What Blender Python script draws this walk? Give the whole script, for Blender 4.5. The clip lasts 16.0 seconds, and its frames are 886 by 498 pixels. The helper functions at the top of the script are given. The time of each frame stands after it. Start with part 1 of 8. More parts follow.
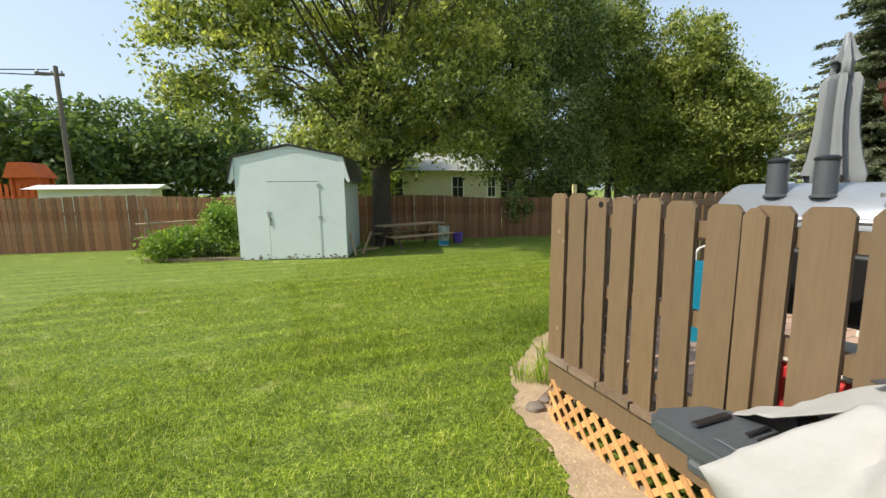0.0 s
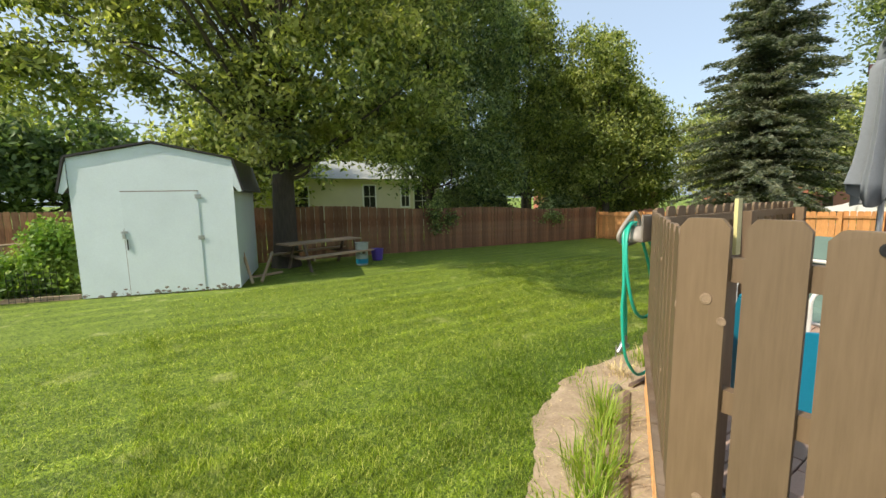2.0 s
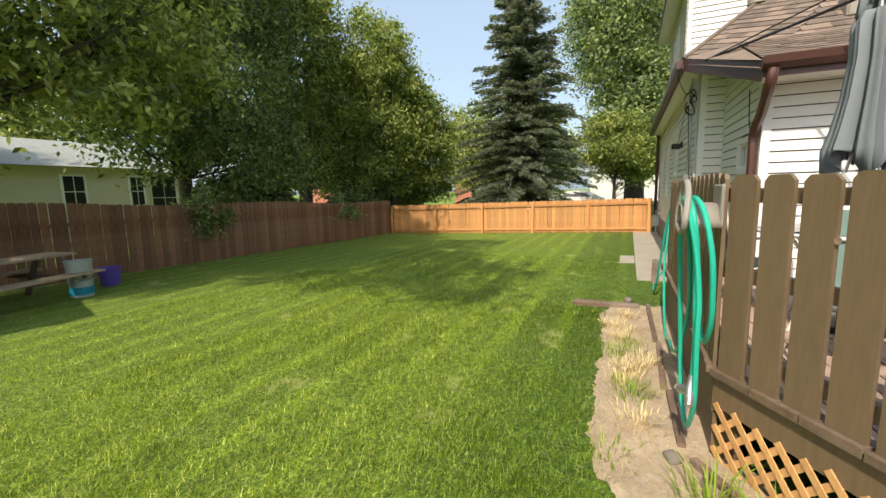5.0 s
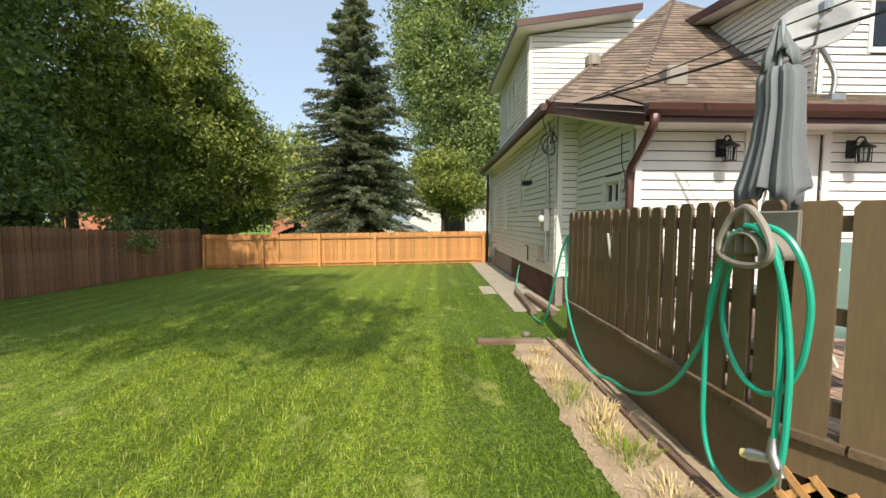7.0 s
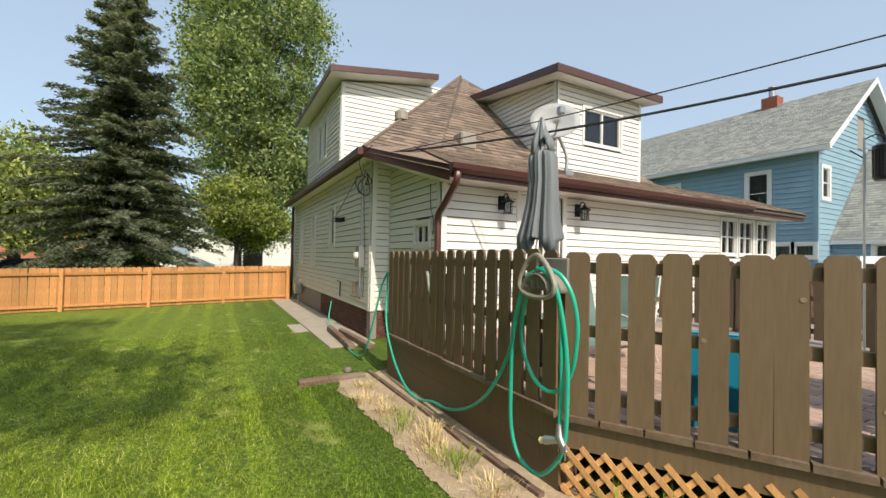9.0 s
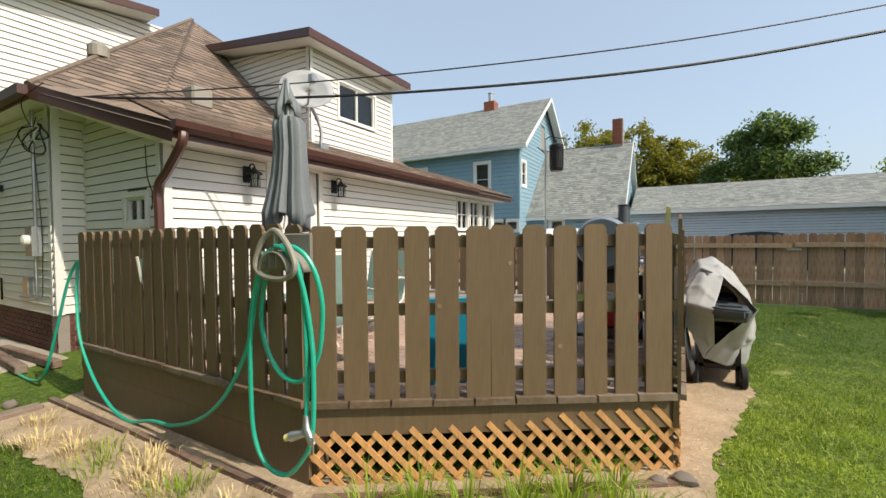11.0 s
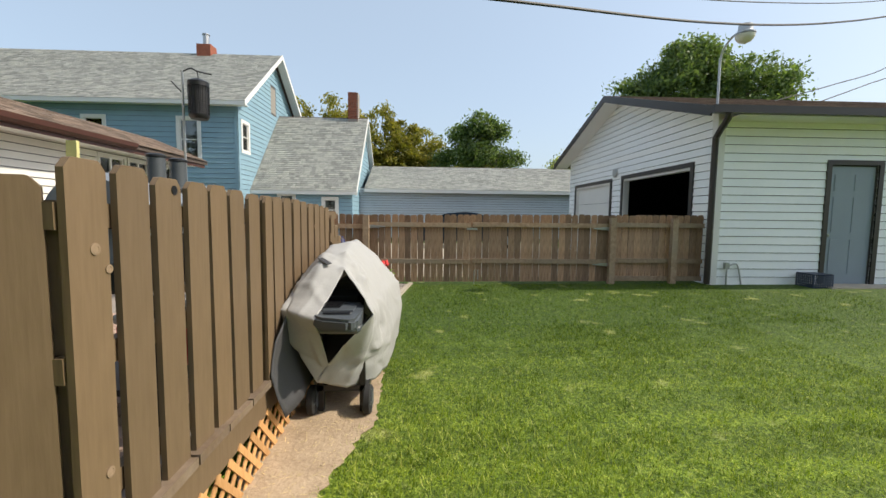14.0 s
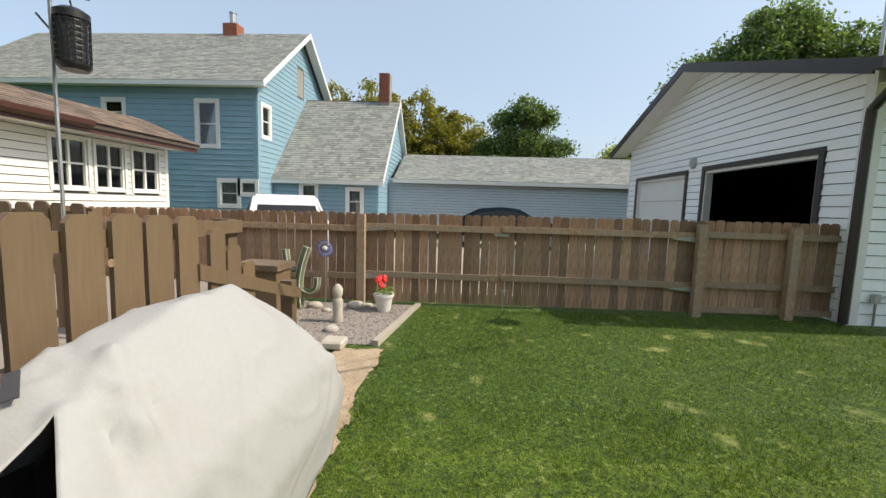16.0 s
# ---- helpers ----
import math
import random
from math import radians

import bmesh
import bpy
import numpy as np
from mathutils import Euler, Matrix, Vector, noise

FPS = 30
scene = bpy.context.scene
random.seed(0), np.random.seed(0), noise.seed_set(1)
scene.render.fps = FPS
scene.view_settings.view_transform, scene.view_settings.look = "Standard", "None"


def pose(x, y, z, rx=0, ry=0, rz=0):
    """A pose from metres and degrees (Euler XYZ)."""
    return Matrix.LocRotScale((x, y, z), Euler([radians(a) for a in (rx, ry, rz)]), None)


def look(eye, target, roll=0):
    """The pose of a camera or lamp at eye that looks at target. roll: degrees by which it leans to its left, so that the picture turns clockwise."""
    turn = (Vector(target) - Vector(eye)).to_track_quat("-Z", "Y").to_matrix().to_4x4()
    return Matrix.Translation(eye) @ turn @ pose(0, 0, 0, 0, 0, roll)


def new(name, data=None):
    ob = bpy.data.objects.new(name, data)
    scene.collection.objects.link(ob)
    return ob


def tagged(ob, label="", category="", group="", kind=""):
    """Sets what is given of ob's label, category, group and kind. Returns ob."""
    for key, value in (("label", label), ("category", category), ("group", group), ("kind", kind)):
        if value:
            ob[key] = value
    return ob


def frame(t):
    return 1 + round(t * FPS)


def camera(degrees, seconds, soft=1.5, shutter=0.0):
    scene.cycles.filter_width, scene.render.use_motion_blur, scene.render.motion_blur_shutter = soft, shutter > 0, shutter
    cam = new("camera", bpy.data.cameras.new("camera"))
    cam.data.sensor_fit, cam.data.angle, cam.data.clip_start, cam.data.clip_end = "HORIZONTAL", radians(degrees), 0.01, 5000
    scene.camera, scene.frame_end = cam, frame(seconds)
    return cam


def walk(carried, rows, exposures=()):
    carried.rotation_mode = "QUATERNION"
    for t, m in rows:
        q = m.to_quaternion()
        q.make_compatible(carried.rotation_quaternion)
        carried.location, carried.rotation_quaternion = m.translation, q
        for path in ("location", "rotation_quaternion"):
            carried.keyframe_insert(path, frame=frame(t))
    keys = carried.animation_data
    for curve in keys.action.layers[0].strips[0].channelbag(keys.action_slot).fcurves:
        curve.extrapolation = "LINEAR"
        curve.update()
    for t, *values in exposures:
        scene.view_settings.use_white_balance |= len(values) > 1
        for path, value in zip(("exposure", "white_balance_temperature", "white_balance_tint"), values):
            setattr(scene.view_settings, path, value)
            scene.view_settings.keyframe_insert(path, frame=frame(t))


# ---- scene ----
cam = camera(94.0, 16.0)
METRES, EYE, TILT, LEAN, TURN = 10.3, 1.5, 0.0, 0.0, -21.0
ROWS = [
    (0.0, 0.0, 0.0, 0.0, -0.1, -8.11, 0.74),
    (0.5, -0.0046, 0.0444, 0.0012, -0.65, -7.58, 0.59),
    (1.0, -0.0062, 0.0806, 0.005, -3.26, -7.19, 0.57),
    (1.5, -0.0183, 0.1236, 0.0054, -7.98, -6.89, 0.74),
    (2.0, -0.0273, 0.1583, 0.0042, -12.85, -7.09, 1.03),
    (2.5, -0.0359, 0.1953, 0.0057, -18.66, -7.42, 1.36),
    (3.0, -0.0457, 0.2324, 0.0046, -23.42, -7.8, 1.57),
    (3.5, -0.0509, 0.277, -0.0005, -28.69, -8.13, 1.67),
    (4.0, -0.054, 0.315, -0.0047, -33.66, -8.43, 1.62),
    (6.5, -0.021, 0.4895, -0.0176, -64.07, -5.24, 0.27),
    (7.0, -0.0216, 0.516, -0.0172, -70.16, -3.88, -0.3),
    (7.5, -0.0285, 0.5333, -0.0154, -76.01, -2.45, -0.81),
    (8.0, -0.0458, 0.5419, -0.013, -83.21, -0.82, -1.25),
    (10.5, -0.0408, 0.5398, -0.0137, -120.46, -0.12, 0.21),
    (11.0, -0.0283, 0.521, -0.0152, -129.18, -1.54, 0.55),
    (11.5, -0.0288, 0.5039, -0.0149, -136.74, -2.5, 0.52),
    (12.0, -0.042, 0.477, -0.015, -145.01, -3.06, 0.25),
    (12.5, -0.05, 0.4525, -0.0176, -151.3, -3.47, -0.09),
    (13.0, -0.0531, 0.4137, -0.0173, -156.82, -3.72, -0.46),
    (13.5, -0.0532, 0.3768, -0.018, -159.87, -4.16, -0.64),
    (14.0, -0.0491, 0.3289, -0.0162, -161.29, -4.69, -0.66),
    (14.5, -0.0414, 0.2856, -0.0124, -161.32, -5.15, -0.79),
    (15.0, -0.0359, 0.2343, -0.0066, -160.24, -5.44, -1.15),
    (15.5, -0.0279, 0.1891, -0.0079, -158.41, -5.68, -1.46),
    (16.0, -0.018, 0.1382, -0.0021, -155.29, -6.09, -1.73),
]
walk(cam, [(t, pose(0, 0, EYE, TILT, LEAN, TURN) @ pose(METRES * x, METRES * y, METRES * z, 90 + pitch, roll, yaw)) for t, x, y, z, yaw, pitch, roll in ROWS],
     [(0.0, 0.40), (4.0, 0.42), (7.0, 0.36), (8.0, 0.26), (11.0, 0.22), (13.0, 0.26), (16.0, 0.24)])

# ---- world, sun ----
SUN_AZ, SUN_EL = radians(272.5), radians(45)
world = bpy.data.worlds.new("world")
scene.world = world
world.use_nodes = True
wn = world.node_tree
sky = wn.nodes.new("ShaderNodeTexSky")
sky.sky_type = "NISHITA"
sky.sun_disc = False
sky.sun_elevation = SUN_EL
sky.sun_rotation = SUN_AZ
sky.air_density, sky.dust_density, sky.ozone_density = 1.0, 3.0, 1.5
haze = wn.nodes.new("ShaderNodeMix")
haze.data_type = "RGBA"
haze.inputs[0].default_value = 0.45
haze.inputs[7].default_value = (4.5, 5.4, 6.2, 1)
wn.links.new(sky.outputs["Color"], haze.inputs[6])
wn.links.new(haze.outputs[2], wn.nodes["Background"].inputs["Color"])
wn.nodes["Background"].inputs["Strength"].default_value = 0.148
sun = new("sun", bpy.data.lights.new("sun", "SUN"))
sun.data.energy, sun.data.angle, sun.data.color = 3.85, radians(0.6), (1.0, 0.90, 0.74)
sun.matrix_basis = look((math.sin(SUN_AZ) * math.cos(SUN_EL), math.cos(SUN_AZ) * math.cos(SUN_EL), math.sin(SUN_EL)), (0, 0, 0))



def ground_z(x, y):
    return -0.04 - 0.018 * min(max(y, -4.4), 22) - 0.008 * min(max(x, -12), 22)


# ---- materials ----
class Nodes:
    def __init__(self, name):
        self.m = bpy.data.materials.new(name)
        self.m.use_nodes = True
        self.t = self.m.node_tree
        self.b = self.t.nodes["Principled BSDF"]

    def add(self, kind, **inputs):
        n = self.t.nodes.new(kind)
        for k, v in inputs.items():
            n.inputs[k.replace("_", " ")].default_value = v
        return n

    def link(self, a, b):
        self.t.links.new(a, b)

    def noise(self, scale, detail=4, stretch=None, rough=0.6):
        c = self.t.nodes.new("ShaderNodeTexCoord")
        n = self.add("ShaderNodeTexNoise", Scale=scale, Detail=detail, Roughness=rough)
        src = c.outputs["Object"]
        if stretch:
            mp = self.t.nodes.new("ShaderNodeMapping")
            mp.inputs["Scale"].default_value = stretch
            self.link(src, mp.inputs["Vector"])
            src = mp.outputs["Vector"]
        self.link(src, n.inputs["Vector"])
        return n.outputs["Fac"]

    def ramp(self, fac, stops):
        r = self.t.nodes.new("ShaderNodeValToRGB")
        e = r.color_ramp.elements
        while len(e) < len(stops):
            e.new(0.5)
        for k, (p, c) in enumerate(stops):
            e[k].position, e[k].color = p, (*c, 1)
        self.link(fac, r.inputs["Fac"])
        return r.outputs["Color"]

    def mix(self, fac, a, b, blend="MIX"):
        n = self.t.nodes.new("ShaderNodeMix")
        n.data_type, n.blend_type = "RGBA", blend
        for slot, v in ((0, fac), (6, a), (7, b)):
            if hasattr(v, "links"):
                self.link(v, n.inputs[slot])
            else:
                n.inputs[slot].default_value = v if slot == 0 else (*v, 1)
        return n.outputs[2]

    def bump(self, fac, strength, distance=0.01):
        n = self.add("ShaderNodeBump", Strength=strength, Distance=distance)
        self.link(fac, n.inputs["Height"])
        self.link(n.outputs["Normal"], self.b.inputs["Normal"])

    def vary(self, color, amount, island=False):
        """Lighter or darker by the object, or by the island of the mesh."""
        if island:
            r = self.t.nodes.new("ShaderNodeNewGeometry").outputs["Random Per Island"]
        else:
            r = self.t.nodes.new("ShaderNodeObjectInfo").outputs["Random"]
        lo, hi = 1 - amount, 1 + amount
        return self.mix(1.0, color, self.ramp(r, ((0, (lo, lo, lo)), (0.5, (1, 1, 1)), (1, (hi, hi * 0.98, hi * 0.95)))), "MULTIPLY")

    def out(self, color, rough=0.6, metal=0.0):
        if hasattr(color, "links"):
            self.link(color, self.b.inputs["Base Color"])
        else:
            self.b.inputs["Base Color"].default_value = (*color, 1)
        self.b.inputs["Roughness"].default_value = rough
        self.b.inputs["Metallic"].default_value = metal
        return self.m


def shade(c, f):
    return tuple(min(v * f, 1) for v in c)


def paint(name, c, rough=0.55, dirt=0.12, scale=3.0, bump=0.15, vary=0.0, metal=0.0, stretch=None, island=False):
    """A coat of one colour with broad stains and fine grain."""
    n = Nodes(name)
    big = n.noise(scale, 5, stretch)
    fine = n.noise(scale * 22, 3, stretch)
    col = n.ramp(big, ((0.3, shade(c, 1 - dirt)), (0.7, shade(c, 1 + dirt * 0.6))))
    col = n.mix(0.35, col, n.ramp(fine, ((0.3, shade(c, 1 - dirt)), (0.7, shade(c, 1 + dirt)))))
    if vary:
        col = n.vary(col, vary, island)
    if bump:
        n.bump(fine, bump, 0.004)
    return n.out(col, rough, metal)


def wood(name, dark, light, rough=0.75, vary=0.2, grain=(14, 14, 0.9), weather=None, bump=0.35):
    """Long grain along z of each board, with knots and weathered patches."""
    n = Nodes(name)
    g = n.noise(6, 6, grain)
    col = n.ramp(g, ((0.3, dark), (0.7, light)))
    patch = n.noise(1.3, 4)
    if weather:
        col = n.mix(n.ramp(patch, ((0.42, (0, 0, 0)), (0.68, (0.8, 0.8, 0.8)))), col, weather)
    if vary:
        col = n.vary(col, vary)
    n.bump(g, bump, 0.004)
    return n.out(col, rough)


M_WHITE = paint("white_siding", (0.77, 0.755, 0.71), 0.5, 0.07, 1.2, 0.05, 0.02)
M_GARAGE = paint("garage_siding", (0.90, 0.92, 0.93), 0.5, 0.05, 1.2, 0.05, 0.02)
M_TRIMW = paint("white_trim", (0.78, 0.77, 0.74), 0.45, 0.05, 2.0, 0.03)
M_SHED = paint("shed_paint", (0.64, 0.72, 0.75), 0.6, 0.08, 1.5, 0.12, 0.03)
M_CHIP = paint("chipped_wood", (0.22, 0.19, 0.16), 0.85, 0.4, 9, 0.4)
M_BROWNT = paint("brown_trim", (0.085, 0.035, 0.027), 0.35, 0.12, 2.5, 0.05)
M_BLACKT = paint("dark_trim", (0.03, 0.024, 0.022), 0.4, 0.15, 3, 0.05)
M_BLUE = paint("blue_siding", (0.23, 0.37, 0.46), 0.6, 0.10, 1.5, 0.08, 0.03)
M_GREYB = paint("grey_blue_siding", (0.46, 0.52, 0.58), 0.6, 0.08, 1.5, 0.08, 0.03)
M_CREAM = paint("cream_wall", (0.62, 0.56, 0.42), 0.7, 0.08, 1.5, 0.05)
M_DECK = wood("deck_paint", (0.140, 0.094, 0.052), (0.178, 0.121, 0.070), 0.6, 0.09, (9, 9, 0.8), None, 0.25)
M_LEDGE = wood("worn_ledge", (0.10, 0.065, 0.04), (0.17, 0.115, 0.07), 0.8, 0.1, (5, 5, 5), (0.28, 0.23, 0.18), 0.8)
M_LAT = wood("cedar_lattice", (0.50, 0.25, 0.09), (0.66, 0.38, 0.16), 0.7, 0.2, (12, 12, 2))
M_FN = wood("brown_fence", (0.115, 0.045, 0.020), (0.33, 0.155, 0.075), 0.8, 0.30, (12, 12, 0.7), (0.34, 0.21, 0.125))
M_FE = wood("orange_fence", (0.42, 0.19, 0.06), (0.66, 0.33, 0.125), 0.75, 0.2, (12, 12, 0.8))
M_FS = wood("weathered_fence", (0.13, 0.070, 0.038), (0.44, 0.27, 0.165), 0.8, 0.38, (12, 12, 0.7), (0.50, 0.36, 0.25))
M_RAIL = wood("old_rail", (0.27, 0.175, 0.105), (0.46, 0.33, 0.22), 0.85, 0.15, (3, 3, 3), (0.33, 0.27, 0.2))
M_TIMBER = wood("old_timber", (0.10, 0.06, 0.045), (0.22, 0.14, 0.10), 0.9, 0.2, (2, 9, 9), (0.3, 0.25, 0.2))
M_ROOF = paint("brown_shingle", (0.20, 0.150, 0.118), 0.9, 0.3, 9, 0.5, 0.38, island=True)
M_ROOFG = paint("grey_shingle", (0.285, 0.295, 0.275), 0.9, 0.3, 9, 0.5, 0.26, island=True)
M_ROOFBASE = paint("roof_underlay", (0.09, 0.07, 0.06), 0.95, 0.2, 6, 0.2)
M_CONC = paint("concrete", (0.42, 0.37, 0.30), 0.85, 0.2, 2.0, 0.35, 0.05)
M_BRICK = paint("brick_red", (0.26, 0.085, 0.05), 0.85, 0.25, 6, 0.4, 0.25)
M_MORTAR = paint("mortar", (0.30, 0.26, 0.23), 0.9, 0.15, 5, 0.4)
# dark brown that stands in for shade under the deck
M_UNDER = paint("underdeck_shade", (0.06, 0.045, 0.032), 0.95, 0.3, 4, 0.4)
# dark backing colour that draws the shadow lines between siding boards
M_LAP_SHADE = paint("lap_shadow_backing", (0.10, 0.095, 0.09), 0.9, 0.2, 3, 0.1)
M_FOUND = paint("foundation_paint", (0.10, 0.035, 0.025), 0.8, 0.25, 4, 0.4)
M_PAVER = paint("paver", (0.40, 0.28, 0.22), 0.85, 0.2, 5, 0.4, 0.25)
M_METAL = paint("galvanised", (0.45, 0.46, 0.47), 0.4, 0.15, 6, 0.1, metal=0.8)
M_DARKMETAL = paint("black_metal", (0.02, 0.02, 0.022), 0.4, 0.2, 6, 0.1, metal=0.3)
M_PLASTIC = paint("dark_grey_plastic", (0.07, 0.08, 0.09), 0.45, 0.15, 6, 0.15)
M_COVER = paint("grey_cover", (0.365, 0.36, 0.352), 0.75, 0.06, 2.5, 0.3)
# charcoal of the tag and zapper core, and painted shade on the cover
M_COVERD = paint("charcoal_or_cover_shade", (0.055, 0.055, 0.06), 0.8, 0.15, 3, 0.3)
M_HOSE = paint("green_hose", (0.02, 0.42, 0.29), 0.35, 0.08, 4, 0.03)
M_HANGER = paint("taupe_plastic", (0.30, 0.27, 0.23), 0.5, 0.12, 6, 0.05)
M_SMOKER = paint("smoker_paint", (0.26, 0.29, 0.33), 0.35, 0.15, 3, 0.05, metal=0.3)
M_FABRIC = paint("umbrella_cloth", (0.20, 0.22, 0.235), 0.9, 0.12, 3, 0.3)
M_BIN = paint("blue_plastic", (0.01, 0.22, 0.34), 0.4, 0.1, 3, 0.05)
M_RED = paint("red_plastic", (0.5, 0.03, 0.03), 0.45, 0.1, 3, 0.05)
M_YELLOW = paint("yellow_plastic", (0.68, 0.62, 0.28), 0.5, 0.1, 3, 0.05)
M_PURPLE = paint("purple_plastic", (0.12, 0.07, 0.38), 0.5, 0.1, 3, 0.05)
M_PAIL = paint("pail_plastic", (0.36, 0.40, 0.36), 0.5, 0.12, 4, 0.05)
M_POT = paint("white_pot", (0.7, 0.68, 0.63), 0.5, 0.1, 5, 0.05)
M_FLOWER = paint("red_flower", (0.72, 0.05, 0.045), 0.6, 0.2, 8, 0)
M_CACTUS = paint("cactus_skin", (0.16, 0.19, 0.10), 0.6, 0.2, 12, 0.2)
M_STONE = paint("pale_stone", (0.5, 0.45, 0.38), 0.85, 0.25, 6, 0.5)
M_STONED = paint("brown_stone", (0.20, 0.17, 0.14), 0.9, 0.25, 8, 0.5)
M_DISH = paint("dull_grey_paint", (0.36, 0.37, 0.38), 0.6, 0.15, 4, 0.1)
M_GRAVEL = paint("gravel", (0.33, 0.29, 0.26), 0.9, 0.35, 30, 0.8, 0.4, island=True)
M_PINWHEEL = paint("blue_pinwheel", (0.14, 0.17, 0.5), 0.4, 0.2, 8, 0.05)
M_CRATE = paint("crate_plastic", (0.04, 0.055, 0.10), 0.5, 0.1, 5, 0.05)
M_DOORG = paint("grey_door", (0.26, 0.31, 0.36), 0.5, 0.06, 2, 0.05)
# grey-blue that stands in for sky reflected in the dormer panes
M_PANE_SKY = paint("painted_sky_reflection", (0.42, 0.50, 0.55), 0.8, 0.1, 2, 0.05)
M_SPOT = paint("faded_paint", (0.27, 0.19, 0.12), 0.8, 0.3, 30, 0.2)
# near-black that stands in for shade inside rooms and the open bay
M_ROOM_SHADE = paint("interior_shade", (0.03, 0.035, 0.05), 0.9, 0.2, 1, 0.1)
M_CURTAIN = paint("curtain_or_painted_sheet", (0.40, 0.36, 0.33), 0.9, 0.2, 4, 0.2)
M_ORANGE = paint("orange_roof", (0.62, 0.12, 0.025), 0.7, 0.15, 3, 0.1)
M_REDWALL = paint("salmon_brick", (0.45, 0.17, 0.11), 0.85, 0.15, 4, 0.2)
M_CARW = paint("white_car", (0.7, 0.7, 0.7), 0.25, 0.03, 2, 0)
M_CARB = paint("dark_blue_car", (0.03, 0.05, 0.08), 0.2, 0.05, 2, 0, metal=0.4)
M_TYRE = paint("rubber", (0.02, 0.02, 0.02), 0.85, 0.2, 10, 0.2)
M_CABLE = paint("cable", (0.012, 0.012, 0.014), 0.6, 0.1, 6, 0)
M_POLEW = wood("pole_wood", (0.10, 0.085, 0.07), (0.22, 0.19, 0.16), 0.9, 0.1)
M_BARK = paint("bark", (0.085, 0.070, 0.055), 0.95, 0.45, 7, 1.0, stretch=(3, 3, 0.5))
M_STRAW = paint("dry_straw", (0.62, 0.50, 0.25), 0.85, 0.25, 6, 0, 0.35, island=True)


def glass():
    n = Nodes("window_glass")
    t, o = n.t, n.t.nodes["Material Output"]
    tr = n.add("ShaderNodeBsdfTransparent", Color=(0.75, 0.8, 0.8, 1))
    gl = n.add("ShaderNodeBsdfGlossy", Roughness=0.02)
    fr = n.add("ShaderNodeFresnel", IOR=1.8)
    mx = t.nodes.new("ShaderNodeMixShader")
    t.links.new(fr.outputs[0], mx.inputs[0])
    t.links.new(tr.outputs[0], mx.inputs[1])
    t.links.new(gl.outputs[0], mx.inputs[2])
    t.links.new(mx.outputs[0], o.inputs["Surface"])
    return n.m


M_GLASS = glass()


def leaves(name, dark, light, tip, rough=0.55):
    """Leaf skin: colour by leaf and by bough, some light shining through."""
    n = Nodes(name)
    r = n.t.nodes.new("ShaderNodeNewGeometry").outputs["Random Per Island"]
    col = n.ramp(r, ((0.0, dark), (0.6, light), (1.0, tip)))
    col = n.mix(n.ramp(n.noise(1.1, 4), ((0.50, (0, 0, 0)), (0.64, (0.6, 0.6, 0.6)))), col, shade(tip, 0.9))
    n.link(col, n.b.inputs["Base Color"])
    n.b.inputs["Roughness"].default_value = rough
    tl = n.add("ShaderNodeBsdfTranslucent")
    n.link(n.mix(1.0, col, (1.4, 1.5, 0.65), "MULTIPLY"), tl.inputs["Color"])
    mx = n.add("ShaderNodeMixShader", Fac=0.42)
    n.link(n.b.outputs[0], mx.inputs[1])
    n.link(tl.outputs[0], mx.inputs[2])
    n.link(mx.outputs[0], n.t.nodes["Material Output"].inputs["Surface"])
    return n.m


M_LEAF = leaves("ash_leaves", (0.050, 0.082, 0.032), (0.25, 0.30, 0.11), (0.66, 0.66, 0.24))
M_LEAFL = leaves("light_leaves", (0.055, 0.090, 0.026), (0.21, 0.26, 0.065), (0.52, 0.54, 0.16))
M_LEAFD = leaves("dark_leaves", (0.050, 0.086, 0.038), (0.18, 0.245, 0.10), (0.48, 0.53, 0.22))
M_LEAFY = leaves("yellowing_leaves", (0.10, 0.11, 0.018), (0.22, 0.215, 0.035), (0.40, 0.33, 0.06))
M_LEAFS = leaves("plain_leaves", (0.05, 0.09, 0.034), (0.12, 0.18, 0.06), (0.23, 0.30, 0.10))
M_SPRUCE = leaves("spruce_needles", (0.055, 0.080, 0.055), (0.15, 0.185, 0.13), (0.29, 0.29, 0.19))
M_VEG = leaves("garden_leaves", (0.09, 0.17, 0.025), (0.17, 0.29, 0.05), (0.30, 0.38, 0.09))


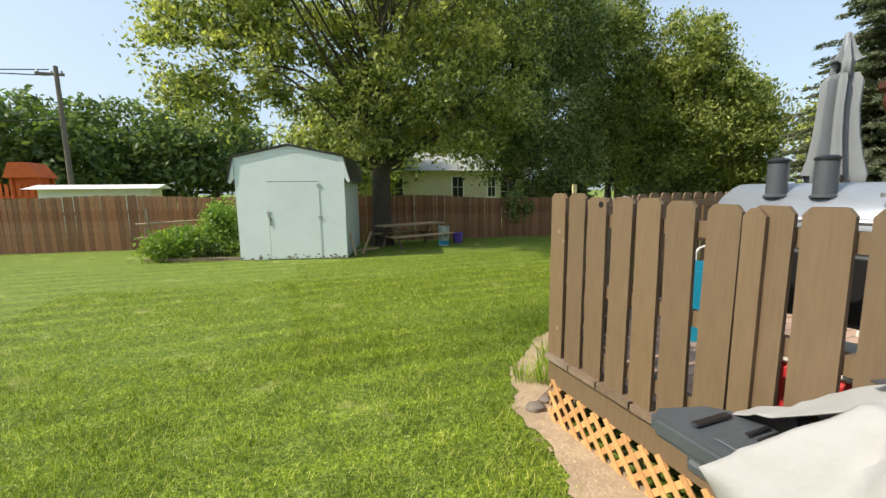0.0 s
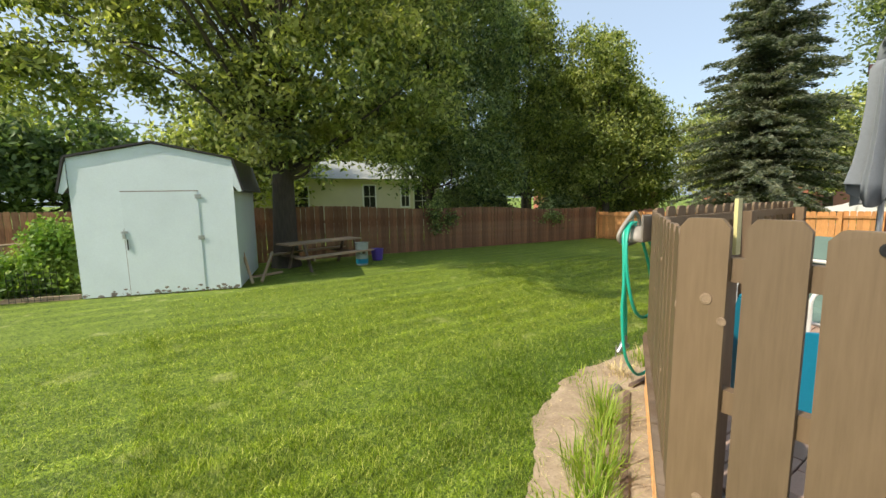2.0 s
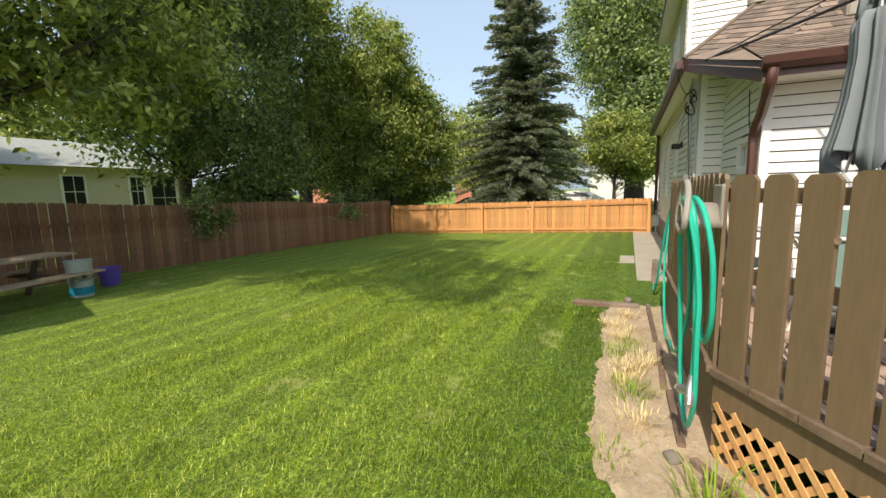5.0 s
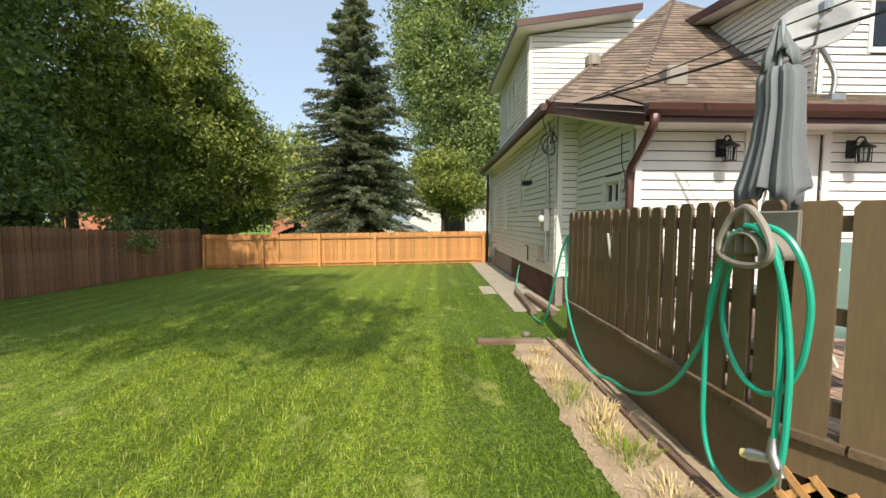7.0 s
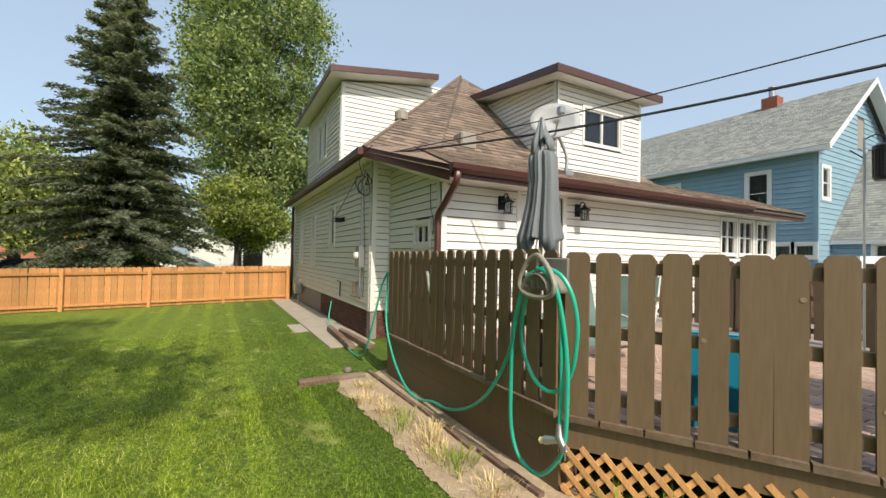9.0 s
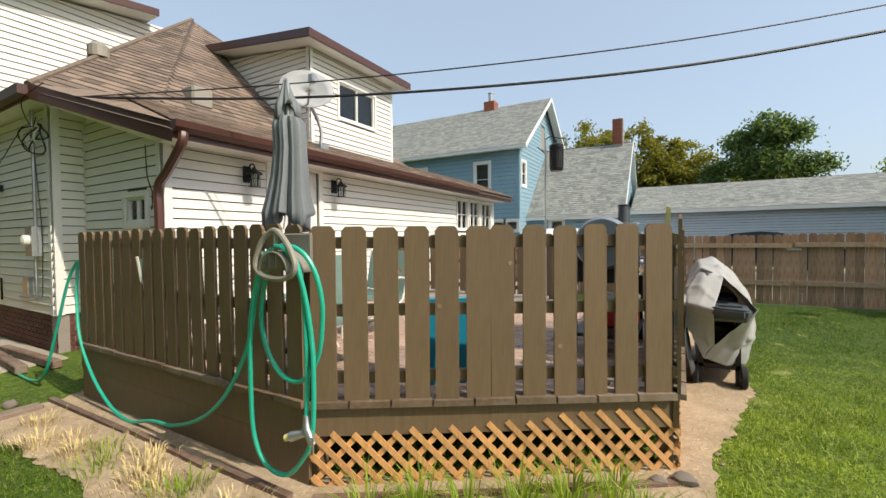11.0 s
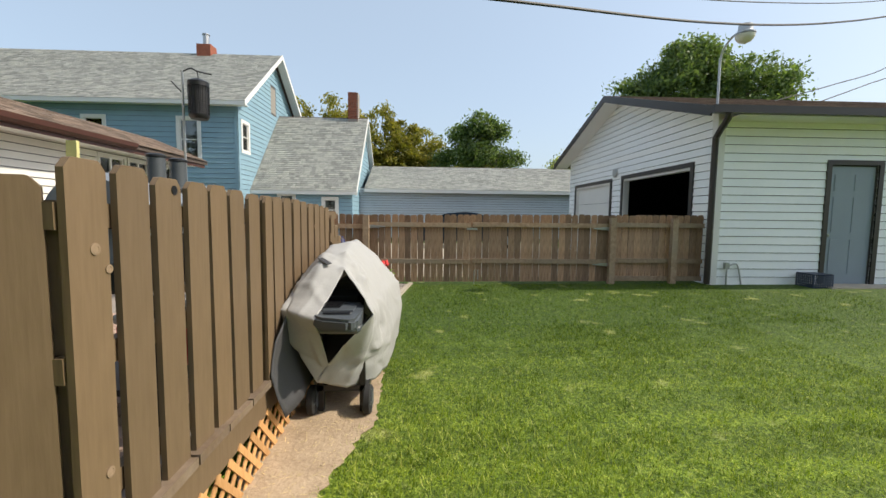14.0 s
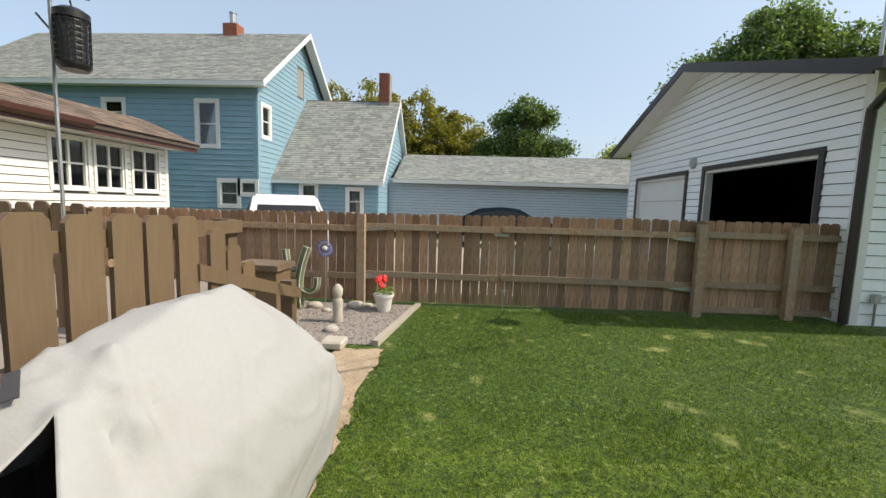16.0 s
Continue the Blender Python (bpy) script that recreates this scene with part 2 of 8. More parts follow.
def lawn_tint(n, col):
    """What the whole lawn shares: mown stripes, a darker band beside the soil strip, lush and dry patches, small dark
    and pale spots.
    """
    t = n.t
    sep = t.nodes.new("ShaderNodeSeparateXYZ")
    t.links.new(t.nodes.new("ShaderNodeNewGeometry").outputs["Position"], sep.inputs[0])
    s = n.add("ShaderNodeMath")
    s.operation = "MULTIPLY"
    s.inputs[1].default_value = 11.5
    w = n.add("ShaderNodeMath")
    w.operation = "SINE"
    t.links.new(sep.outputs["Y"], s.inputs[0])
    t.links.new(s.outputs[0], w.inputs[0])
    plain = col
    stripe = n.ramp(w.outputs[0], ((0.3, (0.80, 0.82, 0.80)), (0.7, (1.20, 1.18, 1.08))))
    col = n.mix(n.ramp(n.noise(0.35, 3), ((0.4, (0.15, 0.15, 0.15)), (0.6, (0.9, 0.9, 0.9)))), col, n.mix(1.0, col, stripe, "MULTIPLY"))
    # darker below y 5.3, fading in from x 1.2 to 2.8
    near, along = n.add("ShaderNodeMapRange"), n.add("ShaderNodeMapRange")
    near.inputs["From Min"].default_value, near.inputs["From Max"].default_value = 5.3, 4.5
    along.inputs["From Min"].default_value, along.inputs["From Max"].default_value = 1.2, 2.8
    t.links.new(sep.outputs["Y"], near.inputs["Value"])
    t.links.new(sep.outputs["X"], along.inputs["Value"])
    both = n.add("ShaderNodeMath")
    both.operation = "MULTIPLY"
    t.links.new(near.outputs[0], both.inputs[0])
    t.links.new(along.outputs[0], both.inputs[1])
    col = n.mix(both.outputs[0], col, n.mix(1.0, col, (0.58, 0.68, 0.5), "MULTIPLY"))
    lush = n.add("ShaderNodeMapRange")
    lush.inputs["From Min"].default_value, lush.inputs["From Max"].default_value = 1.6, -1.6
    t.links.new(sep.outputs["Y"], lush.inputs["Value"])
    col = n.mix(lush.outputs[0], col, n.mix(1.0, plain, (0.32, 0.42, 0.09), "MULTIPLY"))
    col = n.mix(n.ramp(n.noise(26, 3), ((0.42, (0.75, 0.75, 0.75)), (0.54, (0, 0, 0)))), col, n.mix(1.0, col, (0.42, 0.50, 0.38), "MULTIPLY"))
    col = n.mix(n.ramp(n.noise(19, 4), ((0.58, (0, 0, 0)), (0.72, (0.5, 0.5, 0.5)))), col, (0.46, 0.50, 0.16))
    col = n.mix(n.ramp(n.noise(7, 4), ((0.36, (0.6, 0.6, 0.6)), (0.55, (0, 0, 0)))), col, n.mix(1.0, col, (0.62, 0.70, 0.55), "MULTIPLY"))
    return n.mix(n.ramp(n.noise(1.9, 5), ((0.61, (0, 0, 0)), (0.71, (0.6, 0.6, 0.6)))), col, (0.50, 0.50, 0.18))


def blades():
    n = Nodes("grass_blades")
    r = n.t.nodes.new("ShaderNodeNewGeometry").outputs["Random Per Island"]
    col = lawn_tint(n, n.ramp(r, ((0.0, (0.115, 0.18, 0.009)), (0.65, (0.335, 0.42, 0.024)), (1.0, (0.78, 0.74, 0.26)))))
    n.link(col, n.b.inputs["Base Color"])
    n.b.inputs["Roughness"].default_value = 0.6
    n.b.inputs["Specular IOR Level"].default_value = 0.2
    tl = n.add("ShaderNodeBsdfTranslucent")
    n.link(n.mix(1.0, col, (1.35, 1.5, 0.6), "MULTIPLY"), tl.inputs["Color"])
    mx = n.add("ShaderNodeMixShader", Fac=0.35)
    n.link(n.b.outputs[0], mx.inputs[1])
    n.link(tl.outputs[0], mx.inputs[2])
    n.link(mx.outputs[0], n.t.nodes["Material Output"].inputs["Surface"])
    return n.m


M_BLADE = blades()
M_TUFT = leaves("lime_grass", (0.14, 0.24, 0.02), (0.28, 0.40, 0.04), (0.45, 0.50, 0.10))


def lawn():
    n = Nodes("lawn")
    fine = n.noise(60, 6)
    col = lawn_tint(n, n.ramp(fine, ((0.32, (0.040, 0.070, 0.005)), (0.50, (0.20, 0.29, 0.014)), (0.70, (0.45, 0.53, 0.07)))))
    n.bump(fine, 0.9, 0.03)
    return n.out(col, 0.85)


def soil():
    n = Nodes("dry_soil")
    big, fine = n.noise(5, 7), n.noise(45, 5)
    col = n.ramp(big, ((0.34, (0.27, 0.195, 0.125)), (0.64, (0.52, 0.40, 0.275))))
    col = n.mix(0.5, col, n.ramp(fine, ((0.3, (0.30, 0.22, 0.145)), (0.7, (0.54, 0.42, 0.29)))))
    n.bump(fine, 0.7, 0.012)
    return n.out(col, 0.95)


M_LAWN, M_SOIL = lawn(), soil()


# ---- building helpers ----
def world_of(ob):
    m = ob.matrix_basis.copy()
    if ob.parent:
        m = world_of(ob.parent) @ ob.matrix_parent_inverse @ m
    return m


def thing(name, at=(0, 0, 0), label="", category="", group="", kind="", rz=0):
    ob = new(name)
    ob.empty_display_size = 0.1
    ob.matrix_basis = pose(*at, 0, 0, rz)
    return tagged(ob, label, category, group, kind)


def adopt(ob, parent):
    if parent:
        ob.parent = parent
        ob.matrix_parent_inverse = world_of(parent).inverted()
    return ob


def mesh_of(bm, name, material, smooth=False):
    bmesh.ops.recalc_face_normals(bm, faces=bm.faces)
    me = bpy.data.meshes.new(name)
    bm.to_mesh(me)
    bm.free()
    me.materials.append(material)
    if smooth:
        me.polygons.foreach_set("use_smooth", [True] * len(me.polygons))
        me.set_sharp_from_angle(angle=radians(40))
    return me


def part(name, bm, material, parent=None, label="", smooth=False, kind=""):
    """One mesh, given in world coordinates, under a thing or a part."""
    ob = new(name, mesh_of(bm, name, material, smooth))
    adopt(ob, parent)
    return tagged(ob, label, kind=kind)


def solo(name, bm, material, label="", category="", group="", kind="", smooth=False):
    """A thing of one mesh, with its origin at its base."""
    lo = [min(v.co[i] for v in bm.verts) for i in range(3)]
    hi = [max(v.co[i] for v in bm.verts) for i in range(3)]
    c = Vector(((lo[0] + hi[0]) / 2, (lo[1] + hi[1]) / 2, lo[2]))
    bmesh.ops.translate(bm, verts=bm.verts, vec=-c)
    ob = new(name, mesh_of(bm, name, material, smooth))
    ob.location = c
    return tagged(ob, label, category, group, kind)


def dup(name, me, m, parent=None, label="", kind=""):
    ob = new(name, me)
    ob.matrix_basis = m
    adopt(ob, parent)
    return tagged(ob, label, kind=kind)


def bm_():
    return bmesh.new()


def box(bm, lo, hi, m=None, bevel=0.0):
    r = bmesh.ops.create_cube(bm, size=1)
    vs = r["verts"]
    for v in vs:
        v.co = Vector([lo[i] + (v.co[i] + 0.5) * (hi[i] - lo[i]) for i in range(3)])
    if bevel:
        es = list({e for v in vs for e in v.link_edges})
        rr = bmesh.ops.bevel(bm, geom=es, offset=bevel, segments=1, affect="EDGES")
        vs = rr["verts"]
    if m:
        bmesh.ops.transform(bm, matrix=m, verts=vs)
    return bm


def prism(bm, pts, vec):
    """The solid that a flat outline sweeps along vec."""
    vec = Vector(vec)
    a = [bm.verts.new(p) for p in pts]
    b = [bm.verts.new(Vector(p) + vec) for p in pts]
    bm.faces.new(a)
    bm.faces.new(list(reversed(b)))
    n = len(pts)
    for i in range(n):
        bm.faces.new((a[i], b[i], b[(i + 1) % n], a[(i + 1) % n]))
    return bm


def tube(bm, pts, r, seg=8, cap=True):
    """A round bar through the points; r is one radius or one for each point."""
    pts = [Vector(p) for p in pts]
    rs = r if isinstance(r, (list, tuple)) else [r] * len(pts)
    rings, side = [], None
    for i, p in enumerate(pts):
        d = (pts[min(i + 1, len(pts) - 1)] - pts[max(i - 1, 0)]).normalized()
        if side is None:
            side = d.orthogonal().normalized()
        side = (side - d * side.dot(d)).normalized()
        up = d.cross(side)
        rings.append([bm.verts.new(p + rs[i] * (math.cos(a) * side + math.sin(a) * up)) for a in (2 * math.pi * k / seg for k in range(seg))])
    for a, b in zip(rings, rings[1:]):
        for k in range(seg):
            bm.faces.new((a[k], a[(k + 1) % seg], b[(k + 1) % seg], b[k]))
    if cap:
        bm.faces.new(list(reversed(rings[0])))
        bm.faces.new(rings[-1])
    return bm


def spline(pts, n=8):
    """A smooth line through the points."""
    pts = [Vector(p) for p in pts]
    out = []
    for i in range(len(pts) - 1):
        p0, p1, p2, p3 = pts[max(i - 1, 0)], pts[i], pts[i + 1], pts[min(i + 2, len(pts) - 1)]
        for k in range(n):
            t = k / n
            out.append(0.5 * ((2 * p1) + (p2 - p0) * t + (2 * p0 - 5 * p1 + 4 * p2 - p3) * t * t + (3 * p1 - p0 - 3 * p2 + p3) * t ** 3))
    return out + [pts[-1]]


def lathe(bm, profile, at, seg=20, m=None):
    """A turned body: (radius, height) rows about the upright through at."""
    at = Vector(at)
    rings = []
    for r, z in profile:
        ring = []
        for k in range(seg):
            a = 2 * math.pi * k / seg
            p = Vector((r * math.cos(a), r * math.sin(a), z))
            ring.append(bm.verts.new(at + (m @ p if m else p)))
        rings.append(ring)
    for a, b in zip(rings, rings[1:]):
        for k in range(seg):
            bm.faces.new((a[k], a[(k + 1) % seg], b[(k + 1) % seg], b[k]))
    bm.faces.new(list(reversed(rings[0])))
    bm.faces.new(rings[-1])
    return bm


class Side:
    """A wall's outside face: u metres along it from a, v up, w outwards (to the right of the way from a to b)."""

    def __init__(self, a, b, z=0.0):
        self.a, self.z = Vector((*a, 0)), z
        self.u = (Vector((*b, 0)) - self.a).normalized()
        self.length = (Vector((*b, 0)) - self.a).length
        self.w = self.u.cross(Vector((0, 0, 1)))

    def at(self, u, v, w=0.0):
        return self.a + self.u * u + self.w * w + Vector((0, 0, self.z + v))

    def box(self, bm, u0, u1, v0, v1, w0, w1):
        prism(bm, [self.at(u0, v0, w0), self.at(u1, v0, w0), self.at(u1, v1, w0), self.at(u0, v1, w0)], self.w * (w1 - w0))
        return bm

    def matrix(self, u, v, w=0.0):
        p = self.at(u, v, w)
        return Matrix(((self.u.x, -self.w.x, 0, p.x), (self.u.y, -self.w.y, 0, p.y), (0, 0, 1, p.z), (0, 0, 0, 1)))


def wall(name, side, v0, outline, holes, face, parent, lap=0.12, thick=0.14, label=""):
    """A backing with holes, and lapped boards on it, cut to the outline: rows (v, u from, u to), lowest first."""
    vmax = outline[-1][0]

    def span(v):
        for (va, a0, a1), (vb, b0, b1) in zip(outline, outline[1:]):
            if v <= vb + 1e-6:
                t = 0 if vb == va else (v - va) / (vb - va)
                return a0 + (b0 - a0) * t, a1 + (b1 - a1) * t
        return outline[-1][1:]

    def cut(a, b, lo, hi):
        runs = [(a, b)]
        for h0, h1, g0, g1 in holes:
            if g0 < hi - 1e-4 and g1 > lo + 1e-4:
                nxt = []
                for r0, r1 in runs:
                    if h1 <= r0 or h0 >= r1:
                        nxt.append((r0, r1))
                    else:
                        nxt += [q for q in ((r0, h0), (h1, r1)) if q[1] - q[0] > 0.005]
                runs = nxt
        return runs

    bm = bm_()
    levels = sorted({v0, vmax, *[o[0] for o in outline], *[h[2] for h in holes], *[h[3] for h in holes]})
    levels = [v for v in levels if v0 <= v <= vmax]
    for lo, hi in zip(levels, levels[1:]):
        (l0, l1), (h0, h1) = span(lo + 1e-5), span(hi - 1e-5)
        for r0, r1 in cut(min(l0, h0), max(l1, h1), lo, hi):
            q = [(max(r0, l0), lo), (min(r1, l1), lo), (min(r1, h1), hi), (max(r0, h0), hi)]
            if min(r1, h1) - max(r0, h0) < 0.002:
                q = q[:3]
            prism(bm, [side.at(u, v, -thick) for u, v in q], side.w * thick)
    # backing is dark so the board gaps show as painted lap shadows
    back = part(name, bm, M_LAP_SHADE, parent, label)
    v = v0
    while v < vmax - 0.02:
        hi = min(v + lap, vmax)
        (l0, l1), (h0, h1) = span(v), span(hi)
        for r0, r1 in cut(l0, l1, v + 0.004, hi - 0.004):
            t0, t1 = max(r0, h0), min(r1, h1)
            if t1 - t0 < 0.01:
                continue
            bm = bm_()
            a = [side.at(r0, v + 0.012, 0.001), side.at(r0, v + 0.012, 0.026), side.at(t0, hi, 0.007), side.at(t0, hi, 0.001)]
            b = [side.at(r1, v + 0.012, 0.001), side.at(r1, v + 0.012, 0.026), side.at(t1, hi, 0.007), side.at(t1, hi, 0.001)]
            va, vb = [bm.verts.new(p) for p in a], [bm.verts.new(p) for p in b]
            bm.faces.new(va)
            bm.faces.new(vb[::-1])
            for k in range(4):
                bm.faces.new((va[k], vb[k], vb[(k + 1) % 4], va[(k + 1) % 4]))
            part("siding_board", bm, face, back)
        v += lap
    return back


def window(name, side, u0, u1, v0, v1, parent, label, cols=1, rows=1, frame_m=None, trim=0.07, curtain_or_painted_sheet=None, mull=0.02):
    """A window in its hole: casing, sash, bars, a pane for each light and, where one is given, a sheet behind: a drawn
    curtain, painted room shade or a painted sky reflection.
    """
    frame_m = frame_m or M_TRIMW
    w = thing(name, side.at((u0 + u1) / 2, v0), label, "window", kind="structure")
    bm = bm_()
    for a, b, c, d in ((u0 - trim, u0, v0 - trim, v1 + trim), (u1, u1 + trim, v0 - trim, v1 + trim), (u0, u1, v1, v1 + trim), (u0, u1, v0 - trim, v0)):
        side.box(bm, a, b, c, d, 0.008, 0.040)
    part("window_casing", bm, frame_m, w)
    bm = bm_()
    s = 0.035
    for a, b, c, d in ((u0, u0 + s, v0, v1), (u1 - s, u1, v0, v1), (u0 + s, u1 - s, v1 - s, v1), (u0 + s, u1 - s, v0, v0 + s)):
        side.box(bm, a, b, c, d, -0.06, 0.012)
    part("window_frame", bm, frame_m, w)
    du, dv = (u1 - u0) / cols, (v1 - v0) / rows
    if cols > 1 or rows > 1:
        bm = bm_()
        for k in range(1, cols):
            side.box(bm, u0 + k * du - mull, u0 + k * du + mull, v0 + s, v1 - s, -0.05, 0.004)
        for k in range(1, rows):
            side.box(bm, u0 + s, u1 - s, v0 + k * dv - mull * 0.8, v0 + k * dv + mull * 0.8, -0.045, -0.001)
        part("glazing_bar", bm, frame_m, w)
    for i in range(cols):
        for k in range(rows):
            bm = side.box(bm_(), u0 + i * du + 0.012, u0 + (i + 1) * du - 0.012, v0 + k * dv + 0.012, v0 + (k + 1) * dv - 0.012, -0.030, -0.026)
            g = part("pane", bm, M_GLASS, w)
            g.visible_shadow = False
    if curtain_or_painted_sheet:
        bm = bm_()
        n = max(int((u1 - u0) / 0.035), 4)
        pts = [side.at(u0 - 0.02 + (u1 - u0 + 0.04) * k / n, v0 - 0.02, -0.11 + 0.012 * math.sin(k * 1.9)) for k in range(n + 1)]
        for p, q in zip(pts, pts[1:]):
            up = Vector((0, 0, v1 - v0 + 0.04))
            bm.faces.new([bm.verts.new(c) for c in (p, q, q + up, p + up)])
        part("curtain_or_painted_sheet", bm, curtain_or_painted_sheet, w)
    return w


def shingles(name, base, along, up, w_lo, w_hi, length, parent, material, row=0.14, piece=0.24, seed=1, left=0.0, left_hi=0.0, pieces=0):
    """Courses of shingles on a slope: base is its lower left corner, along and up its unit ways; the lower edge runs from left to left + w_lo,
    the upper one from left_hi to left_hi + w_hi. The first pieces of them are objects, the rest one mesh."""
    rnd = random.Random(seed)
    base, along, up = Vector(base), Vector(along).normalized(), Vector(up).normalized()
    nrm = along.cross(up).normalized()
    if nrm.z < 0:
        nrm = -nrm
    vs, fs = [], []
    n = int(length / row)
    for r in range(n):
        t = (r + 0.5) / n
        a = left + (left_hi - left) * t
        b = left + w_lo + (left_hi + w_hi - left - w_lo) * t
        x = a
        while x < b - 0.01:
            e = min(x + piece * rnd.uniform(0.55, 1.5), b)
            th = 0.008 + rnd.uniform(0, 0.006)
            lo, hi = r * row - 0.006, (r + 1) * row
            k = len(vs)
            for u in (x + 0.0015, e - 0.0015):
                for s, h in ((lo, 0.0), (lo, th + 0.004), (hi, 0.003), (hi, 0.0)):
                    vs.append(base + along * u + up * s + nrm * h)
            fs += [(k, k + 1, k + 2, k + 3), (k + 7, k + 6, k + 5, k + 4), (k, k + 4, k + 5, k + 1), (k + 1, k + 5, k + 6, k + 2), (k + 2, k + 6, k + 7, k + 3), (k + 3, k + 7, k + 4, k)]
            x = e
    me = bpy.data.meshes.new(name)
    me.from_pydata([tuple(v) for v in vs], [], fs)
    me.materials.append(material)
    ob = new(name, me)
    adopt(ob, parent)
    return tagged(ob, kind="stuff")


# ---- ground ----
def build_ground():
    xs = [-400, -120, -60] + [-30 + k * 1.0 for k in range(81)] + [90, 200, 500]
    ys = [-400, -120, -60] + [-30 + k * 1.0 for k in range(81)] + [90, 200, 500]
    vs = [(x, y, ground_z(x, y)) for y in ys for x in xs]
    n = len(xs)
    fs = [(j * n + i, j * n + i + 1, (j + 1) * n + i + 1, (j + 1) * n + i) for j in range(len(ys) - 1) for i in range(n - 1)]
    me = bpy.data.meshes.new("ground")
    me.from_pydata(vs, [], fs)
    me.materials.append(M_LAWN)
    tagged(new("ground", me), "mown green lawn with faint mower stripes and dry spots", "lawn", kind="structure")


build_ground()


def patch(name, outline, material, lift, label, category, thick=0.0, wobble=0.0, seed=3):
    """A flat piece of ground inside an outline, a little above the lawn."""
    rnd = random.Random(seed)
    pts = []
    for k, (x, y) in enumerate(outline):
        x1, y1 = outline[(k + 1) % len(outline)]
        n = max(int(math.hypot(x1 - x, y1 - y) / 0.05), 1) if wobble else 1
        for i in range(n):
            t = i / n
            qx, qy = x + (x1 - x) * t, y + (y1 - y) * t
            pts.append((qx + wobble * noise.noise(Vector((qx * 4, qy * 4, 1))) + rnd.uniform(-wobble, wobble) * 0.3, qy + wobble * noise.noise(Vector((qx * 4, qy * 4, 7))) + rnd.uniform(-wobble, wobble) * 0.3))
    bm = bm_()
    if thick:
        prism(bm, [(x, y, ground_z(x, y) + lift - thick) for x, y in pts], (0, 0, thick))
    else:
        bm.faces.new([bm.verts.new((x, y, ground_z(x, y) + lift)) for x, y in pts])
        bmesh.ops.triangulate(bm, faces=bm.faces)
    ob = new(name, mesh_of(bm, name, material))
    if ob.data.polygons[0].normal.z < 0 and not thick:
        ob.data.flip_normals()
    return tagged(ob, label, category, kind="structure")


SOIL_EDGE = [(1.62, -2.6), (1.16, -2.6), (1.12, -1.0), (1.08, 0.2), (1.12, 0.8), (1.24, 1.3), (1.38, 1.9), (1.50, 2.5), (1.72, 2.95), (2.1, 3.32), (2.45, 3.62), (2.85, 3.88), (3.4, 4.06), (4.2, 4.10), (5.0, 4.06), (6.1, 4.12), (6.75, 4.08), (6.75, 3.3), (3.5, 3.3), (1.72, 2.2)]
patch("soil_strip", SOIL_EDGE, M_SOIL, 0.012, "dry bare soil with straw along the deck", "soil", wobble=0.07)

# ---- the deck ----
DZ = 0.39


def picket_mesh(name, w, h, th, material, ear=0.03, seed=0, holes=()):
    rnd = random.Random(seed)
    bm = bm_()
    e = ear
    pts = [(-w / 2, 0, 0), (w / 2, 0, 0), (w / 2, 0, h - e), (w / 2 - e * 0.75, 0, h - e * 0.1), (w / 2 - e, 0, h), (-w / 2 + e, 0, h), (-w / 2 + e * 0.75, 0, h - e * 0.1), (-w / 2, 0, h - e)]
    prism(bm, [(x, y + rnd.uniform(-0.001, 0.001), z) for x, y, z in pts], (0, th, 0))
    return mesh_of(bm, name, material)


def pickets(fence, side, u0, u1, v_foot, h_of, w, pitch, th, material, name="picket", w0=0.0, seed=0, skip=(), foot_of=None, tilt=0.6, alt=None):
    """A row of palings, each an object; a few shared shapes."""
    rnd = random.Random(seed)
    shapes = {}
    n = int((u1 - u0) / pitch)
    for k in range(n):
        u = u0 + (k + 0.5) * (u1 - u0) / n
        if any(a <= u <= b for a, b in skip):
            continue
        h = round((h_of(u) if callable(h_of) else h_of) + rnd.uniform(-0.008, 0.008), 2)
        key = (h, k % 3)
        if key not in shapes:
            shapes[key] = picket_mesh(name, w + (k % 3 - 1) * 0.003, h, th, material, 0.028, k)
        foot = foot_of(u) if foot_of else v_foot
        ww = w0 + (alt if (alt and k % 2) else 0.0)
        m = side.matrix(u, foot, ww + th) @ pose(0, 0, 0, 0, rnd.uniform(-tilt, tilt), rnd.uniform(-0.8, 0.8))
        dup(name, shapes[key], m, fence)


def rail(fence, side, u0, u1, v0, v1, w0, w1, material, name="rail"):
    return part(name, side.box(bm_(), u0, u1, v0, v1, w0, w1), material, fence)


def lattice(thing_, side, u0, u1, lo, hi_of, seed=2, gap=0.118, w=0.034, wmin=0.0):
    """Crossed laths between two heights, each an object."""
    rnd = random.Random(seed)
    for layer, sgn in ((0, 1), (1, -1)):
        c = u0 - 1.0
        while c < u1 + 1.0:
            c += gap * 1.414 * 0.72
            a, b = None, None
            h = hi_of(min(max(c, u0), u1))
            pts = []
            for v in (lo, h + rnd.uniform(-0.02, 0.02)):
                pts.append((c + sgn * (v - lo) * 0.95, v))
            (ua, va), (ub, vb) = pts
            if max(ua, ub) < u0 or min(ua, ub) > u1:
                continue

            def clip(ua, va, ub, vb):
                lim = u0 if ua < u0 else (u1 if ua > u1 else None)
                if lim is not None:
                    t = (lim - ua) / (ub - ua)
                    ua, va = lim, va + (vb - va) * t
                return ua, va
            ua, va = clip(ua, va, ub, vb)
            ub, vb = clip(ub, vb, ua, va)
            if math.hypot(ub - ua, vb - va) < 0.05:
                continue
            d = Vector((ub - ua, vb - va)).normalized()
            q = Vector((-d.y, d.x)) * w / 2
            z0, z1 = (0.004, 0.011) if layer == 0 else (0.012, 0.019)
            bm = bm_()
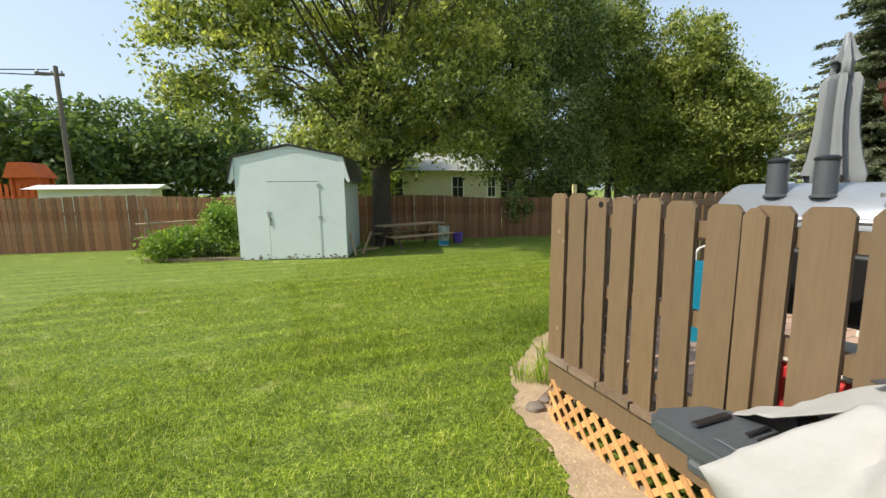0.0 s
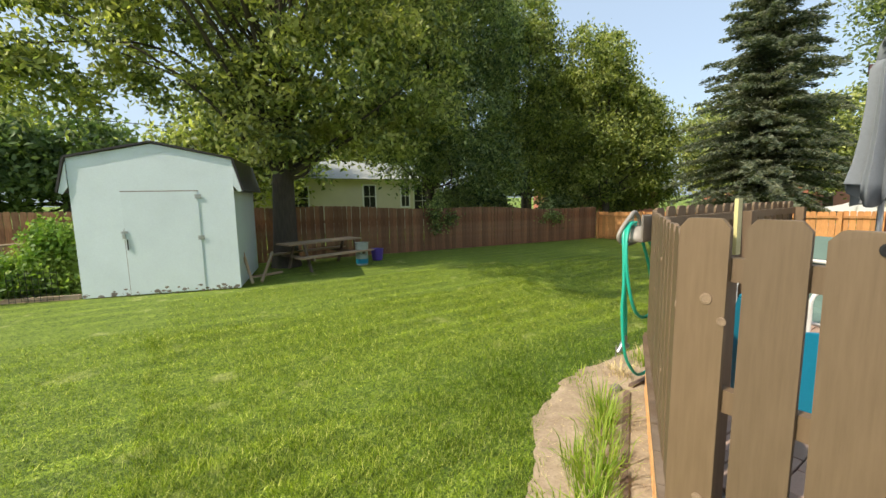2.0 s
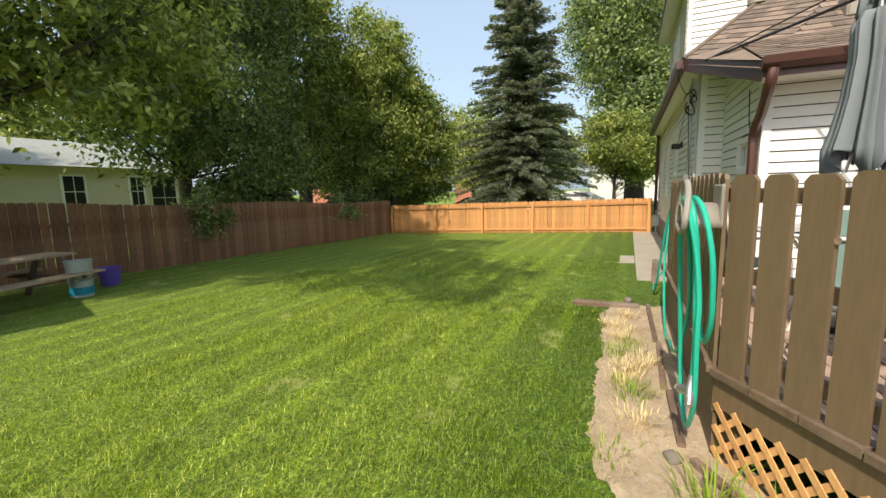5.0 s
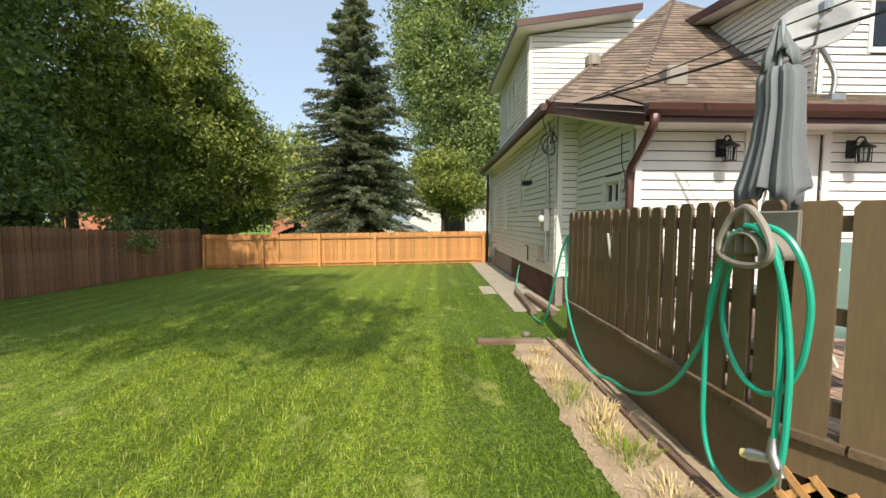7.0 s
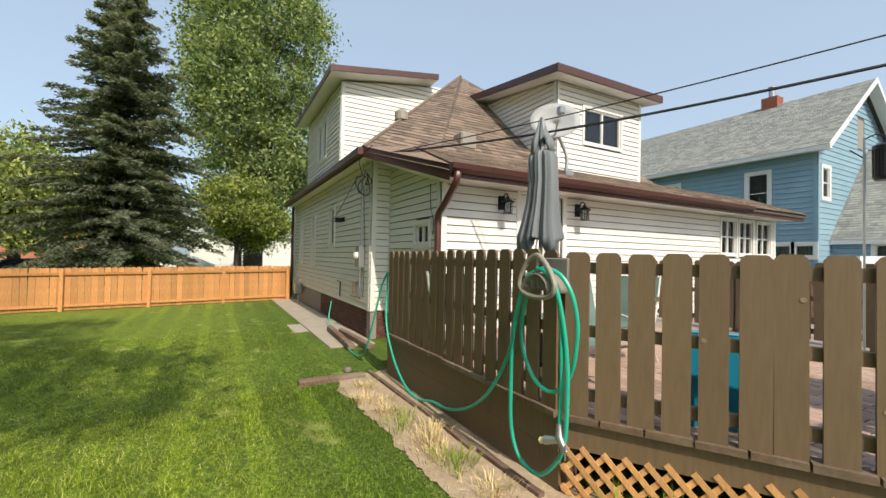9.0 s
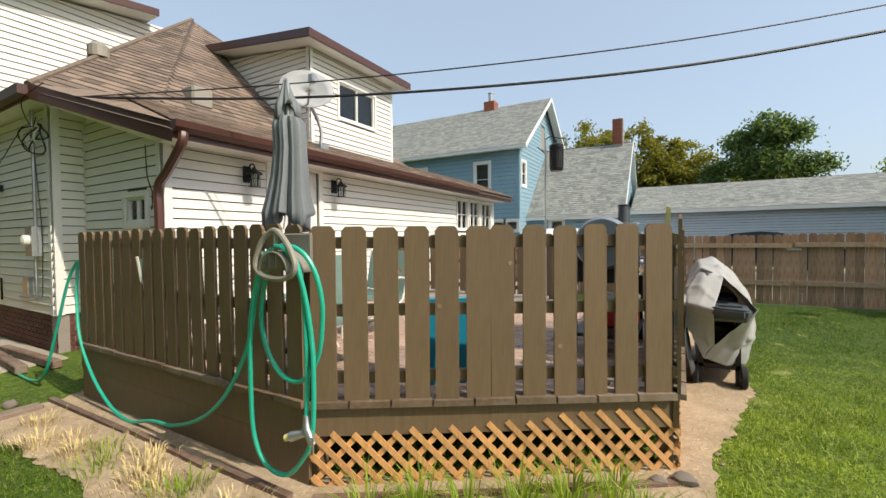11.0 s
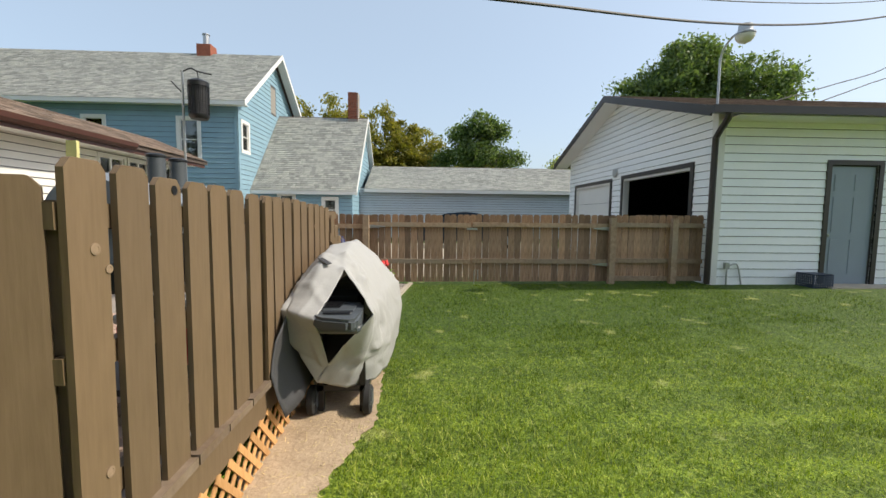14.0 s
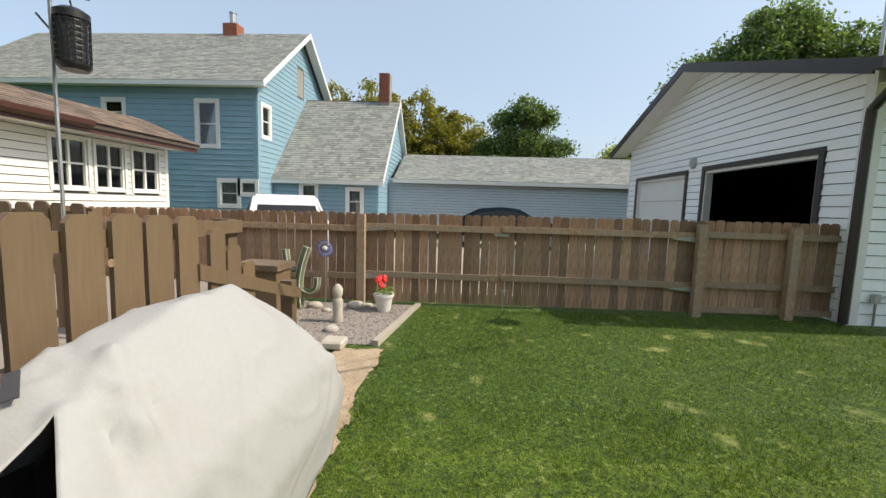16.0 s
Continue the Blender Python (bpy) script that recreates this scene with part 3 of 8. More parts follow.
            prism(bm, [side.at(ua + q.x, va + q.y, z0), side.at(ub + q.x, vb + q.y, z0), side.at(ub - q.x, vb - q.y, z0), side.at(ua - q.x, va - q.y, z0)], side.w * (z1 - z0))
            part("lattice_strip", bm, M_LAT, thing_)


def build_deck():
    deck = thing("deck", (3.5, 1.5, ground_z(3.5, 1.5)), "raised paved deck with brown painted paling fence and skirt", "deck")
    # frames of the three outer sides, each walked so that its outside lies to the right of the way
    west = Side((1.66, 2.28), (1.66, -0.95))
    diag = Side((3.55, 3.42), (1.68, 2.25))
    north = Side((6.62, 3.42), (3.55, 3.42))
    platform = [(1.72, -0.95), (1.76, 2.20), (3.56, 3.33), (6.82, 3.36), (6.82, -4.3), (3.6, -4.3), (3.6, -0.95)]
    bm = bm_()
    prism(bm, [(x, y, 0.16) for x, y in platform], (0, 0, 0.12))
    part("platform", bm, M_MORTAR, deck, "dark paving bed")
    # added block, painted dark as the shade behind the lattice
    inner = [(2.5, -0.95), (2.5, 1.9), (3.8, 2.7), (6.82, 2.7), (6.82, -4.3), (3.6, -4.3), (3.6, -0.95)]
    part("shade_block", prism(bm_(), [(x, y, -0.2) for x, y in inner], (0, 0, 0.355)), M_UNDER, deck, "added dark block painted as the shade under the deck")
    for side, a, b in ((west, 0, west.length), (diag, 0, diag.length), (north, 0, north.length)):
        gl = min(ground_z(*side.at(a, 0).xy), ground_z(*side.at(b, 0).xy))
        if side is north:
            rail(deck, side, a, b, 0.135, DZ - 0.035, -0.02, 0.012, M_DECK, "skirt_board")
            rail(deck, side, a, b, gl - 0.05, 0.128, -0.02, 0.004, M_DECK, "skirt_board")
        else:
            rail(deck, side, a, b, DZ - 0.21, DZ - 0.035, -0.02, 0.012, M_DECK, "skirt_board")
        n = int(side.length / 0.24)
        for k in range(n):
            u = (k + 0.03) * side.length / n
            rail(deck, side, u, u + side.length / n * 0.95, DZ - 0.035, DZ + 0.003 * (k % 3), -0.06, 0.050, M_LEDGE, "ledge_piece")
        for v in (DZ + 0.13, DZ + 0.53, DZ + 0.93):
            rail(deck, side, a, b, v - 0.035, v + 0.035, -0.045, -0.006, M_DECK, "rail")
    pickets(deck, west, -0.02, 2.82, DZ, lambda u: 1.075 - 0.025 * u, 0.14, 0.17, 0.02, M_DECK, seed=5)
    # the palings step down beside the stair
    for k, (u, h) in enumerate(((2.95, 0.93), (3.10, 0.83), (3.25, 0.72))):
        dup("picket", picket_mesh("picket", 0.13, h, 0.02, M_DECK, 0.028, k), west.matrix(u, DZ, 0.02), deck)
    # the slanted side: the palings stand unevenly, two of them edge to edge
    slant = random.Random(6)
    for k, (u, w) in enumerate(((0.099, 0.146), (0.288, 0.143), (0.468, 0.144), (0.648, 0.145), (0.824, 0.139), (1.011, 0.144), (1.156, 0.139), (1.345, 0.135), (1.533, 0.135), (1.718, 0.136), (1.905, 0.137), (2.105, 0.160))):
        dup("picket", picket_mesh("picket", w, 1.025 + slant.uniform(-0.006, 0.006), 0.02, M_DECK, 0.028, k), diag.matrix(u, DZ, 0.02) @ pose(0, 0, 0, 0, slant.uniform(-0.5, 0.3), 0), deck)
    pickets(deck, north, 0.02, north.length, DZ, 1.045, 0.125, 0.162, 0.02, M_DECK, seed=7)
    # bored holes and round paint spots on the palings near the corner
    for s, u, v, r, m in ((west, 0.455, 1.02, 0.013, M_DARKMETAL), (west, 0.09, 0.84, 0.013, M_SPOT), (west, 0.135, 0.78, 0.010, M_SPOT), (west, 0.10, 0.20, 0.012, M_SPOT), (west, 2.1, 0.5, 0.011, M_SPOT), (west, 2.3, 0.84, 0.012, M_SPOT), (diag, 1.99, 0.75, 0.012, M_SPOT), (diag, 1.2, 0.80, 0.011, M_SPOT), (diag, 0.78, 0.55, 0.010, M_SPOT), (diag, 0.55, 0.76, 0.012, M_SPOT), (diag, 1.5, 0.30, 0.011, M_SPOT)):
        rot = Matrix(((s.u.x, 0, s.w.x), (s.u.y, 0, s.w.y), (0, 1, 0)))
        r *= 1.3
        part("knot", lathe(bm_(), ((r, -0.001), (r, 0.0022), (r * 0.6, 0.0026), (r * 0.55, 0.0014)), s.at(u, DZ + v, 0.021), 14, rot), m, deck)
    # a second layer of palings on the inside corners
    for s, u in ((west, 1.27),):
        dup("picket", picket_mesh("picket", 0.08, 1.03, 0.018, M_DECK), s.matrix(u, DZ, 0.042), deck)
    for x, y in ((1.725, 2.205), (3.56, 3.345), (6.55, 3.34), (1.74, -0.9), (5.1, 3.34)):
        part("post", box(bm_(), (x - 0.045, y - 0.045, -0.1), (x + 0.045, y + 0.045, 1.36)), M_DECK, deck)
    lattice(deck, diag, 0.02, diag.length + 0.03, ground_z(2.5, 2.9) - 0.03, lambda u: 0.19 + 0.11 * (u / 2.2) ** 3, 2)
    lattice(deck, west, 0.02, west.length, -0.10, lambda u: 0.185, 4)
    return deck


deck = build_deck()

# ---- white house ----
HX0, HX1, HY = 8.89, 17.6, 2.92


def build_house():
    h = thing("white_house", (12, -1, ground_z(12, -1)), "white sided house with brown trim and brown shingle roof", "house")
    nwall = Side((HX1, HY), (HX0, HY))
    strip = Side((HX0, HY), (HX0, 2.56))
    wwin = Side((HX0, 2.56), (6.85, 2.56))
    west = Side((6.85, 2.56), (6.85, -7.2))
    south = Side((6.85, -7.2), (11.6, -7.2))

    def N(x):
        return HX1 - x
    holes = [(N(12.06), N(11.61), 1.62, 2.53), (N(14.30), N(13.88), 1.12, 2.46), (N(16.33), N(15.85), 1.12, 2.50)]
    wall("wall_north", nwall, 0.35, [(0.35, 0, HX1 - HX0), (3.14, 0, HX1 - HX0)], holes, M_WHITE, h)
    for k, hh in enumerate(holes):
        # the sheet behind each pane is painted shade of the unlit room
        window("window_north", nwall, *hh, h, "narrow dark window with white frame in the white siding", 1, 1 if k == 0 else 2, curtain_or_painted_sheet=M_ROOM_SHADE)
    wall("wall_corner", strip, 0.35, [(0.35, 0, 0.36), (3.14, 0, 0.36)], [], M_WHITE, h)
    L = wwin.length
    hw = [(1.21, 1.70, 1.57, 1.88)]
    wall("wall_porch", wwin, 0.30, [(0.30, 0, L), (2.46, 0, L), (3.06, 0, 0.1)], hw, M_WHITE, h)
    window("window_porch", wwin, *hw[0], h, "small brown framed window beside the downspout", 2, 1, frame_m=M_TRIMW)
    dh = (2.56 - 1.10, 2.56 - 0.2, 0.32, 2.42)
    sw = [(2.56 + 4.70, 2.56 + 5.32, 1.58, 2.38), (2.56 + 5.47, 2.56 + 6.07, 1.58, 2.38), (2.56 + 6.27, 2.56 + 6.92, 1.58, 2.38)]
    wall("wall_west", west, 0.28, [(0.28, 0, 9.76), (2.52, 0, 9.76)], [dh] + sw, M_WHITE, h)
    for hh in sw:
        window("window_sunroom", west, *hh, h, "white framed sash window of the sunroom, four panes", 2, 2, curtain_or_painted_sheet=M_CURTAIN, trim=0.05)
    wall("wall_south", south, 0.2, [(0.2, 0, 4.7), (2.52, 0, 4.7)], [], M_WHITE, h)
    # door
    d = thing("door", west.at((dh[0] + dh[1]) / 2, dh[2]), "white panelled house door, closed", "door", kind="structure")
    d.parent = h
    d.matrix_parent_inverse = world_of(h).inverted()
    part("door_leaf", west.box(bm_(), dh[0], dh[1], dh[2], dh[3], -0.06, -0.02), M_TRIMW, d)
    for u in (dh[0] + 0.1, dh[0] + 0.5):
        for v0, v1 in ((0.45, 1.15), (1.3, 2.0), (2.08, 2.3)):
            part("door_panel", west.box(bm_(), u, u + 0.3, v0, v1, -0.02, -0.008), M_TRIMW, d)
    for a, b, v0, v1 in ((dh[0] - 0.09, dh[0], dh[2], 2.42), (dh[1], dh[1] + 0.09, dh[2], 2.42), (dh[0] - 0.09, dh[1] + 0.09, 2.42, 2.52)):
        part("door_casing", west.box(bm_(), a, b, v0, v1, 0.001, 0.04), M_TRIMW, d)
    # corner boards
    for s, u in ((nwall, nwall.length - 0.09), (strip, 0.0), (wwin, L - 0.09), (west, 0.0), (west, 9.67), (nwall, 0.0)):
        v0, v1 = (0.35, 3.14) if s in (nwall, strip) else (0.30, 2.50)
        part("corner_board", s.box(bm_(), u, u + 0.09, v0, v1, 0.004, 0.026), M_TRIMW, h)
    # foundation with real bricks on the near corner
    part("foundation", nwall.box(bm_(), 0, nwall.length, -0.5, 0.35, -0.14, -0.015), M_MORTAR, h, "dark red painted brick foundation")
    part("foundation", strip.box(bm_(), 0, 0.36, -0.5, 0.35, -0.14, -0.015), M_MORTAR, h)
    part("floor_slab", box(bm_(), (6.98, -7.1, -0.2), (17.1, 2.5, 0.28)), M_MORTAR, h)
    # closing walls at the far sides
    part("wall_east", box(bm_(), (HX1 - 0.14, -6.9, -0.4), (HX1, HY - 0.14, 3.14)), M_WHITE, h)
    part("wall_back", box(bm_(), (11.6, -7.0, -0.4), (HX1 - 0.14, -6.9, 3.14)), M_WHITE, h)
    # soffits and fascias
    ex, ey, ez = 8.585, 3.20, 3.265
    part("soffit", box(bm_(), (ex, HY + 0.002, ez - 0.12), (HX1 + 0.3, ey - 0.02, ez - 0.10)), M_TRIMW, h)
    part("soffit", box(bm_(), (ex + 0.02, 2.57, ez - 0.121), (HX0 - 0.002, HY, ez - 0.10)), M_TRIMW, h)
    part("fascia", box(bm_(), (ex, ey - 0.02, ez - 0.16), (HX1 + 0.3, ey, ez + 0.02)), M_BROWNT, h)
    bm = bm_()
    prism(bm, [(ex, ey, ez - 0.16), (ex + 0.02, ey, ez - 0.16), (6.37, 2.70, 2.40), (6.35, 2.70, 2.40)], (0, 0, 0.19))
    part("fascia", bm, M_BROWNT, h)
    bm = bm_()
    prism(bm, [(ex + 0.03, ey - 0.05, ez - 0.14), (6.38, 2.68, 2.44), (6.86, 2.54, 2.46), (HX0, 2.56, ez - 0.16), (HX0, HY, ez - 0.13)], (0, 0, 0.02))
    part("soffit", bm, M_TRIMW, h, "white underside of the roof corner")
    part("gutter", nwall.box(bm_(), -0.3, HX1 - ex, ez - 0.12, ez + 0.0, ey - HY, ey - HY + 0.1), M_BROWNT, h, "brown gutter")
    part("soffit", box(bm_(), (6.36, -7.4, 2.47), (6.85, 2.62, 2.49)), M_TRIMW, h)
    part("fascia", box(bm_(), (6.34, -7.45, 2.44), (6.36, 2.7, 2.60)), M_BROWNT, h)
    bm = bm_()
    prism(bm, [(6.34, 2.72, 2.62), (6.22, 2.72, 2.62), (6.235, 2.72, 2.55), (6.29, 2.72, 2.50), (6.34, 2.72, 2.50)], (0, -7.6, 0))
    part("gutter", bm, M_BROWNT, h, "brown metal gutter")
    # roofs: lower porch slope and the main hip
    pk = (11.5, -0.45, 6.45)
    jx, jz = 7.62, 3.14
    kx, ky, kz = 7.55, 2.30, 2.90
    rk = [((6.30, 2.72, 2.585), (6.30, -7.5, 2.585), (jx, -7.5, jz), (jx, 2.72, jz))]
    bm = bm_()
    prism(bm, [(6.30, -7.5, 2.60), (jx + 0.05, -7.5, jz + 0.01), (jx + 0.05, -7.5, jz - 0.10), (6.30, -7.5, 2.52)], (0, 10.2, 0))
    part("roof_porch", bm, M_ROOFBASE, h)
    ls = math.hypot(jx - 6.30, jz - 2.60)
    shingles("shingles", (6.27, 2.72, 2.606), (0, -1, 0), (jx - 6.30, 0, jz - 2.60), 10.2, 10.2, ls, h, M_ROOF, seed=3)
    # filler slope from the lower eave to the hip corner
    bm = bm_()
    a, b, c = (ex, ey, ez + 0.02), (6.30, 2.72, 2.60), (jx, 2.72, jz)
    for p3 in ((a, b, c), (a, c, (kx, ky, kz))):
        bm.faces.new([bm.verts.new(p) for p in p3])
        bm.faces.new([bm.verts.new((p[0], p[1], p[2] - 0.08)) for p in p3[::-1]])
    part("roof_corner", bm, M_ROOF, h)
    E_, S_ = HX1 + 0.3, -4.4
    corners = [(ex, ey, ez), (E_, ey, ez), (E_, S_, ez), (kx, S_, kz), (kx, ky, kz)]
    bm = bm_()
    vs = [bm.verts.new((x, y, z - 0.01)) for x, y, z in corners]
    lo = [bm.verts.new((x, y, z - 0.09)) for x, y, z in corners]
    p1, p2 = bm.verts.new((pk[0], pk[1], pk[2])), bm.verts.new((E_ - 3.9, pk[1], pk[2]))
    for f in ((vs[0], vs[1], p2, p1), (vs[1], vs[2], p2), (vs[2], vs[3], p1, p2), (vs[3], vs[4], p1), (vs[4], vs[0], p1), (lo[4], lo[3], lo[2], lo[1], lo[0])):
        bm.faces.new(f)
    for k in range(5):
        bm.faces.new((lo[k], lo[(k + 1) % 5], vs[(k + 1) % 5], vs[k]))
    part("roof_main", bm, M_ROOFBASE, h)
    wl = math.hypot(pk[0] - kx, pk[2] - kz)
    shingles("shingles", (kx, ky, kz), (0, -1, 0), (pk[0] - kx, 0, pk[2] - kz), ky - S_, 0.0, wl, h, M_ROOF, seed=4, left=0, left_hi=ky - pk[1])
    # the narrow three-cornered slope between the hip and the west side
    A, K, P = Vector((ex, ey, ez)), Vector((kx, ky, kz)), Vector(pk)
    al = (K - A).normalized()
    lift = (P - A) - al * (P - A).dot(al)
    shingles("shingles", A, al, lift, (K - A).length, 0.0, lift.length, h, M_ROOF, seed=6, left=0, left_hi=(P - A).dot(al))
    nl = math.hypot(ey - pk[1], pk[2] - ez)
    shingles("shingles", (ex, ey, ez), (1, 0, 0), (0, pk[1] - ey, pk[2] - ez), E_ - ex, E_ - 3.9 - pk[0], nl, h, M_ROOF, seed=5, left=0, left_hi=pk[0] - ex)
    # ridge caps
    bm = tube(bm_(), [(ex, ey, ez + 0.01), (pk[0], pk[1], pk[2] + 0.01)], 0.045, 6)
    part("ridge_cap", bm, M_ROOF, h)
    part("ridge_cap", tube(bm_(), [pk, (E_ - 3.9, pk[1], pk[2])], 0.05, 6), M_ROOF, h)
    # west dormer
    X, y0, y1 = 7.66, -0.42, -2.95
    dw = Side((X, y0), (X, y1))
    L = y0 - y1
    hd = [(0.74, 0.74 + 1.12, 3.80, 4.52)]
    wall("dormer_wall", dw, 2.98, [(2.98, 0, L), (4.92, 0, L)], hd, M_WHITE, h, lap=0.105)
    # pale sheet behind the glass paints the sky's reflection
    window("window_dormer", dw, *hd[0], h, "wide white framed window in the dormer", 2, 1, trim=0.05, curtain_or_painted_sheet=M_PANE_SKY)
    dn = Side((10.9, y0), (X, y0))
    wall("dormer_cheek", dn, 2.98, [(2.98, 0, 3.24), (4.92, 0, 3.24), (5.24, 0, 0.4)], [], M_WHITE, h, lap=0.105)
    ds = Side((X, y1), (10.9, y1))
    wall("dormer_cheek", ds, 2.98, [(2.98, 0, 3.24), (4.92, 0, 3.24), (5.24, 2.8, 3.24)], [], M_WHITE, h, lap=0.105)
    for s, u in ((dw, 0), (dw, L - 0.07), (dn, 3.17)):
        part("corner_board", s.box(bm_(), u, u + 0.07, 2.98, 4.92, 0.004, 0.024), M_TRIMW, h)
    bm = bm_()
    prism(bm, [(7.28, y0 + 0.34, 5.05), (11.0, y0 + 0.34, 5.55), (11.0, y0 + 0.34, 5.40), (7.28, y0 + 0.34, 4.90)], (0, -(L + 0.6), 0))
    part("dormer_roof", bm, M_BROWNT, h, "brown edged dormer roof")
    bm = bm_()
    prism(bm, [(7.30, y0 + 0.32, 4.896), (11.0, y0 + 0.32, 5.393), (11.0, y0 + 0.32, 5.385), (7.30, y0 + 0.32, 4.888)], (0, -(L + 0.56), 0))
    part("soffit", bm, M_TRIMW, h)
    # north dormer
    nx0, nx1, nz = 11.30, 15.30, 5.50
    un = Side((nx1, HY), (nx0, HY))
    hu = [(1.50, 1.98, 4.00, 5.02), (2.10, 2.58, 4.00, 5.02)]
    wall("dormer_wall", un, 3.30, [(3.30, 0, nx1 - nx0), (nz, 0, nx1 - nx0)], hu, M_WHITE, h, lap=0.115)
    for hh in hu:
        # dark sheet stands in for the unlit room behind the glass
        window("window_upper", un, *hh, h, "tall dark window in the upper dormer", 1, 1, trim=0.05, curtain_or_painted_sheet=M_ROOM_SHADE)
    uw = Side((nx0, HY), (nx0, 0.2))
    wall("dormer_cheek", uw, 3.30, [(3.30, 0, 2.85), (nz, 0, 2.85), (nz + 0.42, 2.75, 2.85)], [], M_WHITE, h, lap=0.115)
    part("corner_board", uw.box(bm_(), 0, 0.08, 3.3, nz, 0.004, 0.024), M_TRIMW, h)
    part("corner_board", un.box(bm_(), nx1 - nx0 - 0.08, nx1 - nx0, 3.3, nz, 0.004, 0.024), M_TRIMW, h)
    part("dormer_east", box(bm_(), (nx1 - 0.1, 0.2, 3.3), (nx1, HY - 0.14, nz)), M_WHITE, h)
    bm = bm_()
    prism(bm, [(nx0 - 0.42, 3.29, nz + 0.16), (nx0 - 0.42, 0.55, nz + 0.56), (nx0 - 0.42, 0.55, nz + 0.42), (nx0 - 0.42, 3.29, nz + 0.02)], (nx1 - nx0 + 0.8, 0, 0))
    part("dormer_roof", bm, M_BROWNT, h, "brown edged dormer roof")
    bm = bm_()
    prism(bm, [(nx0 - 0.40, 3.27, nz + 0.018), (nx0 - 0.40, 0.57, nz + 0.414), (nx0 - 0.40, 0.57, nz + 0.40), (nx0 - 0.40, 3.27, nz + 0.004)], (nx1 - nx0 + 0.76, 0, 0))
    part("soffit", bm, M_TRIMW, h)
    # chimney stub and roof vents
    part("roof_vent", box(bm_(), (8.08, 1.17, 3.40), (8.42, 1.50, 3.72), bevel=0.03), M_HANGER, h, "small metal roof vent")
    part("roof_vent", lathe(bm_(), ((0.14, 0), (0.14, 0.16), (0.08, 0.22), (0.03, 0.23)), (9.46, 2.14, 4.18), 14), M_HANGER, h, "round roof vent")
    # downspout
    part("downspout", tube(bm_(), spline([(6.28, 2.62, 2.5), (6.30, 2.64, 2.36), (6.62, 2.62, 2.12), (6.80, 2.63, 1.95), (6.80, 2.63, 1.6), (6.80, 2.63, 0.3)], 5), 0.05, 8), M_BROWNT, h, "brown downspout", smooth=True)
    part("downspout", tube(bm_(), [(17.5, 3.02, 3.1), (17.5, 3.02, -0.2)], 0.05, 8), M_BROWNT, h, "brown downspout", smooth=True)
    return h


house = build_house()


# ---- fences ----
def build_fences():
    # north: palings on the near side of the rails, seen from the yard
    f = thing("fence", (2, 15.0, ground_z(2, 15)), "tall reddish brown board fence, partly in tree shade", "fence", kind="structure")
    s = Side((3.5, 14.75), (16.35, 13.25))
    s2 = Side((-12.0, 16.9), (3.5, 14.75))
    for side, seed in ((s, 1), (s2, 2)):
        foot = (lambda sd: (lambda u: ground_z(*sd.at(u, 0).xy) + 0.02))(side)
        top = 1.42 if side is s else 1.62

        def hh(u, side=side):
            return 1.36 + 0.28 * min(max((16 - side.at(u, 0).x) / 12, 0), 1.2) + 0.04 * math.sin(u * 1.1)
        pickets(f, side, 0, side.length, 0, hh, 0.135, 0.143, 0.018, M_FN, seed=seed, foot_of=foot)
        for v in (0.25, 1.15):
            rail(f, side, 0, side.length, foot(side.length / 2) + v, foot(side.length / 2) + v + 0.09, -0.05, -0.012, M_FN)
    # east: orange boards with posts and rails on this side
    f = thing("fence", (16.7, 8, ground_z(16.7, 8)), "low fresh orange cedar fence with posts towards the lawn", "fence", kind="structure")
    s = Side((16.35, 13.2), (16.95, 3.15))
    foot = lambda u: ground_z(*s.at(u, 0).xy) + 0.02
    pickets(f, s, 0, s.length, 0, 1.18, 0.14, 0.145, 0.016, M_FE, seed=9, foot_of=foot, w0=-0.03)
    for v in (0.10, 0.98):
        m = s.length / 2
        bm = bm_()
        prism(bm, [s.at(0, foot(0) + v, -0.006), s.at(m * 2, foot(m * 2) + v, -0.006), s.at(m * 2, foot(m * 2) + v + 0.07, -0.006), s.at(0, foot(0) + v + 0.07, -0.006)], s.w * 0.04)
        part("rail", bm, M_FE, f)
    for k in range(6):
        u = 0.1 + k * (s.length - 0.2) / 5
        part("post", s.box(bm_(), u - 0.045, u + 0.045, foot(u) - 0.05, foot(u) + 1.16, 0.036, 0.12), M_FE, f)
    # south: weathered palings, rails and posts on this side, with the double gate
    f = thing("fence", (1, -4.45, 0.05), "weathered dark brown board fence with a double gate", "fence", kind="structure")
    s = Side((6.8, -4.45), (-4.62, -4.45))
    foot = lambda u: ground_z(*s.at(u, 0).xy) + 0.03
    g0, g1, gm = 6.8 - 1.86, 6.8 + 2.80, 6.8 + 0.12
    pickets(f, s, 0, s.length, 0, 1.28, 0.115, 0.122, 0.018, M_FS, seed=11, foot_of=foot, w0=-0.04)
    for a, b in ((0, g0 - 0.06), (g0 + 0.06, gm - 0.02), (gm + 0.02, g1 - 0.06), (g1 + 0.06, s.length)):
        for v in (0.02, 0.36, 1.05):
            if v == 0.02 and a < g1:
                continue
            rail(f, s, a, b, foot(a) + v, foot(a) + v + 0.085, -0.02, 0.02, M_RAIL)
    for u in (g1 + 1.20, g0, g1):
        part("post", s.box(bm_(), u - 0.055, u + 0.055, 0, 1.32, 0.022, 0.12), M_RAIL, f)
    for u in (g0 + 0.05, g1 - 0.05):
        for v in (0.42, 1.11):
            sg = 1 if u < 7 else -1
            bm = bm_()
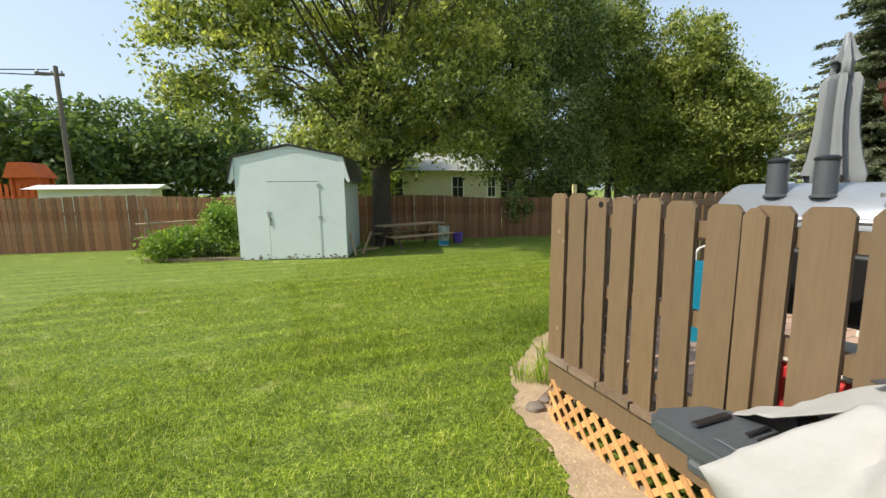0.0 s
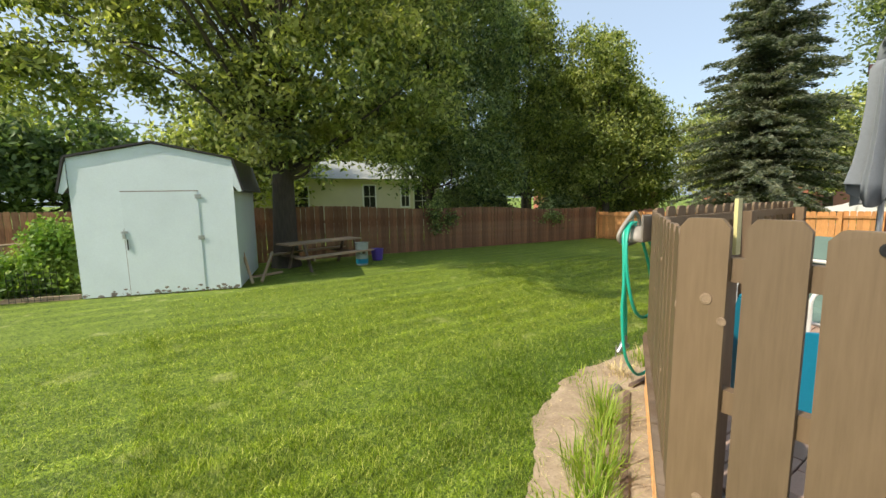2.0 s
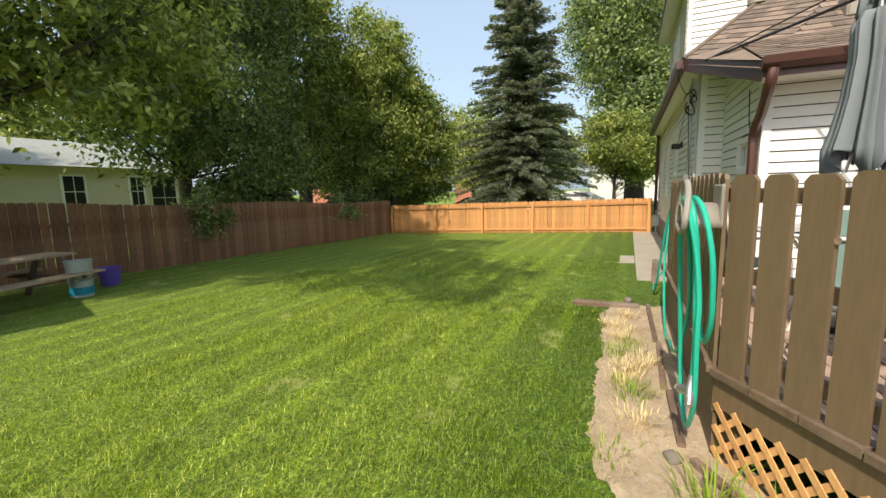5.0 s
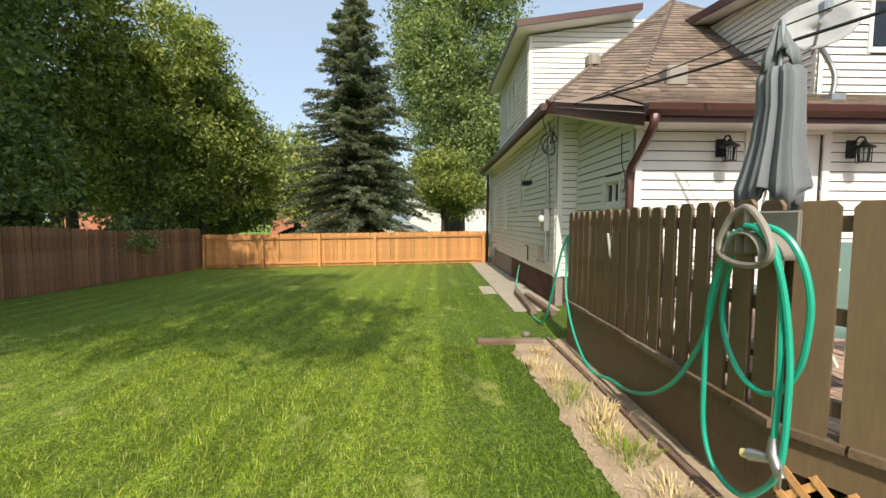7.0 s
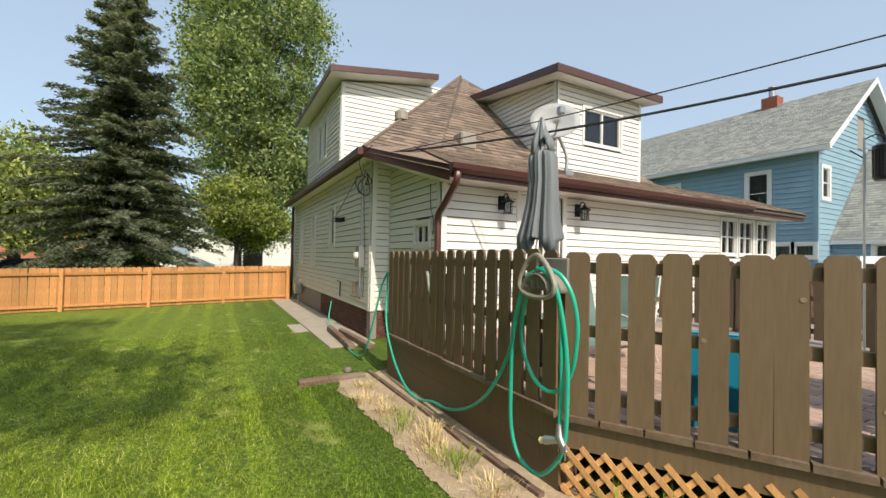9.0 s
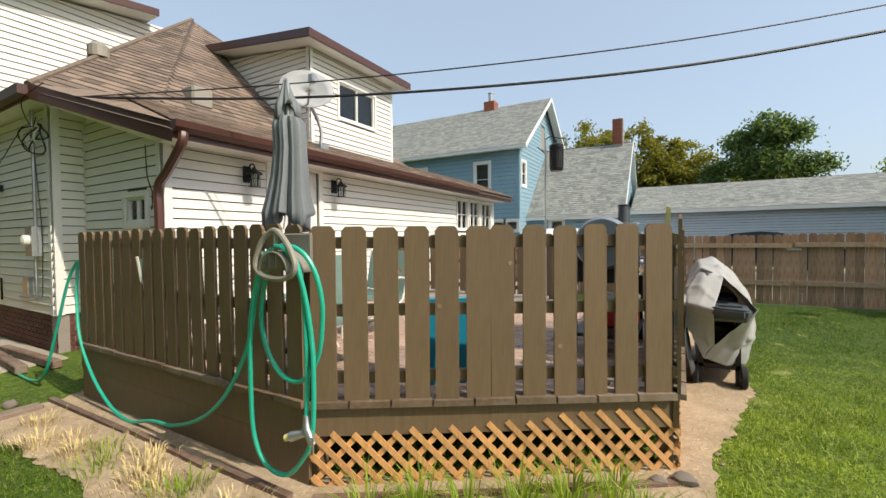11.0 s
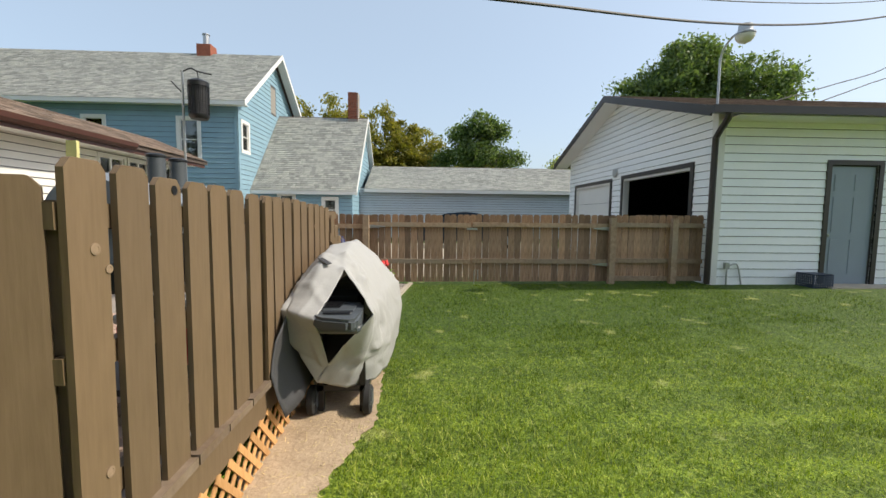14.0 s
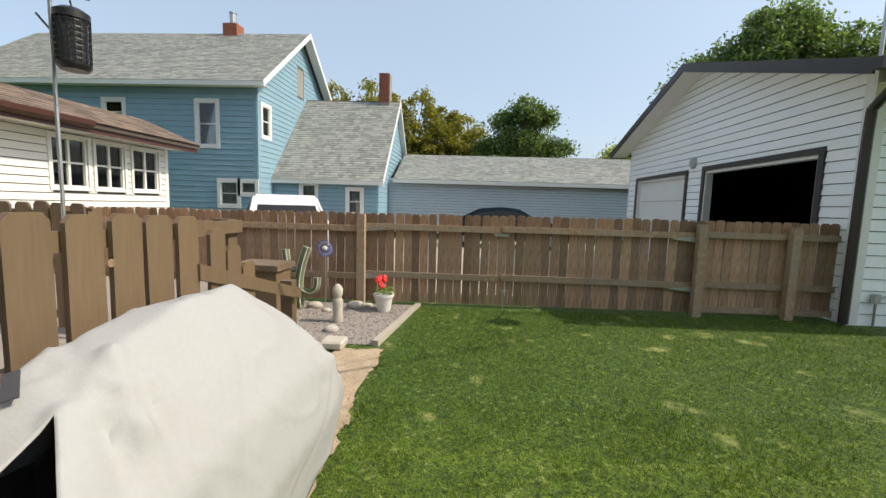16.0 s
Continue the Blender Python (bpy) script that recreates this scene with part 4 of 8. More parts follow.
            prism(bm, [s.at(u, v - 0.035, 0.024), s.at(u + sg * 0.3, v - 0.008, 0.024), s.at(u + sg * 0.3, v + 0.008, 0.024), s.at(u, v + 0.035, 0.024)], s.w * 0.006)
            part("gate_hinge", bm, M_METAL, f)
    part("gate_latch", s.box(bm_(), gm - 0.10, gm + 0.10, 1.06, 1.10, 0.022, 0.04), M_METAL, f)
    part("drop_rod", tube(bm_(), [s.at(gm + 0.05, 0.02, 0.04), s.at(gm + 0.05, 0.3, 0.04), s.at(gm + 0.12, 0.3, 0.04), s.at(gm + 0.12, 0.12, 0.04)], 0.009, 6), M_METAL, f)


build_fences()


# ---- shed ----
def build_shed():
    sh = thing("shed", (0.2, 12.4, ground_z(0.2, 12.4)), "pale blue-white wooden shed with dark gambrel roof edge and peeling paint", "shed")
    a, b = Vector((-1.10, 11.72)), Vector((1.50, 10.93))
    z = ground_z(0.2, 11.3) + 0.0
    back = Side(a, b, z)
    # the outside must lie to the right of the way from a to b
    front = back
    L = front.length
    D = 2.6
    bm = bm_()
    prism(bm, [front.at(0, 0.02), front.at(L, 0.02), front.at(L, 2.62), front.at(L / 2, 2.90), front.at(0, 2.62)], front.w * -0.04)
    part("front_wall", bm, M_SHED, sh)
    for u in (0, L - 0.04):
        part("side_wall", front.box(bm_(), u, u + 0.04, 0.02, 2.0, -D, -0.04), M_SHED, sh)
    part("rear_wall", front.box(bm_(), 0, L, 0.02, 2.6, -D - 0.04, -D), M_SHED, sh)
    prof = [(-0.16, 2.00), (0.0, 2.63), (L / 2, 2.92), (L, 2.63), (L + 0.16, 2.00)]
    for (u0, v0), (u1, v1) in zip(prof, prof[1:]):
        d = Vector((u1 - u0, v1 - v0)).normalized()
        q = Vector((-d.y, d.x)) * 0.035
        prism_pts = [front.at(u0, v0, 0.05), front.at(u1, v1, 0.05), front.at(u1 + q.x, v1 + q.y, 0.05), front.at(u0 + q.x, v0 + q.y, 0.05)]
        bm = bm_()
        prism(bm, prism_pts, front.w * -(D + 0.12))
        part("roof_panel", bm, M_BLACKT, sh)
    for u0, u1, q in ((-0.15, -0.005, -1), (L + 0.005, L + 0.15, 1)):
        bm = bm_()
        x = 0 if q < 0 else L
        prism(bm, [front.at(x + q * 0.006, 2.55, 0.03), front.at(x + q * 0.155, 2.0, 0.03), front.at(x + q * 0.10, 1.97, 0.03), front.at(x + q * 0.006, 2.1, 0.03)], front.w * -0.03)
        part("gable_return", bm, M_SHED, sh)
    # the door: a gap line, battens, hinges and hasp
    d = thing("door", front.at(1.3, 0.04), "plain wide plywood door, closed", "door", kind="structure")
    adopt(d, sh)
    d.matrix_basis = Matrix.Identity(4)
    d0, d1, dt = L * 0.285, L * 0.765, 2.02
    part("door_leaf", front.box(bm_(), d0 + 0.012, d1 - 0.008, 0.04, dt - 0.02, 0.001, 0.014), M_SHED, d)
    part("door_gap", front.box(bm_(), d0, d1, dt - 0.02, dt, 0.001, 0.004), M_CHIP, d)
    part("door_gap", front.box(bm_(), d0, d0 + 0.012, 0.04, dt - 0.7, 0.001, 0.004), M_CHIP, d)
    for v in (1.05, 1.86):
        part("hinge", front.box(bm_(), d1 - 0.06, d1 + 0.05, v, v + 0.08, 0.015, 0.024), M_METAL, d)
    part("hasp", front.box(bm_(), d0 - 0.04, d0 + 0.07, 1.22, 1.26, 0.015, 0.03), M_METAL, d)
    part("padlock", front.box(bm_(), d0 - 0.02, d0 + 0.03, 1.12, 1.21, 0.015, 0.04), M_METAL, d)
    part("handle", tube(bm_(), [front.at(d0 + 0.05, 0.9, 0.03), front.at(d0 + 0.05, 1.1, 0.03)], 0.012, 6), M_DARKMETAL, d)
    rnd = random.Random(4)
    for k in range(60):
        u = rnd.uniform(0.02, L - 0.05)
        v = abs(rnd.gauss(0, 0.05)) + 0.02
        r = rnd.uniform(0.006, 0.035)
        bm = bm_()
        n = rnd.randint(5, 8)
        prism(bm, [front.at(u + r * rnd.uniform(0.5, 1.2) * math.cos(6.283 * i / n) * 1.6, v + r * rnd.uniform(0.5, 1.2) * math.sin(6.283 * i / n), 0.0145 if d0 < u < d1 else 0.001) for i in range(n)], front.w * 0.0012)
        part("paint_chip", bm, M_CHIP, sh)


build_shed()


# ---- garage ----
def build_garage():
    g = thing("garage", (-8, -8, ground_z(-8, -8)), "white sided two-bay garage with dark trim, one door open", "garage")
    z0, ze, zp = 0.06, 3.42, 4.65
    east = Side((-4.65, -12.1), (-4.65, -4.25))
    north = Side((-4.65, -4.25), (-13.5, -4.25))
    # both walked so that the outside lies on the right
    L = east.length
    holes = [(12.1 - 7.85, 12.1 - 4.95, 0.06, 2.36), (12.1 - 11.4, 12.1 - 8.64, 0.06, 2.34)]
    wall("wall_east", east, z0, [(z0, 0, L), (ze, 0, L), (zp - 0.1, L / 2 - 0.15, L / 2 + 0.15)], [(h[0], h[1], z0, h[3]) for h in holes], M_GARAGE, g, lap=0.155)
    nh = (2.22, 3.16, 0.08, 2.36)
    wall("wall_north", north, z0, [(z0, 0, 8.85), (ze, 0, 8.85)], [nh], M_GARAGE, g, lap=0.155)
    # bay walls and ceiling carry the interior shade in their colour
    part("wall_west", box(bm_(), (-13.6, -12.1, 0), (-13.5, -4.3, ze)), M_ROOM_SHADE, g)
    part("wall_south", box(bm_(), (-13.5, -12.2, 0), (-4.8, -12.1, ze)), M_ROOM_SHADE, g)
    part("lining", box(bm_(), (-13.4, -12.0, ze - 0.06), (-4.82, -4.4, ze - 0.02)), M_ROOM_SHADE, g, "ceiling painted dark as the shade inside")
    part("floor", box(bm_(), (-13.4, -12.0, 0.0), (-4.7, -4.4, 0.05)), M_CONC, g)
    for h in holes:
        for a, b, v0, v1 in ((h[0] - 0.1, h[0], z0, h[3]), (h[1], h[1] + 0.1, z0, h[3]), (h[0] - 0.1, h[1] + 0.1, h[3], h[3] + 0.1)):
            part("door_trim", east.box(bm_(), a, b, v0, v1, 0.004, 0.045), M_BLACKT, g)
        for a, b, v0, v1 in ((h[0], h[0] + 0.035, z0, h[3]), (h[1] - 0.035, h[1], z0, h[3]), (h[0], h[1], h[3] - 0.05, h[3])):
            part("door_stop", east.box(bm_(), a, b, v0, v1, -0.13, 0.02), M_TRIMW, g)
    for k in range(4):
        part("garage_door", east.box(bm_(), holes[1][0] + 0.04, holes[1][1] - 0.04, 0.08 + k * 0.56, 0.08 + k * 0.56 + 0.55, -0.10, -0.06), M_TRIMW, g, "white sectional garage door, closed")
    # inside window of the open bay and its frame
    part("inner_window", box(bm_(), (-13.38, -7.0, 1.45), (-13.30, -5.6, 2.25)), M_METAL, g)
    # corner boards, side door
    part("corner_board", east.box(bm_(), L - 0.12, L, z0, ze, 0.004, 0.03), M_TRIMW, g)
    part("corner_board", north.box(bm_(), -0.03, 0.12, z0, ze, 0.004, 0.03), M_TRIMW, g)
    d = thing("door", north.at(2.7, 0.08), "grey-blue panelled garage side door, closed", "door", kind="structure")
    adopt(d, g)
    d.matrix_basis = Matrix.Identity(4)
    part("door_leaf", north.box(bm_(), nh[0] + 0.02, nh[1] - 0.02, 0.08, nh[3] - 0.02, -0.06, -0.02), M_DOORG, d)
    for u in (nh[0] + 0.12, nh[0] + 0.52):
        for v0, v1 in ((0.3, 0.95), (1.1, 1.75), (1.88, 2.18)):
            bm = bm_()
            north.box(bm, u, u + 0.3, v0, v1, -0.02, -0.010)
            part("door_panel", bm, M_DOORG, d)
    part("door_knob", lathe(bm_(), ((0.02, 0), (0.03, 0.02), (0.03, 0.05), (0.01, 0.06)), north.at(nh[0] + 0.07, 1.0, -0.02), 12), M_METAL, d)
    for a, b, v0, v1 in ((nh[0] - 0.09, nh[0], 0.08, nh[3]), (nh[1], nh[1] + 0.09, 0.08, nh[3]), (nh[0] - 0.09, nh[1] + 0.09, nh[3], nh[3] + 0.09)):
        part("door_trim", north.box(bm_(), a, b, v0, v1, 0.004, 0.04), M_BLACKT, d)
    part("step", box(bm_(), (-8.0, -4.25, -0.05), (-6.6, -3.75, 0.10)), M_CONC, g)
    # roof
    ym, ov = -8.17, 0.42
    xe = -4.15
    for sgn, ye in ((1, -4.25 + ov + 0.1), (-1, -12.1 - ov)):
        slope = (zp - ze) / 3.92
        zl = zp - slope * abs(ye - ym)
        bm = bm_()
        prism(bm, [(xe, ym, zp), (xe, ye, zl), (xe, ye, zl - 0.10), (xe, ym, zp - 0.10)], (-9.7, 0, 0))
        part("roof_deck", bm, M_ROOFBASE, g)
        ls = math.hypot(ye - ym, zp - zl)
        shingles("shingles", (xe, ye, zl + 0.004), (-1, 0, 0), (0, ym - ye, zp - zl), 9.7, 9.7, ls, g, M_ROOF, seed=8, row=0.15, piece=0.3)
        bm = bm_()
        prism(bm, [(xe + 0.001, ym, zp + 0.01), (xe + 0.001, ye, zl + 0.01), (xe + 0.001, ye, zl - 0.17), (xe + 0.001, ym, zp - 0.17)], (0.03, 0, 0))
        part("rake_board", bm, M_BLACKT, g)
        bm = bm_()
        prism(bm, [(xe, ym, zp - 0.12), (xe, ye, zl - 0.12), (xe, ye, zl - 0.105), (xe, ym, zp - 0.105)], (-0.5, 0, 0))
        part("soffit", bm, M_TRIMW, g)
    ye, zl = -3.73, zp - (zp - ze) / 3.92 * (8.17 - 3.73)
    part("gutter", box(bm_(), (-13.8, ye, zl - 0.13), (xe + 0.03, ye + 0.11, zl + 0.0)), M_BLACKT, g)
    part("soffit", box(bm_(), (-13.7, -4.25, zl - 0.14), (xe - 0.5, ye, zl - 0.125)), M_TRIMW, g)
    part("downspout", tube(bm_(), spline([(-4.42, -3.68, zl - 0.1), (-4.42, -3.72, zl - 0.22), (-4.50, -4.05, zl - 0.42), (-4.55, -4.17, zl - 0.62), (-4.55, -4.17, 1.0), (-4.55, -4.17, 0.1)], 5), 0.055, 8), M_BLACKT, g, "dark downspout", smooth=True)
    return g


garage = build_garage()


# ---- blue house, its wing and the long grey building ----
def gable_wall(side, z0, ze, zp, parent, material, lap, holes=()):
    L = side.length
    return wall("gable_wall", side, z0, [(z0, 0, L), (ze, 0, L), (zp - 0.05, L / 2 - 0.05, L / 2 + 0.05)], list(holes), material, parent, lap=lap)


def gable_roof(parent, x0, x1, ye0, ye1, zl, ym, zp, material, seed, ov=0.35, rake=M_TRIMW):
    for ye in (ye0, ye1):
        bm = bm_()
        prism(bm, [(x0, ym, zp), (x0, ye, zl), (x0, ye, zl - 0.12), (x0, ym, zp - 0.12)], (x1 - x0, 0, 0))
        part("roof_deck", bm, M_ROOFBASE, parent)
        bm = bm_()
        prism(bm, [(x0 - 0.001, ym, zp + 0.02), (x0 - 0.001, ye, zl + 0.02), (x0 - 0.001, ye, zl - 0.20), (x0 - 0.001, ym, zp - 0.20)], (-0.03, 0, 0))
        part("rake_board", bm, rake, parent)
        bm = bm_()
        prism(bm, [(x0, ym, zp - 0.125), (x0, ye, zl - 0.125), (x0, ye, zl - 0.14), (x0, ym, zp - 0.14)], (ov, 0, 0))
        part("soffit", bm, rake, parent)
    ls = math.hypot(ye0 - ym, zp - zl)
    shingles("shingles", (x0, ye0, zl + 0.004), (1, 0, 0), (0, ym - ye0, zp - zl), x1 - x0, x1 - x0, ls, parent, material, seed=seed, row=0.14, piece=0.22)
    part("fascia", box(bm_(), (x0, ye0 - 0.03, zl - 0.16), (x1, ye0 + 0.001, zl + 0.0)), rake, parent)


def build_blue():
    b = thing("blue_house", (13, -17.7, 0.1), "two-storey blue clapboard house with white trim and grey roof", "house")
    x0, x1, yn, ys = 8.3, 20.5, -13.8, -21.6
    ze, zp, ym = 5.9, 8.85, -17.7
    north = Side((x1, yn), (x0, yn))
    nh = [(x1 - 10.55, x1 - 9.85, 3.45, 5.0), (x1 - 14.2, x1 - 13.5, 4.2, 5.0), (x1 - 9.75, x1 - 9.1, 1.25, 2.1), (x1 - 8.95, x1 - 8.4, 1.7, 2.1)]
    wall("wall_north", north, 0.3, [(0.3, 0, x1 - x0), (ze, 0, x1 - x0)], nh, M_BLUE, b, lap=0.2)
    for k, hh in enumerate(nh):
        window("window_blue", north, *hh, b, "white cased sash window in the blue wall", 1, 1 if k == 3 else 2, curtain_or_painted_sheet=M_CURTAIN, trim=0.13)
    west = Side((x0, yn), (x0, ys))
    wh = [(0.38, 0.95, 3.9, 5.0), (3.6, 4.3, 6.2, 7.4)]
    gable_wall(west, 0.3, ze, zp, b, M_BLUE, 0.2, wh)
    window("window_blue", west, *wh[0], b, "narrow white cased window in the gable wall", 1, 2, curtain_or_painted_sheet=M_CURTAIN, trim=0.12)
    part("gable_vent", west.box(bm_(), 3.6, 4.3, 6.2, 7.4, -0.04, 0.0), M_HANGER, b, "boarded attic window")
    for s, u in ((north, x1 - x0 - 0.12), (west, 0)):
        part("corner_board", s.box(bm_(), u, u + 0.12, 0.3, ze, 0.004, 0.03), M_BLUE, b)
    part("wall_east", box(bm_(), (x1 - 0.1, ys, 0.2), (x1, yn - 0.15, ze)), M_BLUE, b)
    part("wall_south", box(bm_(), (x0 + 0.15, ys, 0.2), (x1 - 0.1, ys + 0.1, ze)), M_BLUE, b)
    gable_roof(b, x0 - 0.5, x1 + 0.4, yn + 0.5, ys - 0.5, ze - 0.25, ym, zp + 0.1, M_ROOFG, 21)
    part("soffit", box(bm_(), (x0 - 0.45, yn, ze - 0.36), (x1, yn + 0.47, ze - 0.34)), M_TRIMW, b)
    ch = part("chimney", box(bm_(), (11.05, -18.0, 8.6), (11.7, -17.4, 9.3)), M_BRICK, b, "short brick chimney")
    part("chimney_pipe", lathe(bm_(), ((0.14, 0), (0.14, 0.5), (0.17, 0.5), (0.17, 0.55)), (11.38, -17.7, 9.3), 12), M_METAL, ch)
    # wing
    w = thing("blue_wing", (6, -16, 0.1), "low blue wing with steep grey shingle roof and brick chimney", "house")
    wx0, wx1, wyn, wym = 4.0, 8.3, -15.0, -18.5
    wn_ = Side((wx1, wyn), (wx0, wyn))
    hh = [(wx1 - 7.1, wx1 - 6.55, 1.25, 2.12), (wx1 - 5.2, wx1 - 4.7, 1.05, 1.95)]
    wall("wall_north", wn_, 0.3, [(0.3, 0, wx1 - wx0), (2.4, 0, wx1 - wx0)], hh, M_BLUE, w, lap=0.17)
    for q in hh:
        window("window_wing", wn_, *q, w, "small white cased window with drawn curtain", 1, 2, curtain_or_painted_sheet=M_CURTAIN, trim=0.12)
    ww = Side((wx0, wyn), (wx0, -22.0))
    gable_wall(ww, 0.3, 2.4, 6.2, w, M_BLUE, 0.2)
    gable_roof(w, wx0 - 0.22, wx1 - 0.02, wyn + 0.22, -22.2, 2.32, wym, 6.25, M_ROOFG, 22)
    part("wall_south", box(bm_(), (wx0 + 0.2, -22.0, 0.2), (wx1, -21.9, 2.4)), M_BLUE, w)
    ch = part("chimney", box(bm_(), (4.25, -18.75, 5.6), (4.75, -18.25, 7.45)), M_MORTAR, w, "tall brick chimney")
    rnd = random.Random(5)
    for k in range(24):
        z = 6.15 + k * 0.055
        if True:
            for j in range(3):
                u = 4.247 + j * 0.17 + (0.08 if k % 2 else 0)
                e = min(u + 0.16, 4.753)
                part("brick", box(bm_(), (u, -18.247, z), (e, -18.235, z + 0.048)), M_BRICK, ch)
    # long grey building
    l = thing("long_garage", (-2, -18, 0.1), "long low grey-blue outbuilding with pale shingle roof", "outbuilding")
    lx0, lx1, lyn = -10.5, 3.98, -17.0
    ln = Side((lx1, lyn), (lx0, lyn))
    wall("wall_north", ln, 0.2, [(0.2, 0, lx1 - lx0), (2.62, 0, lx1 - lx0)], [], M_GREYB, l, lap=0.12)
    part("wall_west", box(bm_(), (lx0, -23, 0.1), (lx0 + 0.1, lyn - 0.15, 2.6)), M_GREYB, l)
    part("wall_south", box(bm_(), (lx0 + 0.1, -23, 0.1), (lx1, -22.9, 2.6)), M_GREYB, l)
    gable_roof(l, lx0 - 0.3, lx1 - 0.25, lyn + 0.3, -23.3, 2.55, -20.0, 4.0, M_ROOFG, 23)


build_blue()


# ---- things by the deck ----
def build_grill():
    g = thing("covered_grill", (1.3, 0.2, ground_z(1.3, 0.2)), "gas grill under a pale grey cloth cover, side shelf showing", "grill")
    # the cloth's panels: rows of points from the west hem over the ridge to the fence
    rows = [[(1.02, -0.84, 0.36), (1.02, -0.80, 0.50), (1.08, -0.76, 0.60), (1.16, -0.74, 0.66), (1.26, -0.74, 0.69), (1.37, -0.74, 0.67), (1.46, -0.72, 0.60), (1.52, -0.68, 0.48), (1.52, -0.68, 0.32)],
            [(1.00, -0.58, 0.22), (0.965, -0.60, 0.46), (0.995, -0.63, 0.68), (1.13, -0.60, 0.82), (1.28, -0.57, 0.93), (1.42, -0.56, 0.87), (1.52, -0.56, 0.72), (1.57, -0.50, 0.50), (1.57, -0.50, 0.25)],
            [(1.02, -0.25, 0.14), (0.965, -0.25, 0.48), (1.02, -0.28, 0.74), (1.17, -0.30, 0.97), (1.345, -0.295, 1.115), (1.49, -0.28, 1.07), (1.57, -0.30, 0.90), (1.60, -0.30, 0.50), (1.58, -0.30, 0.22)],
            [(1.05, 0.06, 0.10), (0.995, 0.05, 0.45), (1.04, 0.06, 0.72), (1.17, 0.04, 0.93), (1.335, 0.03, 1.105), (1.49, 0.06, 1.095), (1.585, 0.05, 0.96), (1.61, 0.05, 0.52), (1.60, 0.05, 0.25)],
            [(1.11, 0.36, 0.12), (1.055, 0.40, 0.40), (1.085, 0.42, 0.66), (1.195, 0.395, 0.86), (1.325, 0.33, 1.045), (1.475, 0.40, 1.055), (1.59, 0.40, 0.94), (1.63, 0.42, 0.55), (1.61, 0.42, 0.30)],
            [(1.28, 0.58, 0.15), (1.17, 0.60, 0.37), (1.07, 0.755, 0.70), (1.17, 0.65, 0.82), (1.300, 0.525, 0.948), (1.46, 0.60, 0.95), (1.61, 0.57, 0.87), (1.645, 0.60, 0.55), (1.62, 0.60, 0.30)]]
    quads_ = [[rows[i][j], rows[i][j + 1], rows[i + 1][j + 1], rows[i + 1][j]] for i in range(5) for j in range(8)]
    last, hem, flip, under = rows[5], (1.46, 0.66, 0.22), (1.375, 0.69, 0.345), (1.23, 0.785, 0.53)
    mid_ = [(1.355, 0.74, 0.80), (1.495, 0.745, 0.80), (1.635, 0.69, 0.785), (1.65, 0.72, 0.62)]
    tip = [(1.40, 0.925, 0.705), (1.53, 0.875, 0.73), (1.645, 0.785, 0.738), (1.645, 0.775, 0.68)]
    low = [(1.385, 0.81, 0.54), (1.49, 0.78, 0.53), (1.60, 0.755, 0.53)]
    quads_ += [[last[0], last[1], flip, hem], [last[1], last[2], under, flip], [last[4], last[5], mid_[1], mid_[0]], [last[5], last[6], mid_[2], mid_[1]], [mid_[0], mid_[1], tip[1], tip[0]], [mid_[1], mid_[2], tip[2], tip[1]],
               [last[6], (1.65, 0.60, 0.70), mid_[3], mid_[2]], [mid_[2], mid_[3], tip[3], tip[2]], [tip[0], tip[1], low[1], low[0]], [tip[1], tip[2], low[2], low[1]], [low[0], low[1], (1.42, 0.668, 0.285), flip], [low[1], low[2], hem, (1.42, 0.668, 0.285)]]
    # folds: from, to, height, width
    folds = [((1.325, 0.33, 1.03), (1.18, 0.40, 0.84), 0.028, 0.030), ((1.18, 0.40, 0.84), (1.06, 0.43, 0.58), 0.018, 0.03), ((1.30, 0.50, 0.94), (1.12, 0.62, 0.66), 0.030, 0.035), ((1.23, 0.46, 0.90), (1.09, 0.55, 0.62), -0.034, 0.035), ((1.25, 0.30, 0.96), (1.07, 0.28, 0.55), 0.022, 0.030), ((1.23, 0.36, 0.90), (1.05, 0.34, 0.50), -0.026, 0.035),
             ((1.345, -0.295, 1.10), (1.0, -0.62, 0.69), 0.012, 0.022), ((1.24, -0.45, 0.93), (1.0, -0.45, 0.62), -0.016, 0.03), ((1.10, 0.50, 0.40), (1.04, 0.15, 0.36), 0.016, 0.022), ((1.12, 0.48, 0.30), (1.04, 0.10, 0.28), -0.014, 0.025), ((1.34, 0.03, 1.07), (1.02, 0.10, 0.60), 0.007, 0.02), ((1.20, -0.15, 0.98), (1.0, -0.10, 0.45), 0.008, 0.03),
             ((1.325, 0.33, 1.02), (1.50, 0.88, 0.74), 0.007, 0.02), ((1.46, 0.45, 1.01), (1.64, 0.75, 0.76), 0.008, 0.02), ((1.30, 0.22, 1.02), (1.10, 0.18, 0.72), 0.020, 0.022), ((1.10, 0.18, 0.72), (1.05, 0.20, 0.35), 0.020, 0.024), ((1.27, 0.15, 0.98), (1.07, 0.10, 0.68), -0.020, 0.026), ((1.28, 0.40, 0.98), (1.14, 0.30, 0.74), 0.018, 0.018), ((1.14, 0.30, 0.74), (1.06, 0.36, 0.44), -0.020, 0.022), ((1.40, -0.32, 1.10), (1.20, -0.62, 0.84), 0.014, 0.020), ((1.08, 0.58, 0.55), (1.25, 0.60, 0.22), 0.018, 0.025), ((1.15, 0.55, 0.42), (1.38, 0.67, 0.34), -0.012, 0.02), ((1.46, 0.84, 0.70), (1.42, 0.70, 0.35), 0.010, 0.02), ((1.02, -0.05, 0.30), (1.03, -0.35, 0.55), 0.012, 0.025)]
